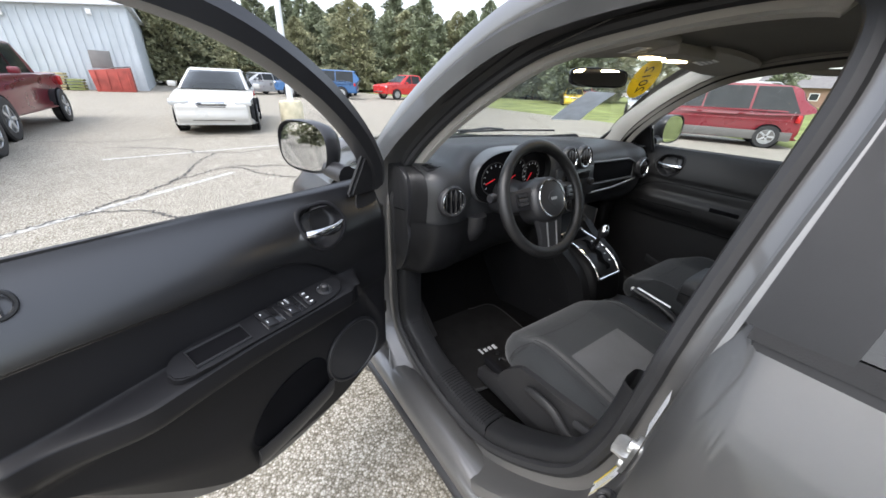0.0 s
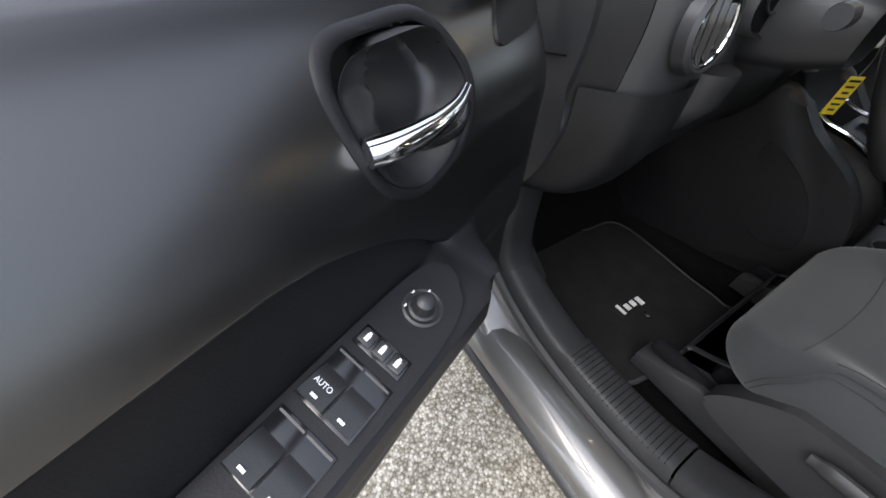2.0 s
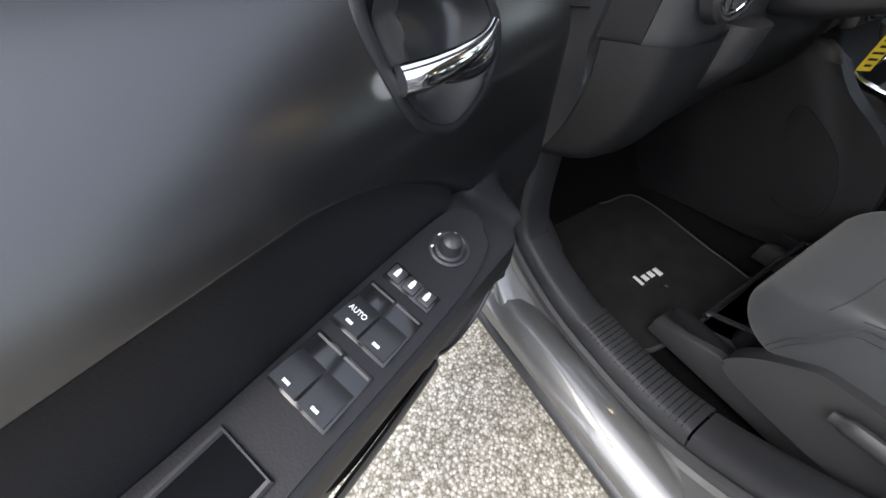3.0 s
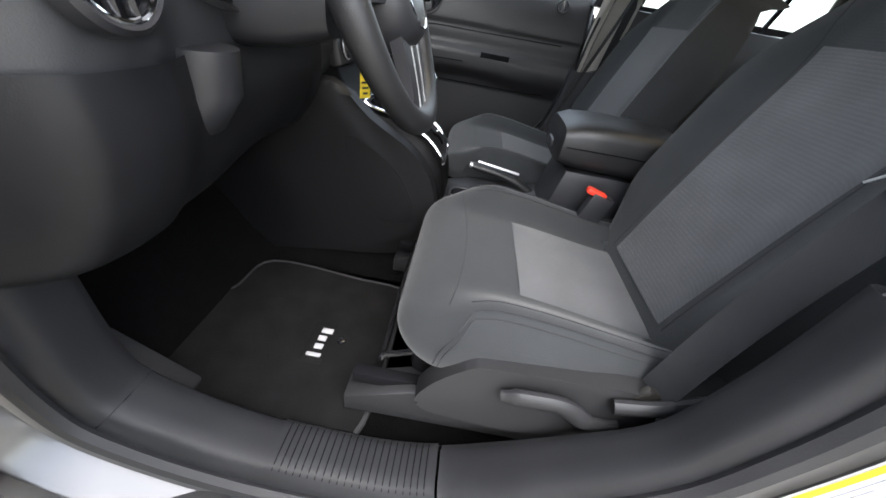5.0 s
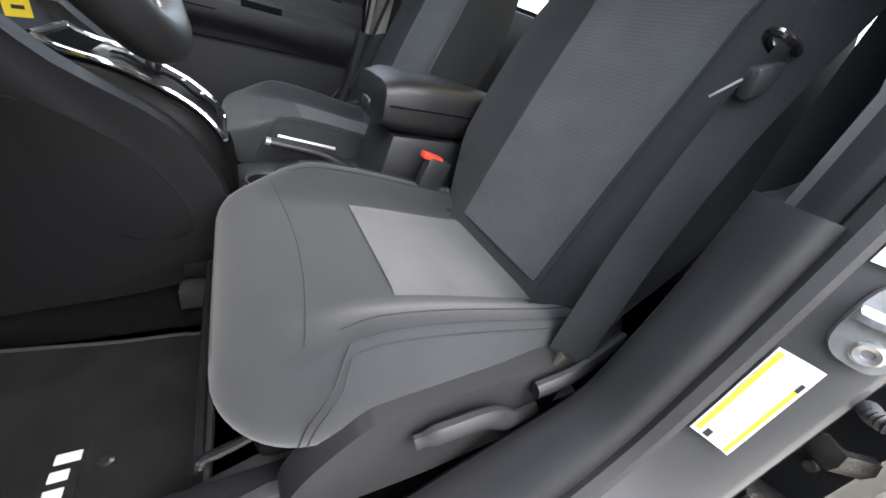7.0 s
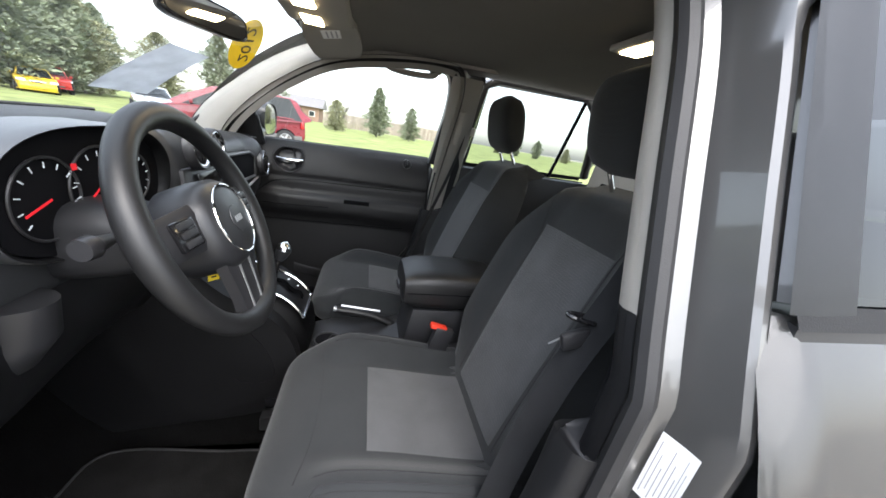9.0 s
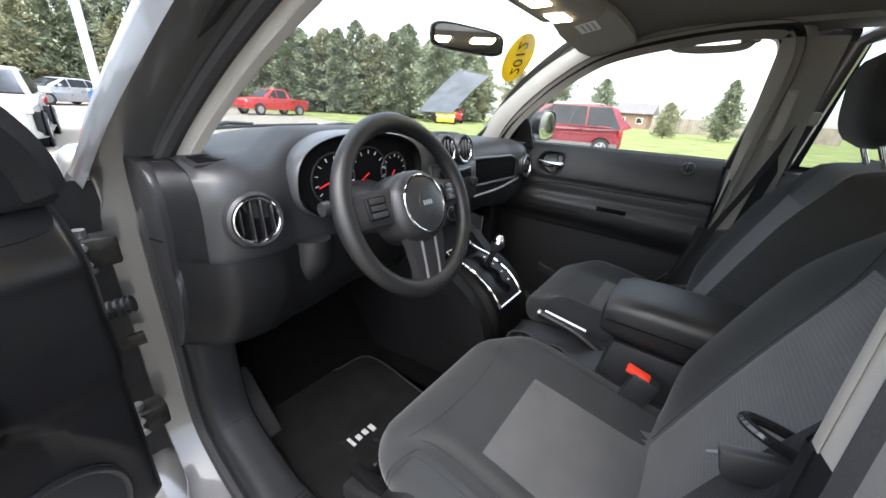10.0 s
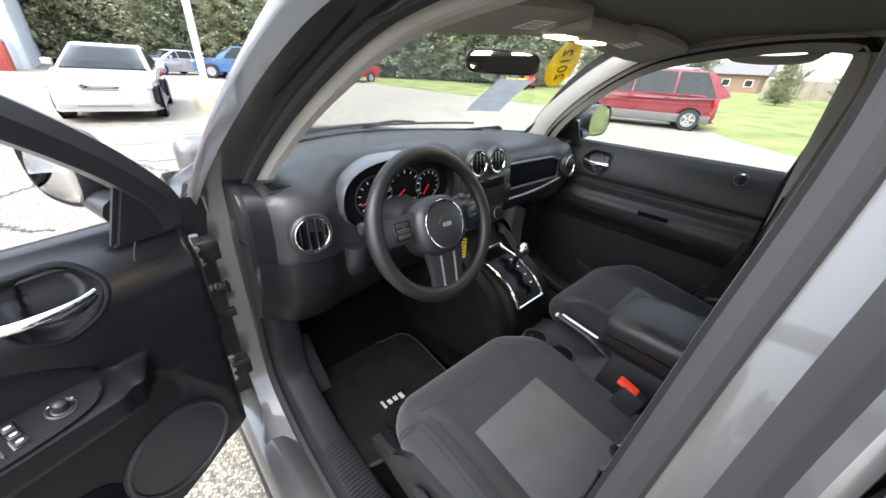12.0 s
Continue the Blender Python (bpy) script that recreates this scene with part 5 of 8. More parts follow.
for y, w, h0, h1 in ((0.10, 0.050, 1.065, 0.975), (0.16, 0.062, 1.075, 0.955), (0.24, 0.070, 1.075, 0.945), (0.31, 0.070, 1.07, 0.94)):
    loops.append([Vector((-0.375 + w * math.copysign(abs(math.cos(a)) ** 0.6, math.cos(a)), y, (h0 + h1) / 2 + (h0 - h1) / 2 * math.copysign(abs(math.sin(a)) ** 0.6, math.sin(a)))) for a in (2 * math.pi * k / 24 for k in range(24))])
rings(bm, loops, True, False, True)
col = thing("steering_column", "black plastic steering column cover with control stalks", "steering column", (-0.375, 0.2, 0.95))
part("column_cover", bm, BLACK, col)
for sx, zz in ((-1, 1.045), (1, 1.055)):
    bm = bmesh.new()
    pts = [(-0.375 + sx * 0.05, 0.14, 1.035), (-0.375 + sx * 0.10, 0.125, zz), (-0.375 + sx * 0.165, 0.110, zz + 0.01)]
    tube(bm, pts, [0.007, 0.008, 0.0135], 12)
    st = part("stalk", bm, BLACK, col)
    bm = bmesh.new()
    p = Vector(pts[-1])
    disc(bm, Matrix.Translation(p) @ Matrix.Rotation(radians(90), 4, "Y"), [(0.0135, -0.012), (0.015, -0.006), (0.0155, 0.006), (0.013, 0.012)], 18)
    part("stalk_tip", bm, SATIN, st)
# ignition lock pod and column lower shroud
bm = bmesh.new()
loops = []
for z, r, y in ((0.955, 0.055, 0.24), (0.90, 0.060, 0.25), (0.85, 0.055, 0.28), (0.80, 0.035, 0.33)):
    loops.append([Vector((-0.50 + r * 0.8 * math.cos(a), y + r * math.sin(a), z)) for a in (2 * math.pi * k / 20 for k in range(20))])
rings(bm, loops, True, False, True)
part("lower_shroud", bm, BLACK, col)
# yellow stock tag hanging from the key
tag = thing("key_tag", "yellow paper stock tag hanging from the ignition key", "tag", (-0.178, 0.115, 0.88))
bm = bmesh.new()
box(bm, (-0.178, 0.115, 0.885), (0.026, 0.0015, 0.072), 0.0005, turn=Matrix.Rotation(radians(-38), 4, "Z"))
part("paper", bm, YELLOW, tag)
rot = Matrix.Rotation(radians(-38), 4, "Z")
for k in range(6):
    bm = bmesh.new()
    off = rot @ Vector((0.0, -0.0013, 0))
    box(bm, (-0.178 + off.x, 0.115 + off.y, 0.913 - 0.0108 * k), (0.020 - 0.004 * (k % 3), 0.0006, 0.004), 0, turn=rot)
    part("print_bar", bm, INK, tag)
bm = bmesh.new()
tube(bm, spline([(-0.225, 0.115, 0.99), (-0.195, 0.112, 0.955), (-0.179, 0.115, 0.92)], 5), 0.0012, 5)
part("wire", bm, STEEL, tag)
bm = bmesh.new()
box(bm, (-0.235, 0.115, 0.995), (0.045, 0.02, 0.03), 0.006)
part("key_head", bm, SILVER, tag)

# ---- centre console ----
console = thing("center_console", "dark grey plastic centre console with silver shifter plate", "console", (0, 0, 0.36))
def stack(u, v):
    # v runs down and back over the shifter slope, u across with rounded flanks
    a = lerp(-1, 1, u)
    q = STACK[min(len(STACK) - 1, int(v * (len(STACK) - 1) + 0.5))]
    w = 0.118 - 0.02 * v
    x = w * math.copysign(min(1, abs(a) * 1.28), a)
    drop = 0.035 * ss(0.62, 0.80, abs(a)) + 0.38 * ss(0.80, 1.0, abs(a))
    return Vector((x, q[0] + 0.02 * ss(0.6, 0.8, abs(a)) + 0.09 * ss(0.8, 1.0, abs(a)), max(0.36, q[1] - drop)))


STACK = spline([(0.215, 0.90), (0.185, 0.845), (0.135, 0.800), (0.06, 0.783), (-0.02, 0.745), (-0.065, 0.690), (-0.085, 0.62), (-0.09, 0.50), (-0.09, 0.40)], 4)
bm = bmesh.new()
sheet(bm, 40, 32, stack)
bmesh.ops.solidify(bm, geom=bm.faces[:], thickness=0.006)
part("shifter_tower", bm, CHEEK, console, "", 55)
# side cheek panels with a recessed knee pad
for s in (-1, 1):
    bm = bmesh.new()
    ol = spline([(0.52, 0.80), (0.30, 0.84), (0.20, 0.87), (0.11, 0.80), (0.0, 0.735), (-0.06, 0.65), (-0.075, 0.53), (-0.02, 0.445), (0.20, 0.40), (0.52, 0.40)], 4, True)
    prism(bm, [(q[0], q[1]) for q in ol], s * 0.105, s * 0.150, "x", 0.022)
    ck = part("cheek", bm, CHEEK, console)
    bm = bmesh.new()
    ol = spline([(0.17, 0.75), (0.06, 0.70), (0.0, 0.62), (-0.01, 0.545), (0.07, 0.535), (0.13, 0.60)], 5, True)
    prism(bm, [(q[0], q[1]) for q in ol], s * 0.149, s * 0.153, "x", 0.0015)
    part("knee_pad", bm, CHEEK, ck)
# silver plate with gate slot
def on_stack(f, x, h=0.0):
    i = f * (len(STACK) - 1)
    a = STACK[int(i)]
    b = STACK[min(len(STACK) - 1, int(i) + 1)]
    p = a.lerp(b, i - int(i))
    t = (b - a).normalized()
    return Vector((x, p[0] + h * t[1], p[1] - h * t[0]))


bm = bmesh.new()
rows = []
for k in range(17):
    f = lerp(0.22, 0.62, k / 16)
    rows.append([on_stack(f, x, 0.005) for x in (-0.072, -0.04, 0, 0.04, 0.072)])
rings(bm, rows, False)
bmesh.ops.solidify(bm, geom=bm.faces[:], thickness=0.004)
plate_s = part("shifter_plate", bm, SATIN, console)
for x in (-0.072, 0.072):
    bm = bmesh.new()
    tube(bm, [on_stack(lerp(0.22, 0.62, k / 16), x, 0.008) for k in range(17)], 0.005, 8)
    part("silver_edge", bm, CHROME, plate_s)
bm = bmesh.new()
for f in (0.22,):
    tube(bm, [on_stack(f, x, 0.008) for x in (-0.072, 0.072)], 0.005, 8)
part("silver_edge", bm, CHROME, plate_s)
bm = bmesh.new()
tube(bm, [on_stack(0.62, x, 0.008) for x in (-0.072, 0.072)], 0.005, 8)
part("silver_edge", bm, CHROME, plate_s)
# near-black sheets paint the gate slot and coin tray as shaded hollows
bm = bmesh.new()
rows = []
for k in range(13):
    f = lerp(0.34, 0.57, k / 12)
    dx = 0.010 * math.sin(k * 1.3)
    rows.append([on_stack(f, -0.014 + dx, 0.0105), on_stack(f, 0.014 + dx, 0.0105)])
rings(bm, rows, False)
bmesh.ops.solidify(bm, geom=bm.faces[:], thickness=0.001)
part("gate_slot", bm, VOID, plate_s)
bm = bmesh.new()
rows = [[on_stack(lerp(0.235, 0.315, k / 4), x, 0.0105) for x in (-0.055, 0.055)] for k in range(5)]
rings(bm, rows, False)
bmesh.ops.solidify(bm, geom=bm.faces[:], thickness=0.001)
part("coin_tray", bm, VOID, plate_s)
for k in range(4):
    bm = bmesh.new()
    box(bm, on_stack(0.37 + 0.05 * k, 0.035, 0.011), (0.006, 0.006, 0.003), 0.0005)
    part("gear_mark", bm, PRINT, plate_s)
shifter = thing("gear_lever", "black gear lever with chrome topped knob", "gear lever", (0, 0.03, 0.77))
bm = bmesh.new()
tube(bm, [(0, 0.035, 0.765), (0, 0.018, 0.82), (0, 0.005, 0.862)], [0.012, 0.009, 0.010], 12)
part("lever_shaft", bm, GLOSSY, shifter)
bm = bmesh.new()
tube(bm, [(0, 0.010, 0.842), (0, 0.006, 0.856), (0, 0.0, 0.872), (0, -0.004, 0.884), (0, -0.006, 0.894)], [0.012, 0.018, 0.021, 0.018, 0.007], 16)
part("knob", bm, BLACK, shifter)
bm = bmesh.new()
tube(bm, [(0, -0.001, 0.876), (0, -0.004, 0.888), (0, -0.006, 0.897)], [0.0215, 0.018, 0.006], 16)
part("knob_cap", bm, CHROME, shifter, "chrome knob cap")
# low tunnel with cup holders, brake lever and armrest box
bm = bmesh.new()
ol = spline([(-0.04, 0.36), (-0.05, 0.53), (-0.10, 0.585), (-0.30, 0.60), (-0.40, 0.615), (-0.70, 0.62), (-0.72, 0.36)], 4, True)
prism(bm, [(q[0], q[1]) for q in ol], -0.115, 0.115, "x", 0.018)
tun = part("tunnel", bm, BLACK, console)
for y in (-0.14, -0.24):
    bm = bmesh.new()
    m = Matrix.Translation((-0.045, y, 0.605))
    ring_of(bm, m, 0.040, 0.004, 28, 8)
    part("cup_ring", bm, SATIN, tun)
    # flat dark disc stands for the shaded cup well
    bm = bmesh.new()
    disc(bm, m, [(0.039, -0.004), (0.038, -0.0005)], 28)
    part("cup_shade_disc", bm, VOID, tun)
bm = bmesh.new()
ol = [(-0.36, 0.60), (-0.385, 0.745), (-0.66, 0.745), (-0.68, 0.60)]
prism(bm, ol, -0.088, 0.088, "x", 0.012)
armbox = part("armrest_box", bm, BLACK, console)
bm = bmesh.new()
loops = []
for y, z0, z1, w in ((-0.345, 0.790, 0.822, 0.080), (-0.352, 0.758, 0.848, 0.100), (-0.385, 0.750, 0.862, 0.107), (-0.45, 0.748, 0.868, 0.108), (-0.58, 0.748, 0.866, 0.108), (-0.65, 0.752, 0.858, 0.104), (-0.665, 0.78, 0.83, 0.09)):
    loops.append([Vector((w * math.copysign(abs(math.cos(a)) ** 0.45, math.cos(a)), y, (z0 + z1) / 2 + (z1 - z0) / 2 * math.copysign(abs(math.sin(a)) ** 0.45, math.sin(a)))) for a in (2 * math.pi * k / 32 for k in range(32))])
rings(bm, loops, True, False, True)
lid = part("armrest_lid", bm, LEATHER, armbox, "padded black armrest lid")
bm = bmesh.new()
box(bm, (0, -0.348, 0.79), (0.05, 0.02, 0.022), 0.006)
part("lid_catch", bm, SATIN, lid)
bm = bmesh.new()
tube(bm, [(-0.110, -0.36, 0.808), (-0.1105, -0.5, 0.810), (-0.109, -0.64, 0.808)], 0.0016, 5)
part("lid_seam", bm, VOID, lid)
brake = thing("parking_brake", "black parking brake lever with silver button beside the tunnel", "brake lever", (0.07, -0.3, 0.6))
bm = bmesh.new()
tube(bm, spline([(0.065, -0.36, 0.595), (0.063, -0.27, 0.635), (0.06, -0.155, 0.655)], 6), [0.016] * 6 + [0.014] * 6 + [0.013], 12, flat=0.8)
part("grip", bm, LEATHER, brake)
bm = bmesh.new()
tube(bm, [(0.060, -0.30, 0.653), (0.055, -0.17, 0.672)], 0.004, 6)
part("silver_trim", bm, SILVER, brake)
bm = bmesh.new()
tube(bm, [(0.06, -0.156, 0.655), (0.06, -0.146, 0.657)], 0.009, 10)
part("button", bm, SILVER, brake)

# ---- seats ----
def cushion_top(x, y):
    """Height of the seat cushion (x from its middle, y from its front edge backwards)."""
    bol = 0.040 * ss(0.13, 0.215, abs(x)) * ss(0.02, 0.14, y)
    roll = -0.11 * (1 - ss(-0.03, 0.075, y)) ** 2
    edge = -0.085 * ss(0.215, 0.275, abs(x)) ** 2
    return 0.652 - 0.045 * ss(0.12, 0.50, y) + bol + roll + edge


BACK_FOOT, BACK_TOP = Vector((0, -0.565, 0.585)), Vector((0, -0.795, 1.205))


def back_front(x, v):
    """Front face of the backrest: v from its foot to its top."""
    p = BACK_FOOT.lerp(BACK_TOP, v)
    up = (BACK_TOP - BACK_FOOT).normalized()
    out = Vector((0, up.z, -up.y))
    w = back_half(v)
    a = abs(x) / w
    d = 0.060 + 0.035 * ss(0.50, 0.85, a) * ss(0.02, 0.3, v) * ss(1.0, 0.65, v) - 0.085 * ss(0.84, 1.0, a) ** 2 - 0.07 * ss(0.88, 1.0, v) ** 2 + 0.012 * math.sin(math.pi * v)
    return p + out * d + Vector((x, 0, 0))


def back_half(v):
    return lerp(0.235, 0.262, ss(0, 0.35, v)) - 0.085 * ss(0.55, 1.0, v) ** 1.4 - 0.03 * ss(0.9, 1.0, v) ** 2


def build_seat(x0, sx, driver):
    """sx: the side that faces the door."""
    seat = thing("driver_seat" if driver else "passenger_seat", "charcoal cloth car seat with grey ribbed centre panels" if driver else "charcoal cloth passenger car seat with grey centre panels", "car seat", (x0, -0.3, 0.36))
    fy = -0.075
    # cushion: closed loft from its rounded nose backwards
    bm = bmesh.new()
    loops = []
    for j in range(37):
        s = (j / 36) ** 1.7
        y = lerp(-0.022, 0.55, s)
        nose = math.sqrt(max(0.0, 1 - (1 - min(1, max(0.012, (y + 0.022) / 0.10))) ** 2))
        w = 0.160 + 0.092 * math.sqrt(1 - (1 - min(1, (y + 0.022) / 0.115)) ** 2)
        low = 0.556 + 0.02 * ss(0.16, 0.34, y)
        row = []
        for i in range(33):
            q = lerp(-1, 1, i / 32)
            x = w * math.sin(q * math.pi / 2) ** 1 if abs(q) > 0.999 else w * (0.35 * math.sin(q * math.pi / 2) + 0.65 * q)
            t = 0.652 - 0.045 * ss(0.12, 0.50, y) + 0.040 * ss(0.13, 0.215, abs(x)) * ss(0.02, 0.14, y) - 0.042 * ss(0.86, 1.0, abs(x) / w) ** 2
            row.append(Vector((x0 + x, fy - y, lerp(0.600, t, nose))))
        side = [(1.018, 0.78), (1.024, 0.55), (1.016, 0.30), (0.99, 0.12), (0.95, 0.03), (0.88, 0.0)]
        top = row[-1].z
        lo = lerp(0.596, low, nose)
        row += [Vector((x0 + w * k, fy - y, lerp(lo, top, h))) for k, h in side]
        row += [Vector((x0 - w * k, fy - y, lerp(lo, top, h))) for k, h in reversed(side)]
        loops.append(row)
    rings(bm, loops, True, True, True)
    cu = part("cushion", bm, FABRIC, seat, "", 60)
    # ribbed centre panel of the cushion
    bm = bmesh.new()
    def pan(u, v):
        y = lerp(0.185, 0.525, v)
        x = lerp(-0.130 - 0.012 * v, 0.130 + 0.012 * v, u)
        return Vector((x0 + x, fy - y, cushion_top(x, y) + 0.0035 - 0.004 * (abs(2 * u - 1) ** 12)))
    sheet(bm, 24, 24, pan)
    part("center_panel", bm, PATCH, cu, "grey ribbed cloth")
    # seams
    for s in (-1, 1):
        bm = bmesh.new()
        tube(bm, [Vector((x0 + s * (0.200 + 0.03 * ss(0.1, 0.0, y)), fy - y, cushion_top(0.200 + 0.03 * ss(0.1, 0, y), y) + 0.001)) for y in (lerp(0.095, 0.48, k / 18) for k in range(19))], 0.0009, 5)
        part("seam", bm, SEAM, cu)
        for k0, rr in ((0.885, 0.0012), (0.925, 0.0009)):
            pts = []
            for k in range(25):
                y = lerp(0.48, 0.10, k / 24)
                w = 0.160 + 0.092 * math.sqrt(1 - (1 - min(1, (y + 0.022) / 0.115)) ** 2)
                x = w * k0
                pts.append(Vector((x0 + s * x, fy - y, 0.652 - 0.045 * ss(0.12, 0.50, y) + 0.040 * ss(0.13, 0.215, x) * ss(0.02, 0.14, y) - 0.042 * ss(0.86, 1.0, k0) ** 2 + 0.0008)))
            last = pts[-1]
            for h in (0.85, 0.66, 0.48, 0.30, 0.14):
                y = 0.052 + 0.04 * h * h + (0.008 if k0 > 0.9 else 0)
                w = 0.160 + 0.092 * math.sqrt(1 - (1 - min(1, (y + 0.022) / 0.115)) ** 2)
                pts.append(Vector((x0 + s * (w * (1.024 - 0.06 * (h - 0.5) ** 2 - 0.10 * max(0, h - 0.7)) + 0.0006), fy - y, lerp(0.560, last.z, h))))
            bm = bmesh.new()
            tube(bm, spline([tuple(p) for p in pts], 2), rr, 5)
            part("seam", bm, SEAM, cu)
    bm = bmesh.new()
    tube(bm, [Vector((x0 + x, fy - 0.062 - 0.02 * (1 - (x / 0.2) ** 2), cushion_top(x, 0.062 + 0.02 * (1 - (x / 0.2) ** 2)) + 0.0005)) for x in (lerp(-0.2, 0.2, k / 16) for k in range(17))], 0.0007, 5)
    part("seam", bm, SEAM, cu)
    # backrest
    bm = bmesh.new()
    up = (BACK_TOP - BACK_FOOT).normalized()
    out = Vector((0, up.z, -up.y))
    loops = []
    for j in range(37):
        v = j / 36
        w = back_half(v)
        row = [back_front(lerp(-w, w, i / 28), v) + Vector((x0, 0, 0)) for i in range(29)]
        p = BACK_FOOT.lerp(BACK_TOP, v)
        th = 0.055 * (1 - 0.75 * ss(0.86, 1.0, v))
        row += [p + Vector((x0 + w * 0.97, 0, 0)) - out * th * 0.6, p + Vector((x0 + w * 0.6, 0, 0)) - out * th, p + Vector((x0 - w * 0.6, 0, 0)) - out * th, p + Vector((x0 - w * 0.97, 0, 0)) - out * th * 0.6]
        loops.append(row)
    rings(bm, loops, True, False, True)
    bk = part("backrest", bm, FABRIC, seat, "", 60)
    bm = bmesh.new()
    def bpan(u, v):
        vv = lerp(0.05, 0.765, v)
        x = lerp(-0.136, 0.136, u) * lerp(0.92, 1.0, v)
        q = back_front(x, vv)
        return q + Vector((x0, 0, 0)) + out * (0.0035 - 0.004 * abs(2 * u - 1) ** 12)
    sheet(bm, 24, 30, bpan)
    part("center_panel", bm, PATCH, bk, "grey ribbed cloth")
    for s in (-1, 1):
        bm = bmesh.new()
        tube(bm, [back_front(s * (0.138 + 0.03 * ss(0.7, 0.95, v)), v) + Vector((x0, 0, 0)) + out * 0.001 for v in (lerp(0.05, 0.95, k / 20) for k in range(21))], 0.0008, 5)
        part("seam", bm, SEAM, bk)
    # headrest on two chrome posts
    bm = bmesh.new()
    loops = []
    hc = Vector((x0, -0.735, 1.335))
    for k in range(13):
        f = k / 12 * 2 - 1
        e = (1 - abs(f) ** 3.2) ** 0.5 if abs(f) < 1 else 0.12
        e = max(e, 0.15)
        c = hc + Vector((0, -0.03 * f * -1 * 0.5, 0.105 * f))
        loops.append([c + Vector((0.125 * e ** 0.5 * math.copysign(abs(math.cos(a)) ** 0.6, math.cos(a)), 0.052 * e * math.copysign(abs(math.sin(a)) ** 0.75, math.sin(a)), 0)) for a in (2 * math.pi * q / 30 for q in range(30))])
    rings(bm, loops, True, False, True)
    hr = part("headrest", bm, FABRIC, seat, "", 60)
    for s in (-1, 1):
        bm = bmesh.new()
        tube(bm, [(x0 + s * 0.065, -0.785, 1.18), (x0 + s * 0.065, -0.745, 1.26)], 0.006, 10)
        part("headrest_post", bm, CHROME, hr, "chrome headrest post")
    # side shield with handle, on the door side
    xs = x0 + sx * 0.250
    bm = bmesh.new()
    ol = spline([(-0.112, 0.520), (-0.135, 0.565), (-0.180, 0.612), (-0.215, 0.624), (-0.33, 0.630), (-0.43, 0.630), (-0.462, 0.618), (-0.485, 0.55), (-0.43, 0.49), (-0.30, 0.470), (-0.16, 0.478), (-0.118, 0.494)], 8, True)
    prism(bm, [(q[0], q[1]) for q in ol], xs - 0.012 * sx, xs + 0.026 * sx, "x", 0.006)
    sh = part("side_shield", bm, SHIELD, seat, "dark plastic side shield")
    bm = bmesh.new()
    path = spline([(xs + sx * 0.036, -0.238, 0.580), (xs + sx * 0.040, -0.275, 0.590), (xs + sx * 0.040, -0.33, 0.588), (xs + sx * 0.034, -0.385, 0.548), (xs + sx * 0.03, -0.43, 0.545)], 5)
    tube(bm, path, [0.008] * 3 + [0.011] * 12 + [0.010] * (len(path) - 15), 10, flat=1.5)
    part("height_lever", bm, SHIELD, sh)
    bm = bmesh.new()
    path = spline([(xs + sx * 0.036, -0.40, 0.605), (xs + sx * 0.040, -0.46, 0.625), (xs + sx * 0.034, -0.54, 0.66)], 5)
    tube(bm, path, 0.0095, 10, flat=1.5)
    part("recline_lever", bm, SHIELD, sh)
    # rails and front bar
    for s in (-1, 1):
        bm = bmesh.new()
        prism(bm, [(0.02, 0.385), (0.02, 0.425), (-0.10, 0.475), (-0.62, 0.455), (-0.62, 0.385)], x0 + s * 0.215 - 0.03, x0 + s * 0.215 + 0.03, "x", 0.006)
        part("rail_cover", bm, SHIELD, seat)
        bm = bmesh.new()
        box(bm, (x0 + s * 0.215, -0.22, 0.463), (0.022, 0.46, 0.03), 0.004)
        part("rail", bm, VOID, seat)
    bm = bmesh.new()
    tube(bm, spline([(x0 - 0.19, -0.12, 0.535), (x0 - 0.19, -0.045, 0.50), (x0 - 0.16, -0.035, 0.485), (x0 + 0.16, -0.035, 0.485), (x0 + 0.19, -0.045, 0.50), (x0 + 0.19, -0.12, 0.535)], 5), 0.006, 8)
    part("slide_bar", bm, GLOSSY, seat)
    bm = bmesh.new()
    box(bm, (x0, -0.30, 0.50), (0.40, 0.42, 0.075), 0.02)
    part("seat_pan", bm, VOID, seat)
    # buckle on its stalk, towards the tunnel
    bx = x0 - sx * 0.215 if driver else x0 - sx * 0.30
    bkl = thing("seat_belt_buckle", "black seat belt buckle with red release button beside the tunnel", "buckle", (bx, -0.47, 0.62))
    bm = bmesh.new()
    box(bm, (bx, -0.468, 0.680), (0.028, 0.058, 0.085), 0.006, turn=Matrix.Rotation(radians(14), 4, "X"))
    part("housing", bm, BLACK, bkl)
    bm = bmesh.new()
    box(bm, (bx, -0.458, 0.724), (0.022, 0.050, 0.014), 0.003, turn=Matrix.Rotation(radians(14), 4, "X"))
    part("release_button", bm, RED, bkl, "red release button")
    bm = bmesh.new()
    tube(bm, [(bx, -0.478, 0.645), (bx, -0.49, 0.56)], 0.012, 8)
    part("stalk", bm, BLACK, bkl)
    return seat


build_seat(-0.362, -1, True)
build_seat(0.372, 1, False)

# rear bench, seen between the front seats
bench = thing("rear_bench", "charcoal cloth rear bench seat behind the front seats", "bench seat", (0, -1.3, 0.4))
bm = bmesh.new()
box(bm, (0, -1.33, 0.58), (1.24, 0.48, 0.20), 0.06, seg=3)
part("bench_cushion", bm, FABRIC, bench)
bm = bmesh.new()
box(bm, (0, -1.66, 0.92), (1.24, 0.16, 0.60), 0.06, turn=Matrix.Rotation(radians(20), 4, "X"), seg=3)
part("bench_back", bm, FABRIC, bench)
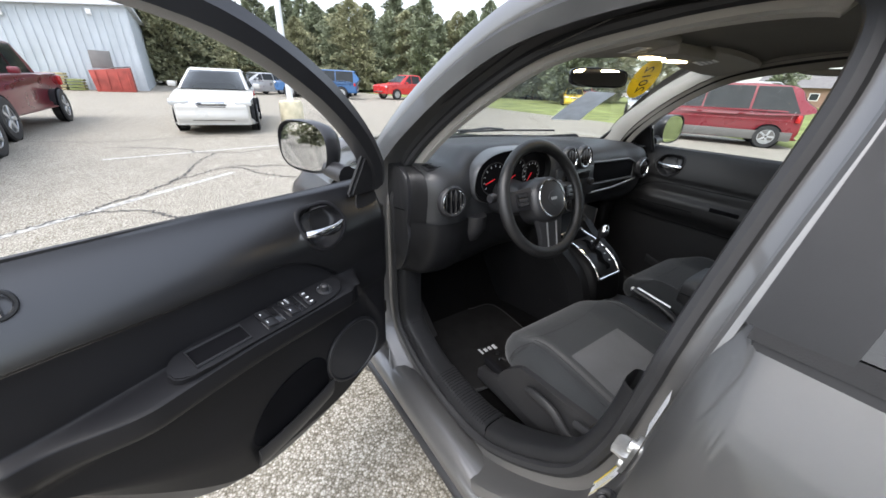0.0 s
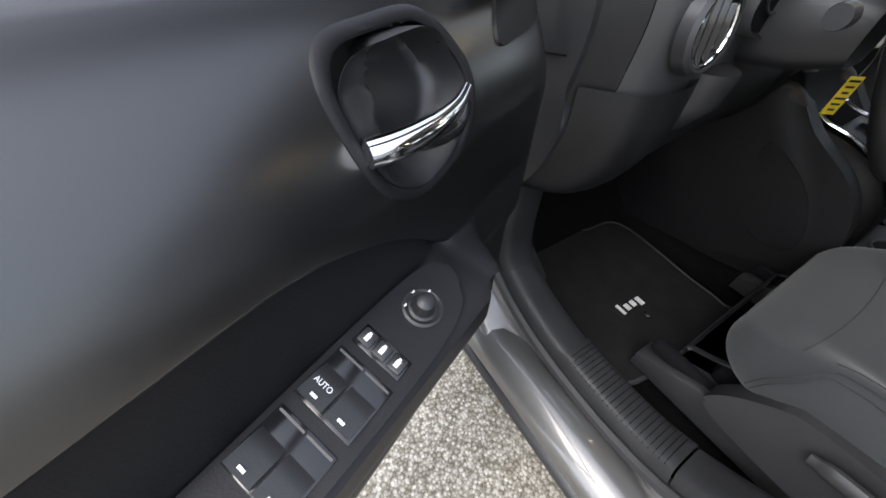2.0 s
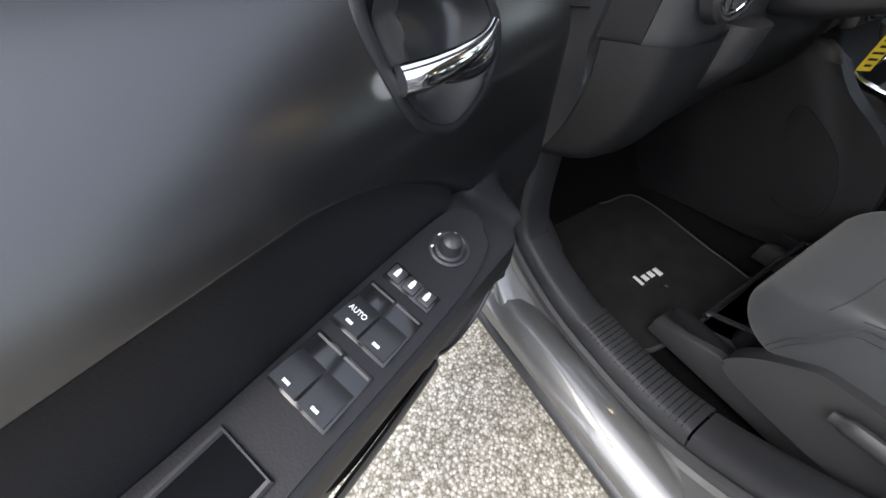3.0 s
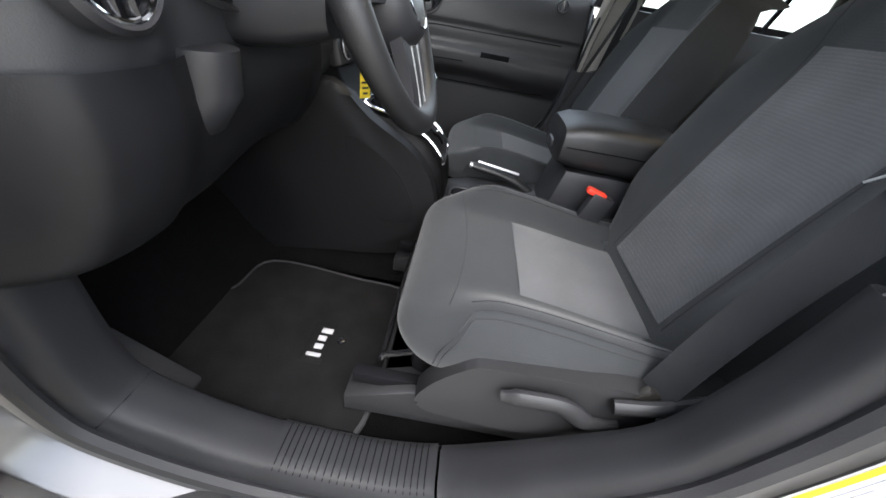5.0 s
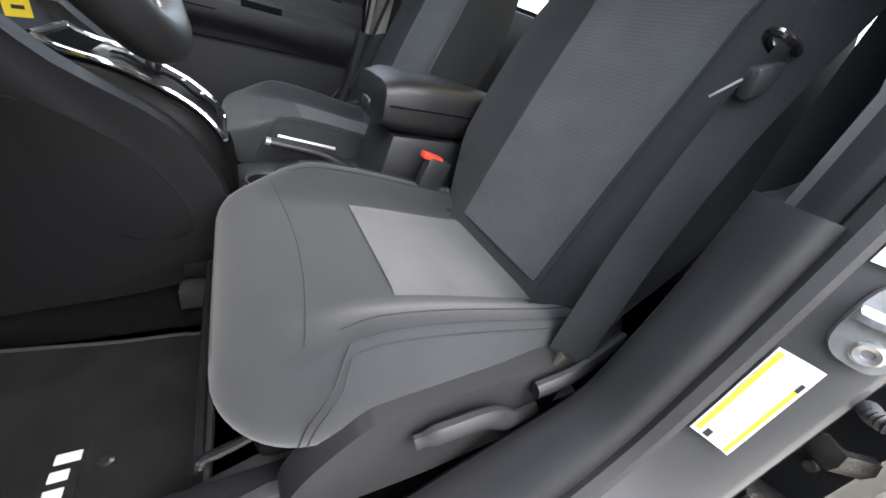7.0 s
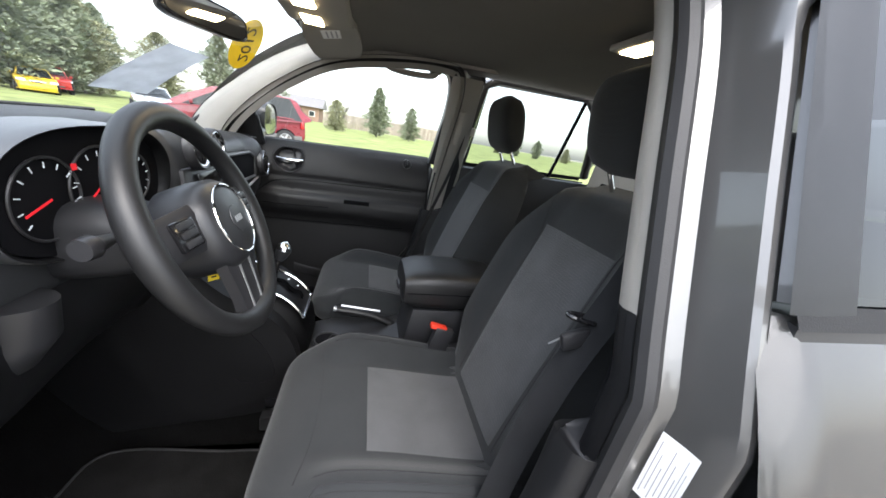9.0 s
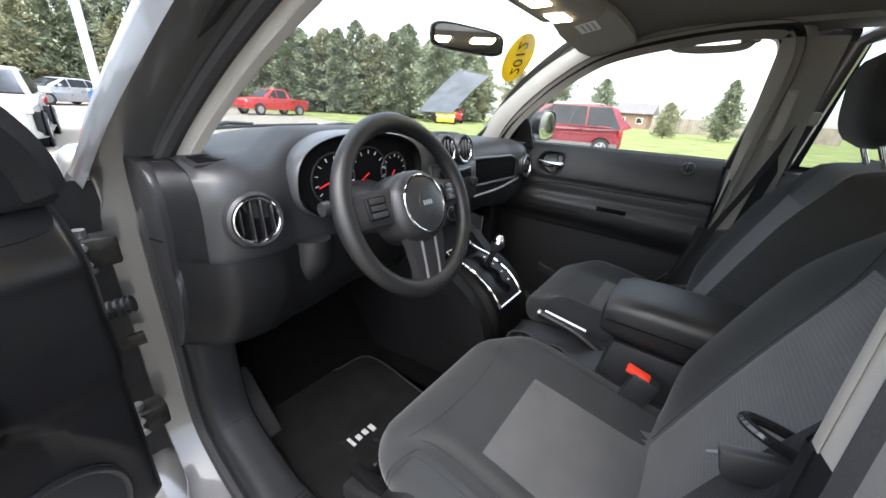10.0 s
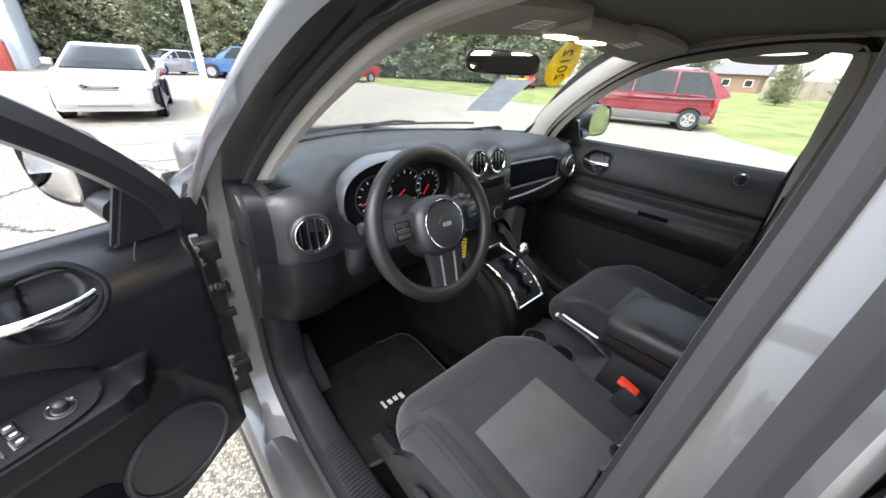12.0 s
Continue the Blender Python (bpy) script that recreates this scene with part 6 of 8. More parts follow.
for x in (-0.4, 0.4):
    bm = bmesh.new()
    box(bm, (x, -1.76, 1.27), (0.24, 0.09, 0.15), 0.035, seg=3)
    part("headrest", bm, FABRIC, bench)

# ---- seat belts ----
def ribbon(bm, path, width, side):
    sv = Vector(side).normalized() * width / 2
    rings(bm, [[Vector(p) - sv, Vector(p) + sv] for p in path], False)
    bmesh.ops.solidify(bm, geom=bm.faces[:], thickness=0.0018)
    return bm


for s in (-1, 1):
    belt = thing("seat_belt", "grey webbing seat belt hanging from the pillar" + (" with a steel tongue" if s < 0 else ""), "seat belt", (s * 0.66, -0.6, 0.6))
    top = Vector((s * 0.628, -0.655, 1.285))
    path = spline([top, (s * 0.622, -0.600, 1.10), (s * 0.612, -0.545, 0.94), (s * 0.618, -0.495, 0.78), (s * 0.632, -0.455, 0.63)], 8)
    bm = bmesh.new()
    ribbon(bm, path, 0.048, (-0.85 * s, 0.5, 0.1))
    part("webbing", bm, WEB, belt)
    bm = bmesh.new()
    ribbon(bm, spline([top + Vector((s * 0.014, 0, 0)), (s * 0.655, -0.615, 1.0), (s * 0.668, -0.59, 0.75), (s * 0.67, -0.58, 0.60)], 6), 0.046, (-0.6 * s, 0.8, 0.1))
    part("webbing", bm, WEB, belt)
    bm = bmesh.new()
    box(bm, top + Vector((s * 0.008, 0, 0.012)), (0.022, 0.075, 0.04), 0.008)
    part("guide_loop", bm, BEIGE if s > 0 else BLACK, belt)
    if s < 0:
        t = Vector((-0.607, -0.556, 0.990))
        bm = bmesh.new()
        box(bm, t, (0.014, 0.062, 0.030), 0.005, turn=Matrix.Rotation(radians(-18), 4, "X"))
        tongue = part("tongue_grip", bm, BLACK, belt)
        bm = bmesh.new()
        ol = [(-0.010, 0), (0.010, 0), (0.009, -0.022), (0.005, -0.028), (-0.005, -0.028), (-0.009, -0.022)]
        prism(bm, [(q[0] * 0.6, q[1]) for q in ol], -0.0012, 0.0012, "y", 0)
        bmesh.ops.transform(bm, matrix=Matrix.Translation(t + Vector((0.010, 0.022, -0.006))) @ Matrix.Rotation(radians(-60), 4, "Z") @ Matrix.Rotation(radians(40), 4, "X"), verts=bm.verts)
        part("tongue_plate", bm, SILVER, tongue, "bright steel tongue")
        bm = bmesh.new()
        ring_of(bm, axes(t + Vector((0.006, -0.004, 0.030)), (0, 1, 0.2), (1, 0, 0)), 0.020, 0.0045, 24, 8, 1.5, 0.6)
        part("tongue_loop", bm, GLOSSY, tongue)
        bm = bmesh.new()
        box(bm, (-0.634, -0.452, 0.615), (0.012, 0.05, 0.045), 0.004, turn=Matrix.Rotation(radians(25), 4, "X"))
        part("lower_anchor", bm, DARKSTEEL, belt)

# ---- overhead ----
mir = thing("rearview_mirror", "black framed rearview mirror on the windshield", "mirror", (-0.05, 0.12, 1.46))
MM = axes((-0.015, 0.165, 1.430), (1, -0.40, 0.0), (0, 0.07, 1))
if MM.col[2][1] > 0:
    MM = MM @ Matrix.Rotation(math.pi, 4, "Y")
bm = bmesh.new()
loops = []
for sc, hgt in ((0.55, -0.035), (0.88, -0.026), (1.0, -0.004), (1.0, 0.004), (0.95, 0.006)):
    loops.append([MM @ Vector((0.122 * sc * math.copysign(abs(math.cos(a)) ** 0.5, math.cos(a)), 0.033 * sc * math.copysign(abs(math.sin(a)) ** 0.5, math.sin(a)), hgt)) for a in (2 * math.pi * k / 32 for k in range(32))])
rings(bm, loops, True, False, True)
part("mirror_shell", bm, GLOSSY, mir)
bm = bmesh.new()
vs = [bm.verts.new(MM @ Vector((0.112 * math.copysign(abs(math.cos(a)) ** 0.5, math.cos(a)), 0.027 * math.copysign(abs(math.sin(a)) ** 0.5, math.sin(a)), 0.0075))) for a in (2 * math.pi * k / 32 for k in range(32))]
bm.faces.new(vs)
part("mirror_glass", bm, MIRROR, mir)
bm = bmesh.new()
tube(bm, [MM @ Vector((0, 0.01, -0.03)), (0.02, 0.20, 1.455), (0.02, 0.205, 1.462)], 0.010, 8)
part("mirror_stem", bm, GLOSSY, mir)


def on_screen(u, v, h):
    p, q, r = screen(u, v), screen(u + 0.01, v), screen(u, v + 0.01)
    n = (q - p).cross(r - p).normalized()
    if n.y > 0:
        n = -n
    return p + n * h, (q - p).normalized(), n


# oval year sticker inside the glass, lettered to be read from outside
c, xd = Vector((0.385, 0.205, 1.440)), Vector((1, -0.30, 0.02))
SM = axes(c, xd, (0.20, -0.55, 0.82))
nn = Vector((-0.2, -1, -0.5))
stk = thing("year_sticker", "yellow oval model year sticker inside the windshield", "sticker", c)
bm = bmesh.new()
vs = [bm.verts.new(SM @ Vector((0.068 * math.cos(a), 0.088 * math.sin(a), 0))) for a in (2 * math.pi * k / 36 for k in range(36))]
bm.faces.new(vs)
bmesh.ops.solidify(bm, geom=bm.faces[:], thickness=0.001)
part("oval", bm, YELLOW, stk)
sgn = 1 if SM.col[2].xyz.dot(nn) > 0 else -1
words("year_number", "2012", 0.062, SM @ Matrix.Translation((0, 0, 0.0022 * sgn)) @ Matrix.Diagonal((-1, 1, 1, 1)) @ Matrix.Rotation(radians(78), 4, "Z"), INK, stk, depth=0.0003)
# buyer's sheet of paper on the glass, its shaded side put into the grey
bm = bmesh.new()
rows = [[on_screen(lerp(lerp(0.74, 0.665, w), lerp(0.85, 0.79, w), k / 3), lerp(0.29, 0.645, w), 0.004)[0] for k in range(4)] for w in (0, 0.25, 0.5, 0.75, 1)]
rings(bm, rows, False)
bmesh.ops.solidify(bm, geom=bm.faces[:], thickness=0.0006)
solid("window_sheet", bm, SHEETBACK, "white printed paper sheet taped inside the windshield", "paper sheet")
# sun visors with warning labels
for s in (-1, 1):
    vz = thing("sun_visor", "grey cloth sun visor folded up with a white label", "sun visor", (s * 0.32, -0.08, 1.5), group="sun visors")
    bm = bmesh.new()
    m = Matrix.Translation((s * 0.325, -0.075, 1.497)) @ Matrix.Rotation(radians(-12), 4, "X") @ Matrix.Rotation(radians(4 * s), 4, "Y")
    ol = spline([(-0.19, -0.07), (0.17, -0.085), (0.20, 0.0), (0.19, 0.075), (-0.17, 0.075), (-0.20, 0.0)], 4, True)
    prism(bm, [(q[0], q[1]) for q in ol], -0.009, 0.009, "z", 0.007)
    bmesh.ops.transform(bm, matrix=m, verts=bm.verts)
    part("visor_pad", bm, LINER, vz)
    bm = bmesh.new()
    box(bm, (-0.07 * s - (0.02 if s > 0 else -0.02), 0.0, -0.0098), (0.075, 0.055, 0.001), 0)
    bmesh.ops.transform(bm, matrix=m, verts=bm.verts)
    lb = part("warning_label", bm, WHITE, vz)
    for k in range(3):
        bm = bmesh.new()
        box(bm, (-0.07 * s - (0.02 if s > 0 else -0.02), -0.016 + 0.014 * k, -0.0106), (0.06, 0.005, 0.0005), 0)
        bmesh.ops.transform(bm, matrix=m, verts=bm.verts)
        part("print_bar", bm, GREYINK, lb)
ml = thing("map_lamp", "lit overhead map lamp in a grey housing", "lamp", (-0.03, -0.03, 1.5))
bm = bmesh.new()
box(bm, (0.0, -0.06, 1.505), (0.26, 0.17, 0.035), 0.014)
part("housing", bm, LINER, ml)
for x in (-0.075, 0.075):
    bm = bmesh.new()
    box(bm, (x, -0.045, 1.487), (0.075, 0.05, 0.008), 0.003)
    part("lens", bm, LAMP, ml, "glowing warm lens")
dl = thing("dome_lamp", "lit ceiling dome lamp above the rear seat", "lamp", (-0.1, -0.9, 1.56))
bm = bmesh.new()
box(bm, (-0.10, -0.90, 1.562), (0.17, 0.10, 0.02), 0.008)
part("housing", bm, BEIGE, dl)
bm = bmesh.new()
box(bm, (-0.10, -0.90, 1.550), (0.12, 0.06, 0.008), 0.003)
part("lens", bm, LAMP, dl, "glowing warm lens")
for s in (-1, 1):
    for y in (-0.36,) if s > 0 else ():
        gh = thing("grab_handle", "grey plastic grab handle on the roof rail", "grab handle", (s * 0.56, y, 1.5))
        bm = bmesh.new()
        tube(bm, spline([(s * 0.575, y + 0.11, 1.508), (s * 0.556, y + 0.085, 1.485), (s * 0.552, y, 1.478), (s * 0.556, y - 0.085, 1.485), (s * 0.575, y - 0.11, 1.508)], 5), 0.009, 8, flat=1.3)
        part("grip", bm, LINER, gh)
        for d in (-0.10, 0.10):
            bm = bmesh.new()
            box(bm, (s * 0.572, y + d, 1.507), (0.03, 0.05, 0.02), 0.006)
            part("mount", bm, LINER, gh)

# cowl and wipers at the foot of the windshield
bm = bmesh.new()
sheet(bm, 24, 4, lambda u, v: Vector((lerp(-0.74, 0.74, u), 0.985 - 0.42 * (2 * u - 1) ** 2 + 0.09 * v, 1.105 - 0.01 * v)))
bmesh.ops.solidify(bm, geom=bm.faces[:], thickness=0.01)
part("cowl", bm, RUBBER, car, "black plastic cowl")
for x0, x1 in ((-0.58, 0.02), (-0.02, 0.52)):
    wp = thing("windshield_wiper", "black windshield wiper parked at the foot of the glass", "wiper", (x0, 0.9, 1.1), group="wipers")
    bm = bmesh.new()
    q = [screen((x / 0.73 + 1) / 2, 0.035 + 0.03 * k / 6) + Vector((0, 0.018, 0.016)) for k, x in enumerate(lerp(x0, x1, j / 6) for j in range(7))]
    tube(bm, q, 0.006, 6)
    part("blade", bm, RUBBER, wp)
    bm = bmesh.new()
    tube(bm, [q[0] + Vector((0.02, 0.05, -0.01)), q[2] + Vector((0, 0.02, 0.012)), q[3] + Vector((0, 0, 0.008))], [0.010, 0.007, 0.005], 8)
    part("arm", bm, SATIN, wp)

# ---- ground ----
def asphalt():
    m = mat("weathered_asphalt", (0.32, 0.305, 0.285), 0.9, spec=0.2)
    nt = m.node_tree
    b = nt.nodes["Principled BSDF"]
    tc = nt.nodes.new("ShaderNodeTexCoord")

    def noise_tex(scale, detail=5):
        n = nt.nodes.new("ShaderNodeTexNoise")
        n.inputs["Scale"].default_value = scale
        n.inputs["Detail"].default_value = detail
        nt.links.new(tc.outputs["Object"], n.inputs["Vector"])
        return n
    big, mid, fine = noise_tex(0.5), noise_tex(4.0), noise_tex(160.0, 2)
    vor = nt.nodes.new("ShaderNodeTexVoronoi")
    vor.inputs["Scale"].default_value = 105
    nt.links.new(tc.outputs["Object"], vor.inputs["Vector"])
    r0 = nt.nodes.new("ShaderNodeValToRGB")
    r0.color_ramp.elements[0].color, r0.color_ramp.elements[1].color = (0.25, 0.235, 0.20, 1), (0.56, 0.54, 0.495, 1)
    r0.color_ramp.elements[0].position, r0.color_ramp.elements[1].position = 0.10, 0.95
    tone = nt.nodes.new("ShaderNodeSeparateColor")
    nt.links.new(vor.outputs["Color"], tone.inputs[0])
    nt.links.new(tone.outputs[0], r0.inputs[0])
    gap = nt.nodes.new("ShaderNodeValToRGB")
    gap.color_ramp.elements[0].color, gap.color_ramp.elements[1].color = (1, 1, 1, 1), (0.52, 0.50, 0.46, 1)
    gap.color_ramp.elements[0].position, gap.color_ramp.elements[1].position = 0.38, 0.66
    nt.links.new(vor.outputs["Distance"], gap.inputs[0])
    stones = nt.nodes.new("ShaderNodeMixRGB")
    stones.blend_type = "MULTIPLY"
    stones.inputs[0].default_value = 1.0
    nt.links.new(r0.outputs[0], stones.inputs[1])
    nt.links.new(gap.outputs[0], stones.inputs[2])
    r0b = nt.nodes.new("ShaderNodeMixRGB")
    r0b.blend_type = "MULTIPLY"
    r0b.inputs[0].default_value = 0.5
    rr = nt.nodes.new("ShaderNodeValToRGB")
    rr.color_ramp.elements[0].color, rr.color_ramp.elements[1].color = (0.55, 0.52, 0.48, 1), (1.15, 1.12, 1.08, 1)
    nt.links.new(mid.outputs["Fac"], rr.inputs[0])
    nt.links.new(stones.outputs[0], r0b.inputs[1])
    nt.links.new(rr.outputs[0], r0b.inputs[2])
    mx = nt.nodes.new("ShaderNodeMixRGB")
    mx.blend_type = "MULTIPLY"
    mx.inputs[0].default_value = 0.45
    rb = nt.nodes.new("ShaderNodeValToRGB")
    rb.color_ramp.elements[0].color, rb.color_ramp.elements[1].color = (0.6, 0.6, 0.6, 1), (1.2, 1.2, 1.18, 1)
    nt.links.new(big.outputs["Fac"], rb.inputs[0])
    nt.links.new(r0b.outputs[0], mx.inputs[1])
    nt.links.new(rb.outputs[0], mx.inputs[2])
    # fine sand between the stones
    fx = nt.nodes.new("ShaderNodeMixRGB")
    fx.blend_type = "MULTIPLY"
    fx.inputs[0].default_value = 0.6
    rf = nt.nodes.new("ShaderNodeValToRGB")
    rf.color_ramp.elements[0].color, rf.color_ramp.elements[1].color = (0.45, 0.44, 0.42, 1), (1.3, 1.3, 1.28, 1)
    rf.color_ramp.elements[0].position, rf.color_ramp.elements[1].position = 0.3, 0.7
    nt.links.new(fine.outputs["Fac"], rf.inputs[0])
    nt.links.new(mx.outputs[0], fx.inputs[1])
    nt.links.new(rf.outputs[0], fx.inputs[2])
    nt.links.new(fx.outputs[0], b.inputs["Base Color"])
    bump = nt.nodes.new("ShaderNodeBump")
    bump.inputs["Strength"].default_value = 0.6
    bump.inputs["Distance"].default_value = 0.003
    bump.invert = True
    nt.links.new(vor.outputs["Distance"], bump.inputs["Height"])
    nt.links.new(bump.outputs[0], b.inputs["Normal"])
    return m


ASPHALT = asphalt()
GRASS = mat("spring_lawn", (0.185, 0.212, 0.082), 0.95, grain=1.0, grain_size=0.05, vary=0.35, vary_size=1.5, spec=0.1)
LINE = mat("worn_white_line", (0.33, 0.325, 0.30), 0.85, grain=0.6, grain_size=0.01, vary=0.5, vary_size=0.06)
CRACK = mat("crack_filler", (0.07, 0.066, 0.06), 0.9, vary=0.3, vary_size=0.1)
bm = bmesh.new()
sheet(bm, 60, 60, lambda u, v: Vector((600 * (2 * u - 1) ** 3, 600 * (2 * v - 1) ** 3, 0)))
solid("ground", bm, ASPHALT, "weathered grey asphalt car park with cracks", "ground", kind="structure")
# lawn to the right of and behind the car park
bm = bmesh.new()
edge = spline([(15.6, 60), (15.4, 12), (14.9, 3.5), (12.0, 0.9), (10.2, -2.0), (9.4, -12), (9.0, -60)], 6)
rings(bm, [[Vector((q[0], q[1], 0.004)), Vector((q[0] + 0.3, q[1], 0.05)), Vector((q[0] + 120, q[1] - 20, 0.45)), Vector((q[0] + 400, q[1] - 60, 0.6))] for q in edge], False)
solid("lawn", bm, GRASS, "green spring lawn beyond the car park", "lawn", kind="structure")


def stroke(bm, pts, w, z, jitter=0.0):
    p = spline(pts, 8)
    loops = []
    for i, q in enumerate(p):
        t = p[min(i + 1, len(p) - 1)] - p[max(i - 1, 0)]
        t.normalize()
        off = random.uniform(-jitter, jitter)
        ww = w * random.uniform(0.55, 1.3) if jitter else w
        loops.append([Vector((q[0] - t[1] * (ww / 2 + off), q[1] + t[0] * (ww / 2 + off), z)), Vector((q[0] + t[1] * (ww / 2 - off), q[1] - t[0] * (ww / 2 - off), z))])
    return rings(bm, loops, False)


for k, (a, b) in enumerate((((-5.2, 1.7), (-0.9, 5.5)), ((-2.6, 7.2), (1.2, 7.9)), ((-4.1, 4.4), (-4.25, 8.4)), ((7.3, 3.0), (7.3, 7.8)), ((10.0, 3.0), (10.0, 7.8)))):
    bm = bmesh.new()
    stroke(bm, [(*a,), ((a[0] + b[0]) / 2, (a[1] + b[1]) / 2), (*b,)], 0.10, 0.004)
    solid("parking_line", bm, LINE, "worn white parking line on the asphalt", "parking line", "parking lines", "structure")
for pts in ([(-0.70, -0.6), (-0.72, -0.1), (-0.68, 0.15), (-0.76, 0.5), (-0.70, 1.4)], [(-2.6, 8.4), (-1.6, 7.9), (-1.0, 7.2), (0.2, 7.4), (1.2, 8.4)], [(-1.7, 5.2), (-0.9, 5.9), (0.0, 5.7), (0.6, 6.6)], [(-2.4, 4.2), (-1.7, 5.2), (-1.4, 6.2), (-1.0, 7.2)],
            [(-0.9, 5.9), (-0.3, 4.9), (0.4, 4.4)], [(-4, 9.6), (-2.6, 9.2), (-1.2, 9.4), (0.4, 9.0)], [(2.6, 6.0), (3.0, 8.0), (2.6, 10.5), (3.2, 16)], [(-3.4, 3.2), (-2.4, 4.2), (-1.5, 3.6)], [(4, 12), (6, 14), (9, 13.5), (14, 17)], [(-6, 16), (0, 18), (6, 17.5)]):
    bm = bmesh.new()
    q = [(p[0] + random.uniform(-0.05, 0.05), p[1] + random.uniform(-0.05, 0.05)) for p in spline(pts, 5)]
    stroke(bm, q, 0.010 if pts[0][0] == -0.70 else 0.035, 0.005, 0.012 if pts[0][0] == -0.70 else 0.03)
    solid("asphalt_crack", bm, CRACK, "dark crack in the asphalt", "crack", "asphalt cracks", "structure")

# ---- parked vehicles ----
def paint(name, c, metal=0.0):
    return mat(name, c, 0.28, metal=metal, vary=0.05, vary_size=0.4, coat=0.35)


CARGLASS = mat("dark_vehicle_glass", (0.035, 0.041, 0.043), 0.06, vary=0.1, vary_size=0.5, spec=0.5, coat=0.0)
HEADLAMP = mat("clear_headlamp", (0.6, 0.62, 0.63), 0.12, metal=0.4, vary=0.1, vary_size=0.05)
TAIL = mat("red_tail_lamp", (0.45, 0.02, 0.02), 0.2, vary=0.1, vary_size=0.05)
PLASTIC = mat("grey_cladding", (0.10, 0.095, 0.09), 0.6, grain=0.3, grain_size=0.003, vary=0.1, vary_size=0.3)


def vehicle(name, label, category, m, material, L, W, H, side, house, wheels, bed=None, clad=False, wheel_r=0.33, grille=True, rack=False):
    """side: lower body outline (y, z); house: glasshouse outline (y, z); front towards -y."""
    v = thing(name, label, category)
    hw = W / 2
    bm = bmesh.new()
    ol = spline(side, 4, True)
    cz = sum(q[1] for q in ol) / len(ol)
    cy = sum(q[0] for q in ol) / len(ol)
    loops = []
    for f, tuck in ((-1, 0.93), (-0.97, 0.975), (-0.9, 1.0), (0, 1.0), (0.9, 1.0), (0.97, 0.975), (1, 0.93)):
        loops.append([Vector((hw * f * (1 - 0.17 * ss(0.72, 1.02, abs(q[0]) / (L / 2)) ** 1.5 - 0.03 * ss(0.6, 1.0, q[1] / cz / 1.4)), cy + (q[0] - cy) * (1 - (1 - tuck) * 0.4), cz + (q[1] - cz) * tuck)) for q in ol])
    rings(bm, loops, True, False, True)
    part("body", bm, material, v, "", 45)
    if house:
        bm = bmesh.new()
        hl = spline(house, 4, True)
        z0, z1 = min(q[1] for q in hl), max(q[1] for q in hl)
        loops = []
        for f in (-1, -0.94, 0, 0.94, 1):
            loops.append([Vector((f * (hw * 0.92 - 0.21 * (q[1] - z0) / (z1 - z0)) * (1 if abs(f) < 1 else 1), q[0] * (1 if abs(f) < 0.95 else 0.985), q[1] - (0.02 if abs(f) == 1 else 0))) for q in hl])
        rings(bm, loops, True, False, True)
        part("cabin", bm, material, v, "", 45)
        # side windows and screens sit 6 mm proud of the cabin
        zt = z1 - 0.07
        zb = z0 + 0.09
        def edge_y(zz, front):
            ys = []
            for i in range(len(hl)):
                a, b = hl[i], hl[(i + 1) % len(hl)]
                if (a[1] - zz) * (b[1] - zz) <= 0 and abs(a[1] - b[1]) > 1e-6:
                    t = (zz - a[1]) / (b[1] - a[1])
                    ys.append(a[0] + (b[0] - a[0]) * t)
            return min(ys) if front else max(ys)
        fb, ft, rb, rt = edge_y(zb, True) + 0.14, edge_y(zt, True) + 0.10, edge_y(zb, False) - 0.12, edge_y(zt, False) - 0.10
        nwin = 3 if (rb - fb) > 2.3 else 2 if (rb - fb) > 1.3 else 1
        for s in (-1, 1):
            for k in range(nwin):
                a, b = k / nwin, (k + 1) / nwin
                g = 0.03
                ya, yb = lerp(fb, rb, a), lerp(fb, rb, b)
                quad = [(ya + g, zb), (yb - g, zb), ((rt if k == nwin - 1 else min(yb, rt)) - g, zt), ((ft if k == 0 else max(ya, ft)) + g, zt)]
                bm = bmesh.new()
                vs = [bm.verts.new((s * (hw * 0.92 - 0.21 * (z - z0) / (z1 - z0) + 0.008), y, z)) for y, z in quad]
                bm.faces.new(vs)
                bmesh.ops.solidify(bm, geom=bm.faces[:], thickness=0.006)
                part("side_window", bm, CARGLASS, v)
        for front in (True, False):
            d = -0.016 if front else 0.016
            bm = bmesh.new()
            rows = []
            for k in range(9):
                zz = lerp(zb - 0.03, zt, k / 8)
                w = hw * 0.92 - 0.21 * (zz - z0) / (z1 - z0) - 0.075
                rows.append([Vector((f * w, edge_y(zz, front) + d, zz + 0.006)) for f in (-1, -0.5, 0, 0.5, 1)])
            rings(bm, rows, False)
            bmesh.ops.solidify(bm, geom=bm.faces[:], thickness=0.006)
            part("windshield" if front else "rear_window", bm, CARGLASS, v)
    # lamps, grille, bumpers
    zs = [q[1] for q in ol]
    for s in (-1, 1):
        bm = bmesh.new()
        box(bm, (s * hw * 0.72, -L / 2 + 0.09, lerp(min(zs), max(zs), 0.66)), (hw * 0.42, 0.14, 0.15), 0.05)
        part("headlight", bm, HEADLAMP, v)
        bm = bmesh.new()
        box(bm, (s * hw * 0.80, L / 2 - 0.13, lerp(min(zs), max(zs), 0.75)), (hw * 0.20, 0.12, 0.24), 0.04)
        part("tail_light", bm, TAIL, v)
        bm = bmesh.new()
        box(bm, (s * (hw + 0.07), (min(q[0] for q in house) + 0.42) if house else 0, max(zs) + 0.06), (0.18, 0.10, 0.13), 0.03)
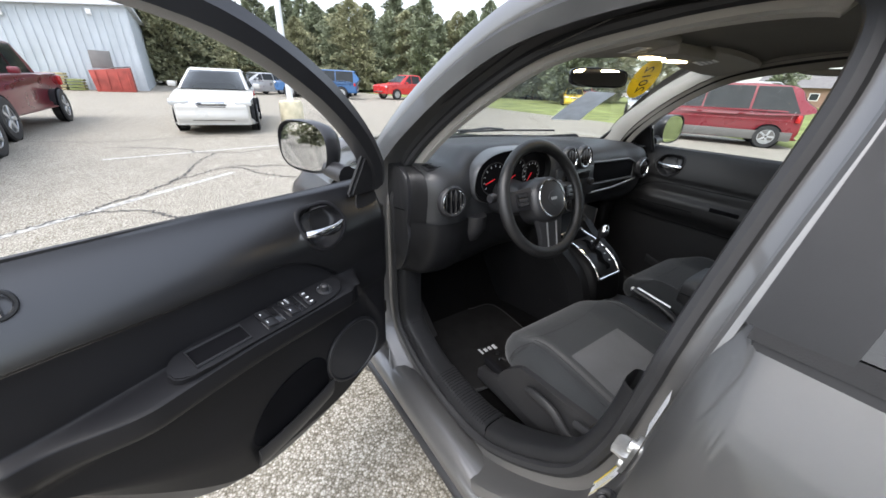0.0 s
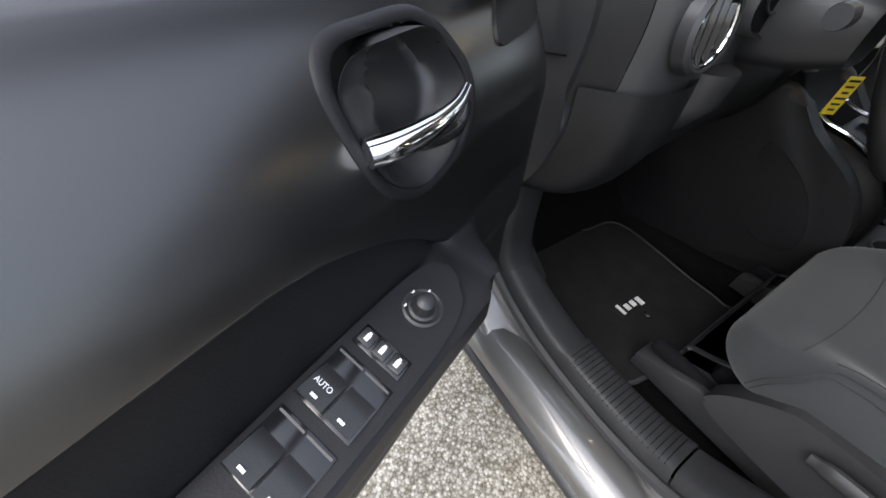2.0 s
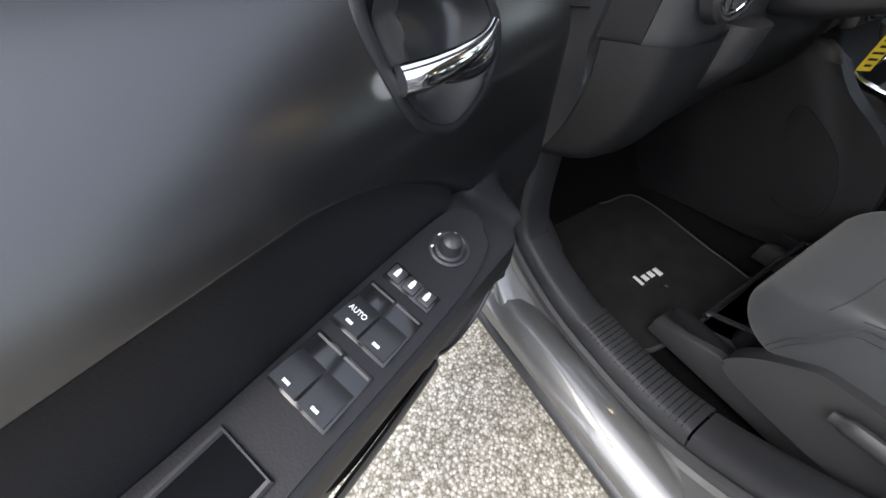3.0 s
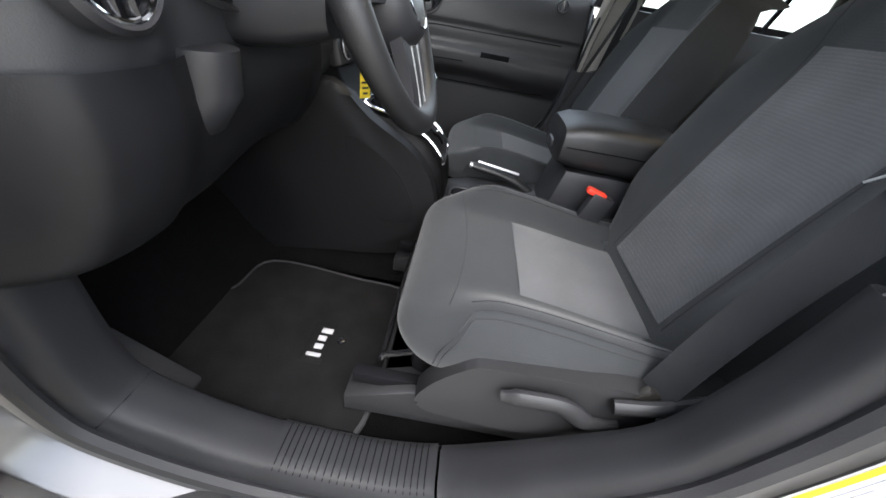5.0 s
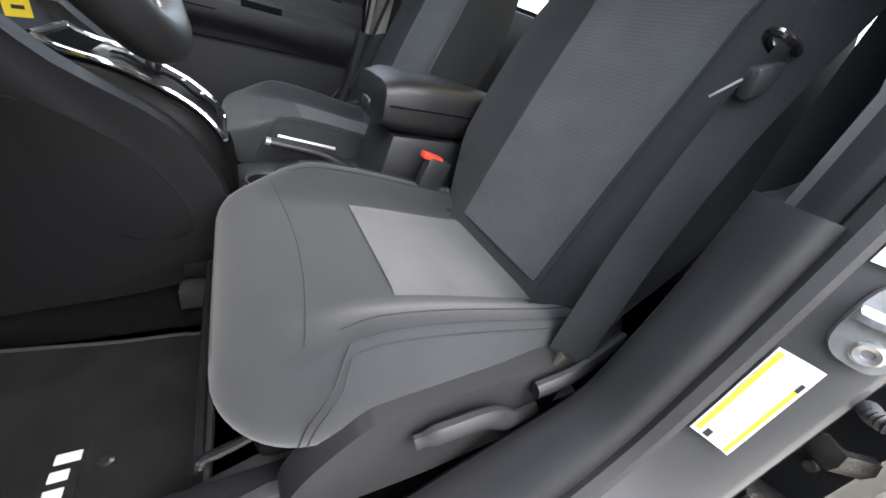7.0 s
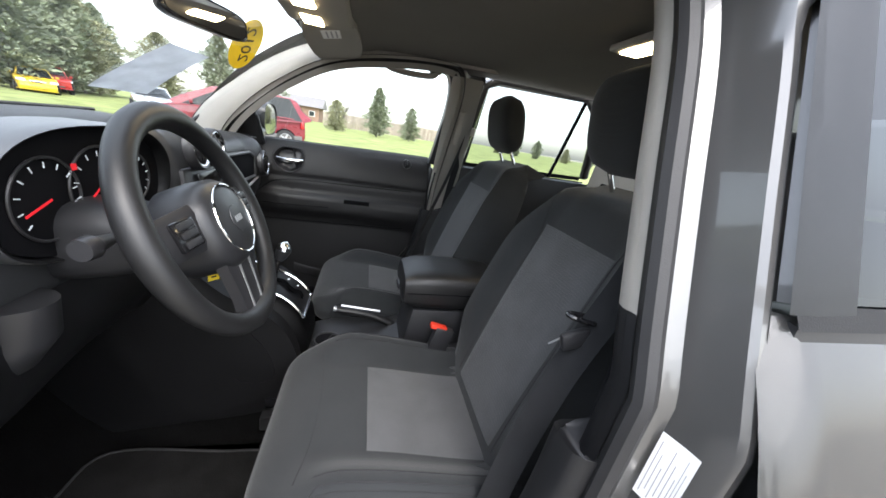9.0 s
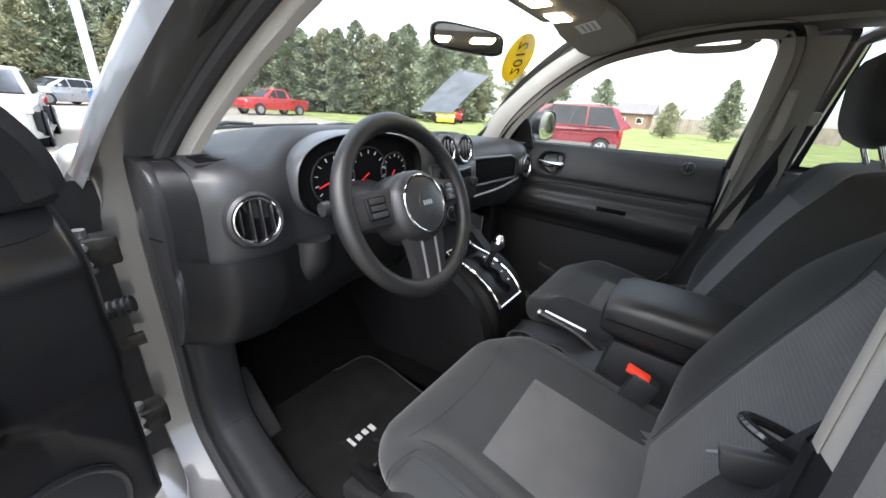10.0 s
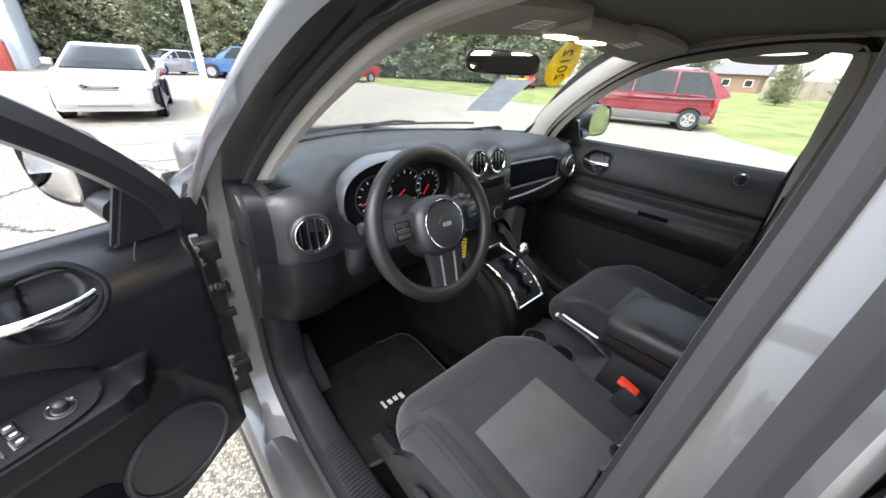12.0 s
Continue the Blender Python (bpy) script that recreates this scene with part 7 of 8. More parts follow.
        part("side_mirror", bm, material, v)
        for y in (-0.25, 0.85):
            bm = bmesh.new()
            box(bm, (s * (hw * 0.985), y, max(zs) - 0.12), (0.03, 0.16, 0.03), 0.008)
            part("door_handle", bm, material, v)
    if grille:
        bm = bmesh.new()
        box(bm, (0, -L / 2 + 0.035, lerp(min(zs), max(zs), 0.60)), (hw * 0.72, 0.06, 0.16), 0.03)
        gr = part("grille", bm, CHROME, v)
        for k in range(4):
            bm = bmesh.new()
            box(bm, (0, -L / 2 + 0.002, lerp(min(zs), max(zs), 0.60) - 0.048 + 0.032 * k), (hw * 0.62, 0.012, 0.016), 0.002)
            part("grille_bar", bm, VOID, gr)
    bm = bmesh.new()
    box(bm, (0, -L / 2 + 0.02, lerp(min(zs), max(zs), 0.22)), (hw * 1.0, 0.08, 0.10), 0.03)
    part("lower_intake", bm, PLASTIC, v)
    if clad:
        for s in (-1, 1):
            bm = bmesh.new()
            box(bm, (s * hw * 0.985, 0, min(zs) + 0.15), (0.04, L * 0.93, 0.26), 0.015)
            part("cladding", bm, PLASTIC, v, "grey lower cladding")
    if rack:
        for s in (-1, 1):
            bm = bmesh.new()
            tube(bm, [(s * hw * 0.66, -0.2, H - 0.02), (s * hw * 0.66, -0.1, H + 0.05), (s * hw * 0.66, 1.5, H + 0.05), (s * hw * 0.66, 1.6, H - 0.02)], 0.018, 8)
            part("roof_rail", bm, SILVER, v)
        for s in (-1, 1):
            bm = bmesh.new()
            box(bm, (s * (hw - 0.005), 0.35, 0.80), (0.03, 3.5, 0.035), 0.008)
            part("side_moulding", bm, material, v)
    for y in wheels:
        for s in (-1, 1):
            # near-black ring paints the shaded gap of an uncut wheel arch
            bm = bmesh.new()
            ring_of(bm, axes((s * (hw - 0.022), y, wheel_r), (0, 1, 0), (0, 0, 1)), wheel_r * 1.05, 0.020, 30, 6)
            part("arch_gap_shade", bm, VOID, v)
            wheel_at(v, s * (hw - 0.09), y, wheel_r, 0.22)
    v.matrix_basis = m
    return v


SEDAN_SIDE = [(-2.40, 0.30), (-2.42, 0.55), (-2.30, 0.74), (-1.35, 0.92), (-1.0, 0.97), (1.55, 1.0), (2.30, 0.98), (2.40, 0.75), (2.36, 0.35), (1.9, 0.22), (-1.9, 0.20)]
SEDAN_HOUSE = [(-1.15, 0.90), (-0.35, 1.38), (0.05, 1.47), (0.85, 1.46), (1.35, 1.36), (1.95, 0.95)]
TRUCK_SIDE = [(-2.75, 0.48), (-2.80, 0.75), (-2.72, 1.02), (-1.5, 1.14), (-1.15, 1.17), (0.65, 1.18), (0.75, 1.16), (2.70, 1.16), (2.78, 0.95), (2.75, 0.52), (2.3, 0.40), (-2.3, 0.40)]
TRUCK_HOUSE = [(-1.25, 1.10), (-0.55, 1.70), (-0.2, 1.80), (0.6, 1.80), (0.78, 1.70), (0.85, 1.10)]
VAN_SIDE = [(-2.32, 0.32), (-2.36, 0.62), (-2.25, 0.84), (-1.45, 1.02), (-0.5, 1.06), (2.22, 1.08), (2.33, 1.0), (2.36, 0.62), (2.32, 0.36), (2.0, 0.24), (-2.0, 0.22)]
VAN_HOUSE = [(-1.55, 0.98), (-0.75, 1.58), (-0.35, 1.72), (0.6, 1.79), (1.6, 1.77), (2.02, 1.68), (2.2, 1.40), (2.30, 1.0)]
SUV_SIDE = [(-2.3, 0.42), (-2.34, 0.7), (-2.25, 0.95), (-1.25, 1.08), (2.2, 1.12), (2.28, 0.9), (2.25, 0.45), (1.8, 0.34), (-1.8, 0.32)]
SUV_HOUSE = [(-1.15, 1.02), (-0.55, 1.60), (-0.2, 1.72), (1.8, 1.74), (2.1, 1.62), (2.22, 1.05)]

WHITEP = paint("white_car_paint", (0.55, 0.56, 0.57))
PEARLP = paint("pale_silver_vehicle_paint", (0.46, 0.455, 0.43))
REDP = paint("dark_red_car_paint", (0.13, 0.010, 0.018))
BRIGHTRED = paint("bright_red_truck_paint", (0.50, 0.025, 0.025))
BLUEP = paint("blue_truck_paint", (0.03, 0.10, 0.24))
MAROON = paint("maroon_van_paint", (0.17, 0.010, 0.018))
SILVERP = paint("silver_car_paint", (0.45, 0.46, 0.47), 0.5)
TEAL = paint("teal_car_paint", (0.03, 0.13, 0.13))
YELLOWP = paint("yellow_car_paint", (0.65, 0.45, 0.03))

vehicle("sedan", "pale silver four door sedan with chrome grille parked on the asphalt", "car", pose(-0.35, 12.0, 0, 0, 0, -10), PEARLP, 4.84, 1.82, 1.47, SEDAN_SIDE, SEDAN_HOUSE, (-1.42, 1.36))
vehicle("pickup_truck", "dark red pickup truck parked beside a white vehicle", "pickup truck", pose(-5.0, 11.6, 0, 0, 0, -3), REDP, 5.6, 2.0, 1.85, TRUCK_SIDE, TRUCK_HOUSE, (-1.75, 1.75), wheel_r=0.40)
vehicle("suv", "white SUV with silver wheels parked by a red pickup", "car", pose(-4.85, 6.6, 0, 0, 0, 178), WHITEP, 4.68, 1.9, 1.75, SUV_SIDE, SUV_HOUSE, (-1.4, 1.35), wheel_r=0.37)
vehicle("minivan", "maroon minivan with grey lower cladding parked on the drive", "minivan", pose(13.3, 4.6, 0, 0, 0, 203), MAROON, 4.72, 1.84, 1.77, VAN_SIDE, VAN_HOUSE, (-1.40, 1.62), clad=True, rack=True)
vehicle("pickup_truck", "bright red pickup truck parked before the trees", "pickup truck", pose(14.2, 27.0, 0, 0, 0, -80), BRIGHTRED, 5.6, 1.95, 1.8, TRUCK_SIDE, TRUCK_HOUSE, (-1.75, 1.75), wheel_r=0.38)
vehicle("pickup_truck", "blue pickup truck with a matching bed cap", "pickup truck", pose(7.0, 27.2, 0, 0, 0, -118), BLUEP, 5.6, 1.95, 1.9, TRUCK_SIDE, [(-1.25, 1.10), (-0.55, 1.74), (-0.2, 1.85), (2.5, 1.85), (2.68, 1.74), (2.72, 1.10)], (-1.75, 1.75), wheel_r=0.40)
vehicle("sedan", "silver sedan parked in the far row", "car", pose(10.2, 31.0, 0, 0, 0, -30), SILVERP, 4.84, 1.82, 1.47, SEDAN_SIDE, SEDAN_HOUSE, (-1.42, 1.36))
vehicle("sedan", "silver sedan parked in the far row", "car", pose(3.6, 31.0, 0, 0, 0, -60), SILVERP, 4.84, 1.82, 1.47, SEDAN_SIDE, SEDAN_HOUSE, (-1.42, 1.36))
vehicle("suv", "teal SUV parked in the far row", "car", pose(33.0, 30.5, 0, 0, 0, -35), TEAL, 4.68, 1.9, 1.75, SUV_SIDE, SUV_HOUSE, (-1.4, 1.35), wheel_r=0.37)
vehicle("pickup_truck", "bright red pickup truck parked in the far row", "pickup truck", pose(31.5, 22.5, 0, 0, 0, -50), BRIGHTRED, 5.6, 1.95, 1.8, TRUCK_SIDE, TRUCK_HOUSE, (-1.75, 1.75), wheel_r=0.38)
vehicle("sedan", "yellow sedan parked in the far row", "car", pose(27.5, 20.5, 0, 0, 0, -50), YELLOWP, 4.84, 1.82, 1.47, SEDAN_SIDE, SEDAN_HOUSE, (-1.42, 1.36))
vehicle("sedan", "silver sedan parked beside a yellow one", "car", pose(22.5, 11.6, 0, 0, 0, -60), SILVERP, 4.84, 1.82, 1.47, SEDAN_SIDE, SEDAN_HOUSE, (-1.42, 1.36))

# ---- building ----
SIDING = mat("pale_blue_grey_siding", (0.46, 0.50, 0.53), 0.55, vary=0.08, vary_size=1.2)
ROOFM = mat("white_metal_roof", (0.62, 0.64, 0.66), 0.45, vary=0.06, vary_size=1.0)
YARD = Vector((-3.4, -4.2, 0))
bld = thing("metal_building", "pale blue grey metal clad building with a sloping white roof edge", "building", (-8, 40, 0))
bm = bmesh.new()
prism(bm, [(0.4, 0), (0.4, 4.9), (-11.5, 3.75), (-11.5, 0)], 36.2, 52, "y")
wall = part("annex_wall", bm, SIDING, bld)
for k in range(29):
    bm = bmesh.new()
    x = 0.3 - 0.4 * k
    box(bm, (x, 36.18, 2.0 + (x + 11.5) * 0.048 - 0.1), (0.06, 0.05, 3.75 + (x + 11.5) * 0.0966 - 0.1), 0)
    part("rib", bm, SIDING, wall)
bm = bmesh.new()
prism(bm, [(0.65, 4.85), (0.65, 5.05), (-11.8, 3.85), (-11.8, 3.65)], 35.9, 52, "y")
part("annex_roof", bm, ROOFM, bld)
bm = bmesh.new()
prism(bm, [(-30, 0), (-30, 6.8), (0.2, 6.6), (0.2, 0)], 44, 60, "y")
part("main_wall", bm, SIDING, bld)
bm = bmesh.new()
prism(bm, [(-30, 0), (-30, 8.4), (-8.2, 8.4), (-8.2, 0)], 38.5, 44.5, "y")
part("front_wall", bm, SIDING, bld)
bm = bmesh.new()
box(bm, (-5.2, 36.1, 3.9), (0.35, 0.2, 0.45), 0.04)
part("wall_lamp", bm, WHITE, bld)
bm = bmesh.new()
box(bm, (-1.4, 36.1, 4.3), (0.25, 0.18, 0.3), 0.04)
part("wall_lamp", bm, WHITE, bld)
bld.location += YARD
# dumpster with its lid up
RUST = mat("red_dumpster_paint", (0.33, 0.06, 0.045), 0.6, grain=0.4, grain_size=0.01, vary=0.25, vary_size=0.4)
dm = thing("dumpster", "red steel dumpster with one black lid propped open", "dumpster", (-1.1, 34.4, 0))
bm = bmesh.new()
prism(bm, [(-1.95, 0.0), (-2.05, 1.15), (-0.15, 1.35), (-0.15, 0.0)], 33.9, 35.2, "y", 0.03)
bx = part("bin", bm, RUST, dm)
for k in range(4):
    bm = bmesh.new()
    box(bm, (-1.8 + 0.5 * k, 33.88, 0.65), (0.08, 0.06, 0.95), 0.01)
    part("rib", bm, RUST, bx)
bm = bmesh.new()
box(bm, (-1.45, 35.1, 1.75), (1.0, 0.06, 1.0), 0.02, turn=Matrix.Rotation(radians(-18), 4, "X"))
part("lid", bm, PLASTIC, dm, "black plastic lid")
bm = bmesh.new()
box(bm, (-0.6, 34.5, 1.36), (0.9, 1.2, 0.05), 0.02, turn=Matrix.Rotation(radians(-6), 4, "Y"))
part("lid", bm, PLASTIC, dm, "black plastic lid")
dm.location += YARD
# stacked pallets and boards along the wall
GREENW = mat("weathered_green_timber", (0.20, 0.23, 0.08), 0.8, vary=0.25, vary_size=0.3)
TIMBER = mat("pale_timber", (0.42, 0.36, 0.20), 0.8, vary=0.25, vary_size=0.3)
for k, (x, w, h, mt) in enumerate(((-6.6, 0.9, 1.5, GREENW), (-5.6, 0.8, 1.1, TIMBER), (-4.7, 0.9, 0.9, GREENW), (-3.8, 0.9, 1.0, TIMBER), (-2.9, 0.7, 0.7, GREENW))):
    pl = thing("pallet_stack", "stack of weathered wooden pallets by the building", "pallets", (x, 35.2, 0), group="pallet stacks")
    for j in range(int(h / 0.16)):
        bm = bmesh.new()
        box(bm, (x + random.uniform(-0.05, 0.05), 35.2, 0.08 + 0.16 * j), (w, 1.0, 0.11), 0.01)
        part("pallet", bm, mt, pl)
    pl.location += YARD
# light pole on a concrete foot
pole = thing("light_pole", "white steel light pole on a round concrete foot", "light pole", (1.45, 11.6, 0))
bm = bmesh.new()
disc(bm, Matrix.Translation((1.45, 11.6, 0)), [(0.34, 0), (0.34, 0.62), (0.30, 0.68), (0.02, 0.68)], 24)
part("foot", bm, mat("yellowed_concrete", (0.50, 0.46, 0.33), 0.9, grain=0.4, grain_size=0.01, vary=0.2, vary_size=0.2), pole)
bm = bmesh.new()
disc(bm, Matrix.Translation((1.45, 11.6, 0.66)), [(0.09, 0), (0.075, 8.6), (0.01, 8.6)], 16)
part("shaft", bm, ROOFM, pole)
bm = bmesh.new()
box(bm, (1.45, 11.2, 9.25), (0.45, 0.9, 0.16), 0.04)
part("lamp_head", bm, ROOFM, pole)

# ---- fence and houses beyond the lawn ----
FENCE = mat("weathered_board_fence", (0.26, 0.22, 0.18), 0.9, vary=0.2, vary_size=0.5, rand=0.15)
fence = thing("board_fence", "weathered grey brown board fence across the lawn", "fence", (60, 0, 0))
for k in range(60):
    bm = bmesh.new()
    y = 6.0 - 0.62 * k * 0.5
    box(bm, (52 + 0.25 * k * 0.5, y, 0.45 + 0.9), (0.05, 0.29, 1.8), 0)
    part("board", bm, FENCE, fence)
BRICKM = mat("brown_brick_house", (0.24, 0.15, 0.11), 0.9, vary=0.15, vary_size=0.4)
SHINGLE = mat("grey_shingle", (0.16, 0.15, 0.15), 0.9, vary=0.15, vary_size=0.5)
HOUSE = Vector((24, 11, 0))
house = thing("house", "brown brick bungalow with grey roof beyond the fence", "house", (66, 6, 0))
bm = bmesh.new()
box(bm, (68, 7, 1.7), (8, 13, 3.4), 0)
part("wall", bm, BRICKM, house)
bm = bmesh.new()
prism(bm, [(63.2, 3.3), (68, 5.6), (72.8, 3.3)], -0.4, 14.4, "y")
part("roof", bm, SHINGLE, house)
for y in (2, 5.5, 10):
    bm = bmesh.new()
    box(bm, (63.97, y, 1.9), (0.08, 1.3, 1.2), 0.02)
    w = part("window", bm, WHITE, house)
    bm = bmesh.new()
    box(bm, (63.92, y, 1.9), (0.04, 1.1, 1.0), 0)
    part("pane", bm, CARGLASS, w)

house.location += HOUSE

# ---- trees ----
NEEDLE = mat("pine_needles", (0.205, 0.230, 0.155), 0.9, vary=0.45, vary_size=0.9, spec=0.15)
NEEDLE2 = mat("olive_pine_needles", (0.255, 0.258, 0.160), 0.9, vary=0.45, vary_size=0.9, spec=0.15)
BARK = mat("grey_bark", (0.12, 0.10, 0.085), 0.95, grain=0.8, grain_size=0.03, vary=0.25, vary_size=0.2)


def conifer_mesh(seed, h, r, n):
    """Needle sprays on drooping boughs: many small crossed blades in an uneven cone."""
    rng = np.random.RandomState(seed)
    verts, faces = [], []
    lump = rng.rand(8) * 6.28
    for k in range(n):
        t = rng.rand() ** 0.80
        a = rng.rand() * 6.283
        whorl = 0.72 + 0.28 * math.sin(t * 34 + 2 * math.sin(a * 3 + lump[0]))
        rad = r * (1 - t ** 2.8) ** 0.62 * (0.62 + 0.38 * ss(0, 0.22, t)) * (0.80 + 0.26 * math.sin(a * 2 + lump[1] + t * 7) + 0.16 * math.sin(a * 5 + lump[2] - t * 9)) * whorl
        q = rad * (0.55 + 0.5 * rng.rand())
        z = 0.5 + (h - 0.5) * t - 0.10 * q + rng.randn() * 0.05
        c = np.array([q * math.cos(a), q * math.sin(a), z])
        L = (0.17 + 0.24 * rng.rand()) * (1 - 0.45 * t) * (h / 9)
        d = np.array([math.cos(a + rng.randn() * 0.5), math.sin(a + rng.randn() * 0.5), 0.25 + rng.randn() * 0.35])
        d /= np.linalg.norm(d)
        sdir = np.cross(d, rng.randn(3))
        sdir /= np.linalg.norm(sdir) + 1e-6
        w = L * 0.30
        i = len(verts)
        verts += [tuple(c - d * L * 0.4 - sdir * w * 0.4), tuple(c - d * L * 0.4 + sdir * w * 0.4), tuple(c + d * L * 0.3 + sdir * w), tuple(c + d * L), tuple(c + d * L * 0.3 - sdir * w)]
        faces.append((i, i + 1, i + 2, i + 3, i + 4))
    me = bpy.data.meshes.new("crown")
    me.from_pydata(verts, [], faces)
    return me


def tree(name, label, m, h, r, n, seed, material):
    t = thing(name, label, "tree", group="conifers")
    bm = bmesh.new()
    tube(bm, [(0, 0, 0), (0.05, 0.02, h * 0.5), (0, 0, h * 0.95)], [0.16 * h / 9, 0.09 * h / 9, 0.02], 10)
    part("trunk", bm, BARK, t)
    bm = bmesh.new()
    rng = np.random.RandomState(seed + 50)
    for k in range(18):
        z = h * (0.12 + 0.75 * k / 18)
        a = k * 2.4
        ln = r * (1 - z / h) ** 0.7 * 0.9
        tube(bm, [(0, 0, z), (ln * 0.5 * math.cos(a), ln * 0.5 * math.sin(a), z - 0.02), (ln * math.cos(a), ln * math.sin(a), z - 0.08 * ln)], [0.035, 0.02, 0.006], 5)
    part("limbs", bm, BARK, t)
    me = conifer_mesh(seed, h, r, n)
    me.materials.append(material)
    cr = new("crown", me)
    cr.parent = t
    t.matrix_basis = m
    return t


protos = [tree("pine_tree", "tall dense green pine in the tree line", pose(0, 0, -30), 8.2, 3.0, 11000, 11, NEEDLE),
          tree("pine_tree", "tall dense olive green pine in the tree line", pose(0, 0, -30), 7.2, 3.3, 11000, 23, NEEDLE2),
          tree("pine_tree", "tall dense green pine in the tree line", pose(0, 0, -30), 9.0, 2.8, 11000, 37, NEEDLE)]
spots = []
for row in range(2):
    for k in range(26):
        az = radians(-4.0 + 2.45 * k + 1.2 * row)
        dist = 47 + 5 * row + random.uniform(-2, 2) - 4 * math.sin(az * 2)
        spots.append((dist * math.sin(az), dist * math.cos(az)))
used = [False, False, False]
for i, (x, y) in enumerate(spots):
    k = i % 3
    m = pose(x, y, -0.1, random.uniform(-2, 2), random.uniform(-2, 2), random.uniform(0, 360)) @ Matrix.Scale(random.uniform(0.92, 1.2), 4)
    if not used[k]:
        protos[k].matrix_basis = m
        used[k] = True
    else:
        c = copy_thing(protos[k], m)
        c.scale = m.to_scale()
near = copy_thing(protos[0], pose(27.5, 21.6, -0.1, 0, 0, 40))
near.scale = (1.05, 1.05, 0.95)
for x, y, sc, k in ((44, -1.0, 0.62, 2), (46, -5.2, 0.5, 0), (40, 3.4, 0.45, 1), (50, 12, 0.75, 0), (58, -22, 0.42, 1), (60, -26, 0.4, 2), (62, -31, 0.42, 0), (60, -36, 0.38, 1), (58, -40, 0.4, 2), (62, -45, 0.42, 0), (30, 36, 0.9, 1), (36, 32, 0.95, 2), (41, 27, 0.9, 0), (45, 22, 0.95, 1), (47, 17, 0.9, 2)):
    c = copy_thing(protos[k], pose(x, y, 0.1, 0, 0, x * 37))
    c.scale = (sc, sc, sc)
# trees and vehicles on the open side of the car park, caught by the door mirror
for k in range(9):
    c = copy_thing(protos[k % 3], pose(-46 - 3 * (k % 2), -6 + 6.5 * k, -0.1, 0, 0, 53 * k))
    c.scale = (0.9, 0.9, 0.95 + 0.05 * (k % 3))
vehicle("pickup_truck", "silver pickup truck parked across the asphalt", "pickup truck", pose(-14.5, 9.5, 0, 0, 0, 80), SILVERP, 5.6, 1.95, 1.8, TRUCK_SIDE, TRUCK_HOUSE, (-1.75, 1.75), wheel_r=0.38)
vehicle("suv", "white SUV parked across the asphalt", "car", pose(-18.5, 14.5, 0, 0, 0, 70), WHITEP, 4.68, 1.9, 1.75, SUV_SIDE, SUV_HOUSE, (-1.4, 1.35), wheel_r=0.37)
# bare tree by the house
bare = thing("bare_tree", "leafless grey tree by the house", "tree", (52, 3.5, 0))
rng = np.random.RandomState(4)
bm = bmesh.new()
tube(bm, [(52, 3.5, 0), (52.05, 3.5, 1.4), (52, 3.5, 2.2)], [0.18, 0.13, 0.10], 8)
part("trunk", bm, BARK, bare)
bm = bmesh.new()
for k in range(22):
    a = k * 2.39
    p = Vector((52, 3.5, 1.6 + 0.05 * k))
    d = Vector((math.cos(a) * 0.8, math.sin(a) * 0.8, 0.9)).normalized()
    pts = [p]
    for j in range(4):
        d = (d + Vector(rng.randn(3) * 0.22) + Vector((0, 0, 0.1))).normalized()
        pts.append(pts[-1] + d * 0.55)
    tube(bm, pts, [0.05, 0.035, 0.022, 0.012, 0.004], 5)
    for j in (2, 3):
        dd = (d + Vector(rng.randn(3) * 0.6)).normalized()
        tube(bm, [pts[j], pts[j] + dd * 0.4, pts[j] + dd * 0.8 + Vector((0, 0, 0.1))], [0.015, 0.01, 0.003], 4)
part("limbs", bm, BARK, bare)

# ---- labels, striker and fittings on the driver's centre pillar ----
def bframe(z, w, h=0.0, s=-1):
    """A place on the painted pillar face: w from its inner to its outer edge, h in front of it."""
    best = min((p for p in APERTURE if p[0] < -0.3 and z - 0.4 < p[1] < z + 0.4), key=lambda p: abs(p[1] - z))
    i = APERTURE.index(best)
    j = i + 1 if (APERTURE[(i + 1) % len(APERTURE)][1] - z) * (best[1] - z) <= 0 else i - 1
    a, b = APERTURE[i], APERTURE[j % len(APERTURE)]
    t = 0 if abs(b[1] - a[1]) < 1e-6 else max(0, min(1, (z - a[1]) / (b[1] - a[1])))
    y = lerp(a[0], b[0], t)
    prof = [(0.034, -0.056), (0.048, -0.010), (0.052, 0.022), (0.058, 0.028)]
    k = w * (len(prof) - 1)
    p0, p1 = prof[min(int(k), len(prof) - 2)], prof[min(int(k), len(prof) - 2) + 1]
    d, dx = lerp(p0[0], p1[0], k - int(k)), lerp(p0[1], p1[1], k - int(k))
    return Vector((s * (tum(z) + dx + h * 0.5), y - d + h, z))


def frame_patch(z0, z1, w0, w1, h):
    bm = bmesh.new()
    rings(bm, [[bframe(lerp(z0, z1, i / 8), lerp(w0, w1, j / 4), h) for j in range(5)] for i in range(9)], False)
    return bm


tire = thing("pillar_label", "white tyre placard with yellow stripes stuck on the door pillar", "label", bframe(0.66, 0.5))
part("label_paper", frame_patch(0.645, 0.768, 0.13, 0.43, 0.003), WHITE, tire)
part("yellow_stripe", frame_patch(0.650, 0.765, 0.145, 0.180, 0.0042), YELLOW, tire)
part("yellow_stripe", frame_patch(0.647, 0.738, 0.365, 0.400, 0.0042), YELLOW, tire)
part("print_square", frame_patch(0.738, 0.748, 0.365, 0.400, 0.0042), INK, tire)
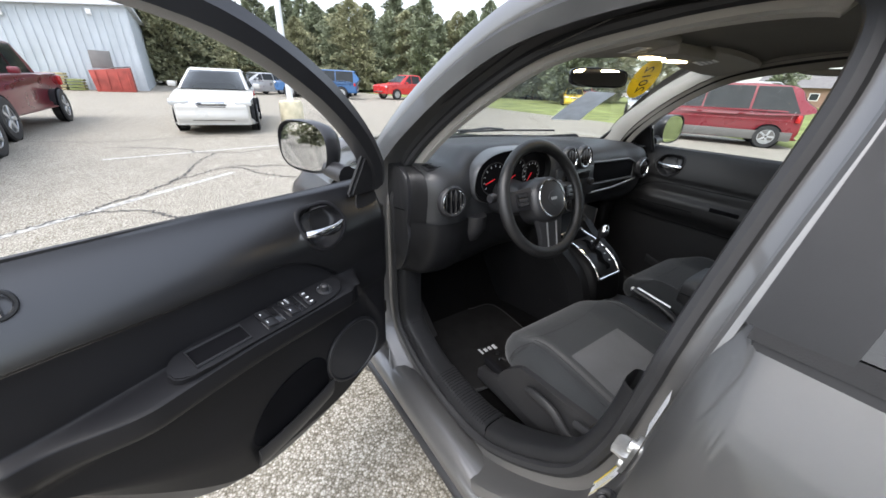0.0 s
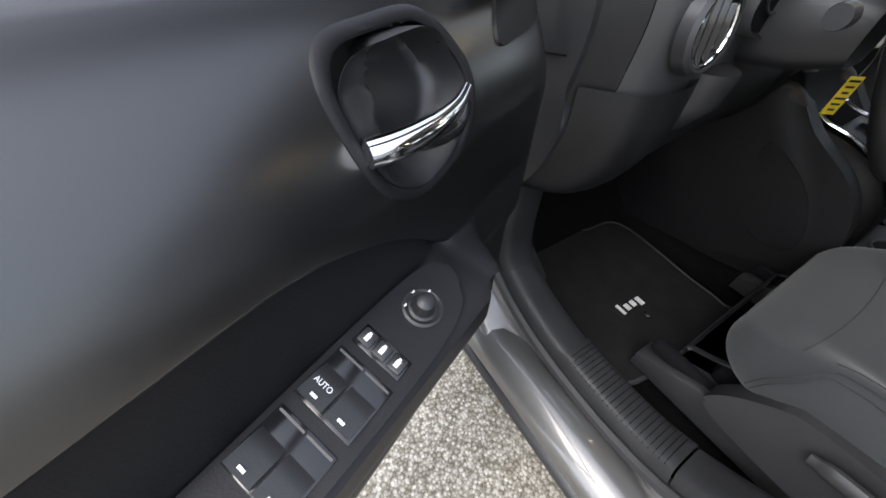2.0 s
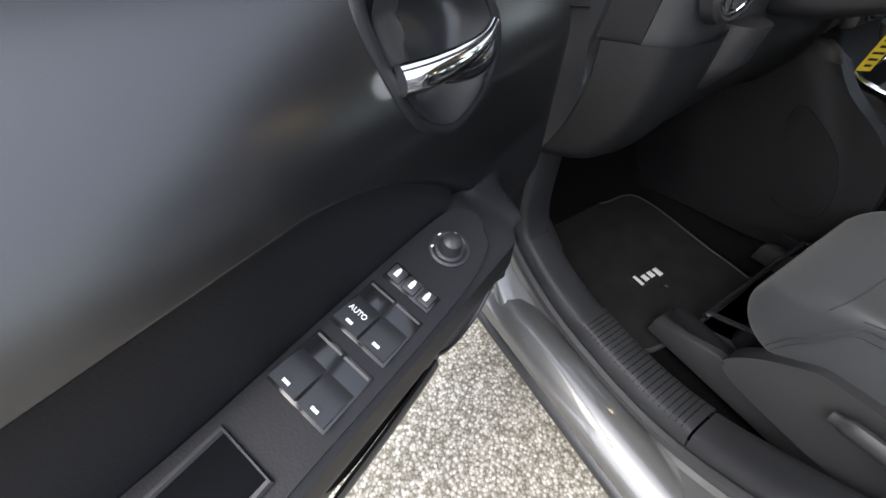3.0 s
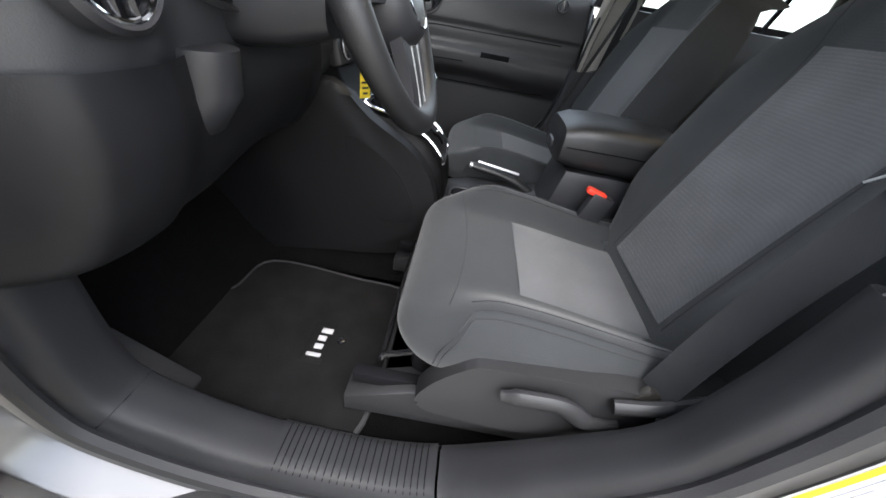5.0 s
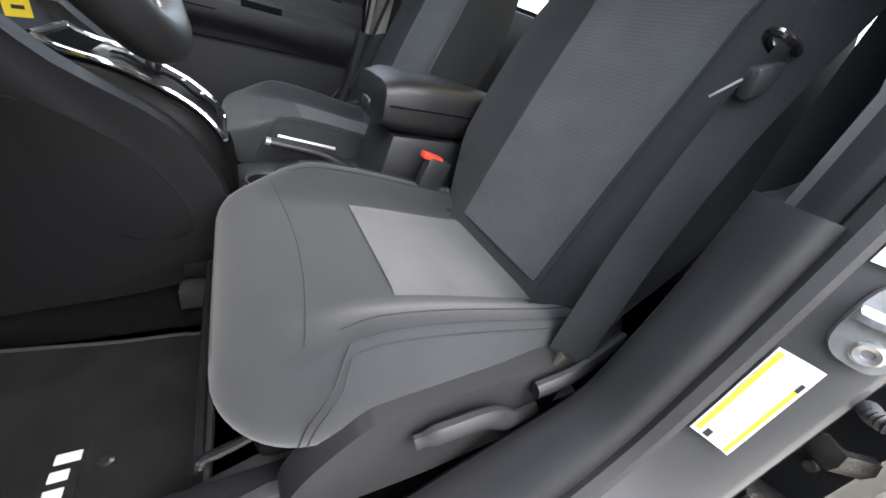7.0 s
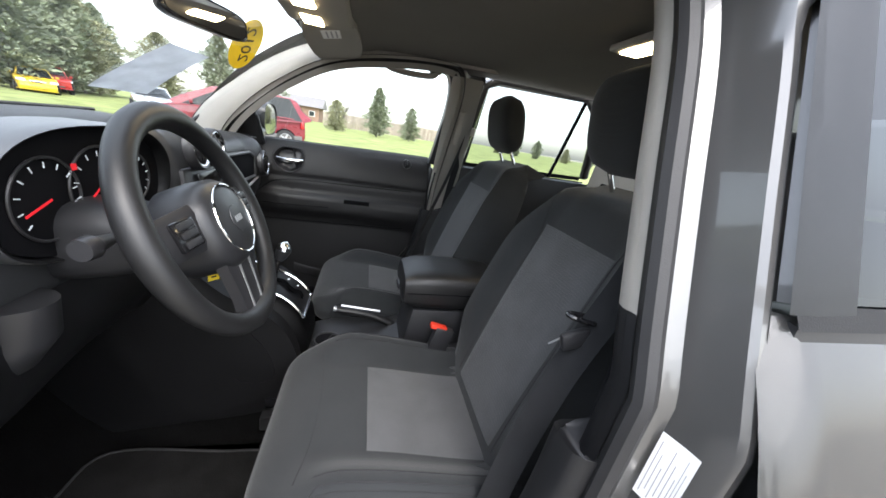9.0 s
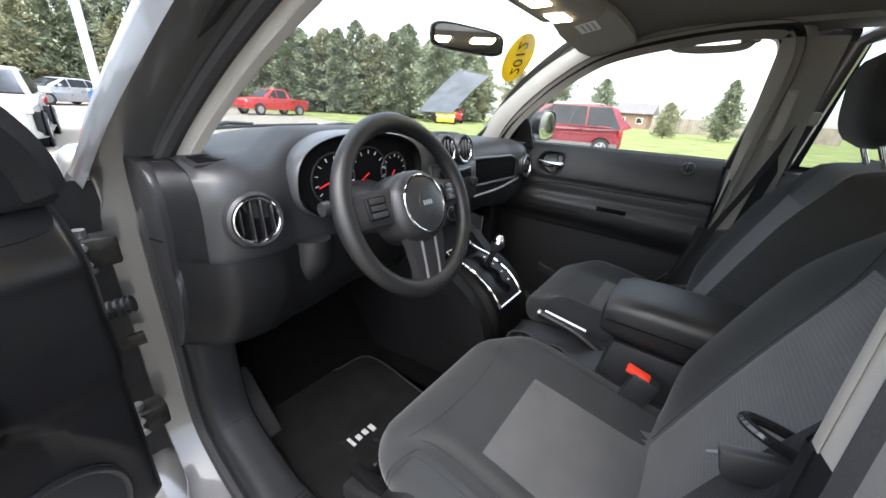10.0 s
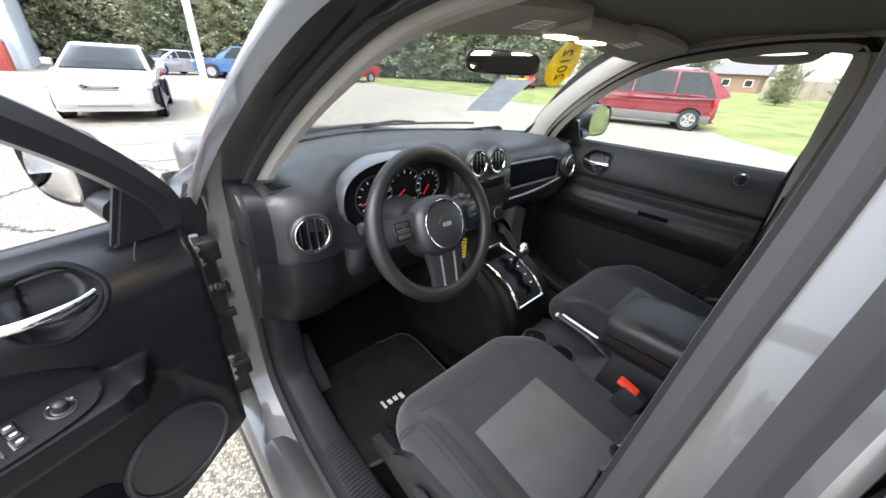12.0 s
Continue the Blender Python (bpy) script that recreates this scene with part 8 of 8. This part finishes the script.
part("print_dot", frame_patch(0.648, 0.657, 0.205, 0.245, 0.0042), INK, tire)
for k in range(5):
    part("print_bar", frame_patch(0.664, 0.755 - 0.017 * (k % 3), 0.205 + 0.029 * k, 0.213 + 0.029 * k, 0.0042), GREYINK, tire)
cert = thing("pillar_label", "white printed certification label stuck on the door pillar", "label", bframe(0.9, 0.5))
part("label_paper", frame_patch(0.873, 0.965, 0.12, 0.46, 0.003), WHITE, cert)
for k in range(8):
    part("print_bar", frame_patch(0.879 + 0.008 * (k % 2), 0.955 - 0.015 * (k % 3), 0.150 + 0.036 * k, 0.158 + 0.036 * k, 0.0042), GREYINK, cert)
# striker: rounded plate, two bolts and a folded tongue across its middle
st = thing("door_striker", "zinc plated door striker with two bolts on the pillar", "striker", bframe(0.81, 0.6))
bm = bmesh.new()
rings(bm, [[bframe(0.828 + 0.042 * math.copysign(abs(math.sin(q)) ** 0.6, math.sin(q)), 0.45 + 0.22 * math.copysign(abs(math.cos(q)) ** 0.6, math.cos(q)), h) for q in (2 * math.pi * k / 28 for k in range(28))] for h in (0.002, 0.008)], True, False, True)
part("striker_plate", bm, STEEL, st)
for z in (0.804, 0.852):
    c = bframe(z, 0.45, 0.011)
    bm = bmesh.new()
    disc(bm, axes(c, (1, 0.15, 0), (0, 0, 1)) @ Matrix.Rotation(math.pi, 4, "Y"), [(0.0115, -0.004), (0.0115, 0.003), (0.009, 0.005), (0.005, 0.004), (0.004, 0.001)], 18)
    part("bolt", bm, STEEL, st)
bm = bmesh.new()
rings(bm, [[bframe(0.824 + 0.006 * math.sin(3 * w), w, h0), bframe(0.835 + 0.006 * math.sin(3 * w), w, h0), bframe(0.833 + 0.006 * math.sin(3 * w), w, h1), bframe(0.827 + 0.006 * math.sin(3 * w), w, h1)] for w, h0, h1 in ((0.20, 0.022, 0.028), (0.24, 0.008, 0.032), (0.34, 0.008, 0.034), (0.46, 0.008, 0.034), (0.58, 0.008, 0.031), (0.66, 0.008, 0.014))], True, False, True)
part("striker_tongue", bm, STEEL, st)

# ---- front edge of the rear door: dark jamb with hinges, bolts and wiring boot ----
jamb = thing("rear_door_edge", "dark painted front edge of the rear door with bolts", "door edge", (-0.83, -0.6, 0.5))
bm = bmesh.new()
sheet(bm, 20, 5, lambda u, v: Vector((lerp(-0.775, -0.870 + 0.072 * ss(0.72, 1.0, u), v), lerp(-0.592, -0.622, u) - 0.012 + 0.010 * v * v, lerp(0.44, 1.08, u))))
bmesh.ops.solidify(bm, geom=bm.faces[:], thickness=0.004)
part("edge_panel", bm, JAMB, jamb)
for z in (0.52, 0.66, 0.79):
    bm = bmesh.new()
    disc(bm, axes((-0.846, -0.598 - 0.03 * (z - 0.44) / 0.67, z), (1, 0, 0), (0, 0, 1)) @ Matrix.Rotation(math.pi, 4, "Y"), [(0.008, -0.004), (0.008, 0.003), (0.006, 0.005), (0.002, 0.005)], 16)
    part("bolt", bm, DARKSTEEL, jamb)
z = 0.585
bm = bmesh.new()
box(bm, (-0.845, -0.580, z), (0.045, 0.040, 0.055), 0.006, turn=Matrix.Rotation(radians(25), 4, "Z"))
hg = part("door_hinge", bm, DARKSTEEL, car, "greasy dark steel door hinge")
bm = bmesh.new()
tube(bm, [(-0.866, -0.574, z - 0.04), (-0.866, -0.574, z + 0.04)], 0.010, 12)
part("hinge_pin", bm, DARKSTEEL, hg)
for dz in (-0.018, 0.018):
    bm = bmesh.new()
    disc(bm, axes((-0.845, -0.556, z + dz), (1, 0, 0), (0, 0, 1)) @ Matrix.Rotation(math.pi, 4, "Y"), [(0.010, -0.01), (0.010, 0.004), (0.006, 0.006), (0.001, 0.006)], 6)
    part("bolt", bm, DARKSTEEL, hg)
bm = bmesh.new()
p = [(-0.853 + 0.010 * math.cos(k * 0.9), -0.563 + 0.004 * math.sin(k * 0.9), z - 0.055 + 0.0016 * k) for k in range(44)]
tube(bm, p, 0.0022, 5)
part("spring", bm, DARKSTEEL, hg)
bm = bmesh.new()
p = spline([(-0.835, -0.585, 0.755), (-0.842, -0.572, 0.757), (-0.858, -0.57, 0.76), (-0.868, -0.60, 0.76)], 10)
tube(bm, p, [0.007 + 0.002 * (i % 2) for i in range(len(p))], 12)
solid("wiring_boot", bm, RUBBER, "ribbed black rubber wiring boot at the rear door", "cable boot")
bm = bmesh.new()
tube(bm, [(-0.832, -0.58, 0.70), (-0.85, -0.572, 0.70), (-0.868, -0.60, 0.70)], 0.008, 6, flat=1.8)
solid("check_strap", bm, DARKSTEEL, "dark steel check strap of the rear door", "door check")
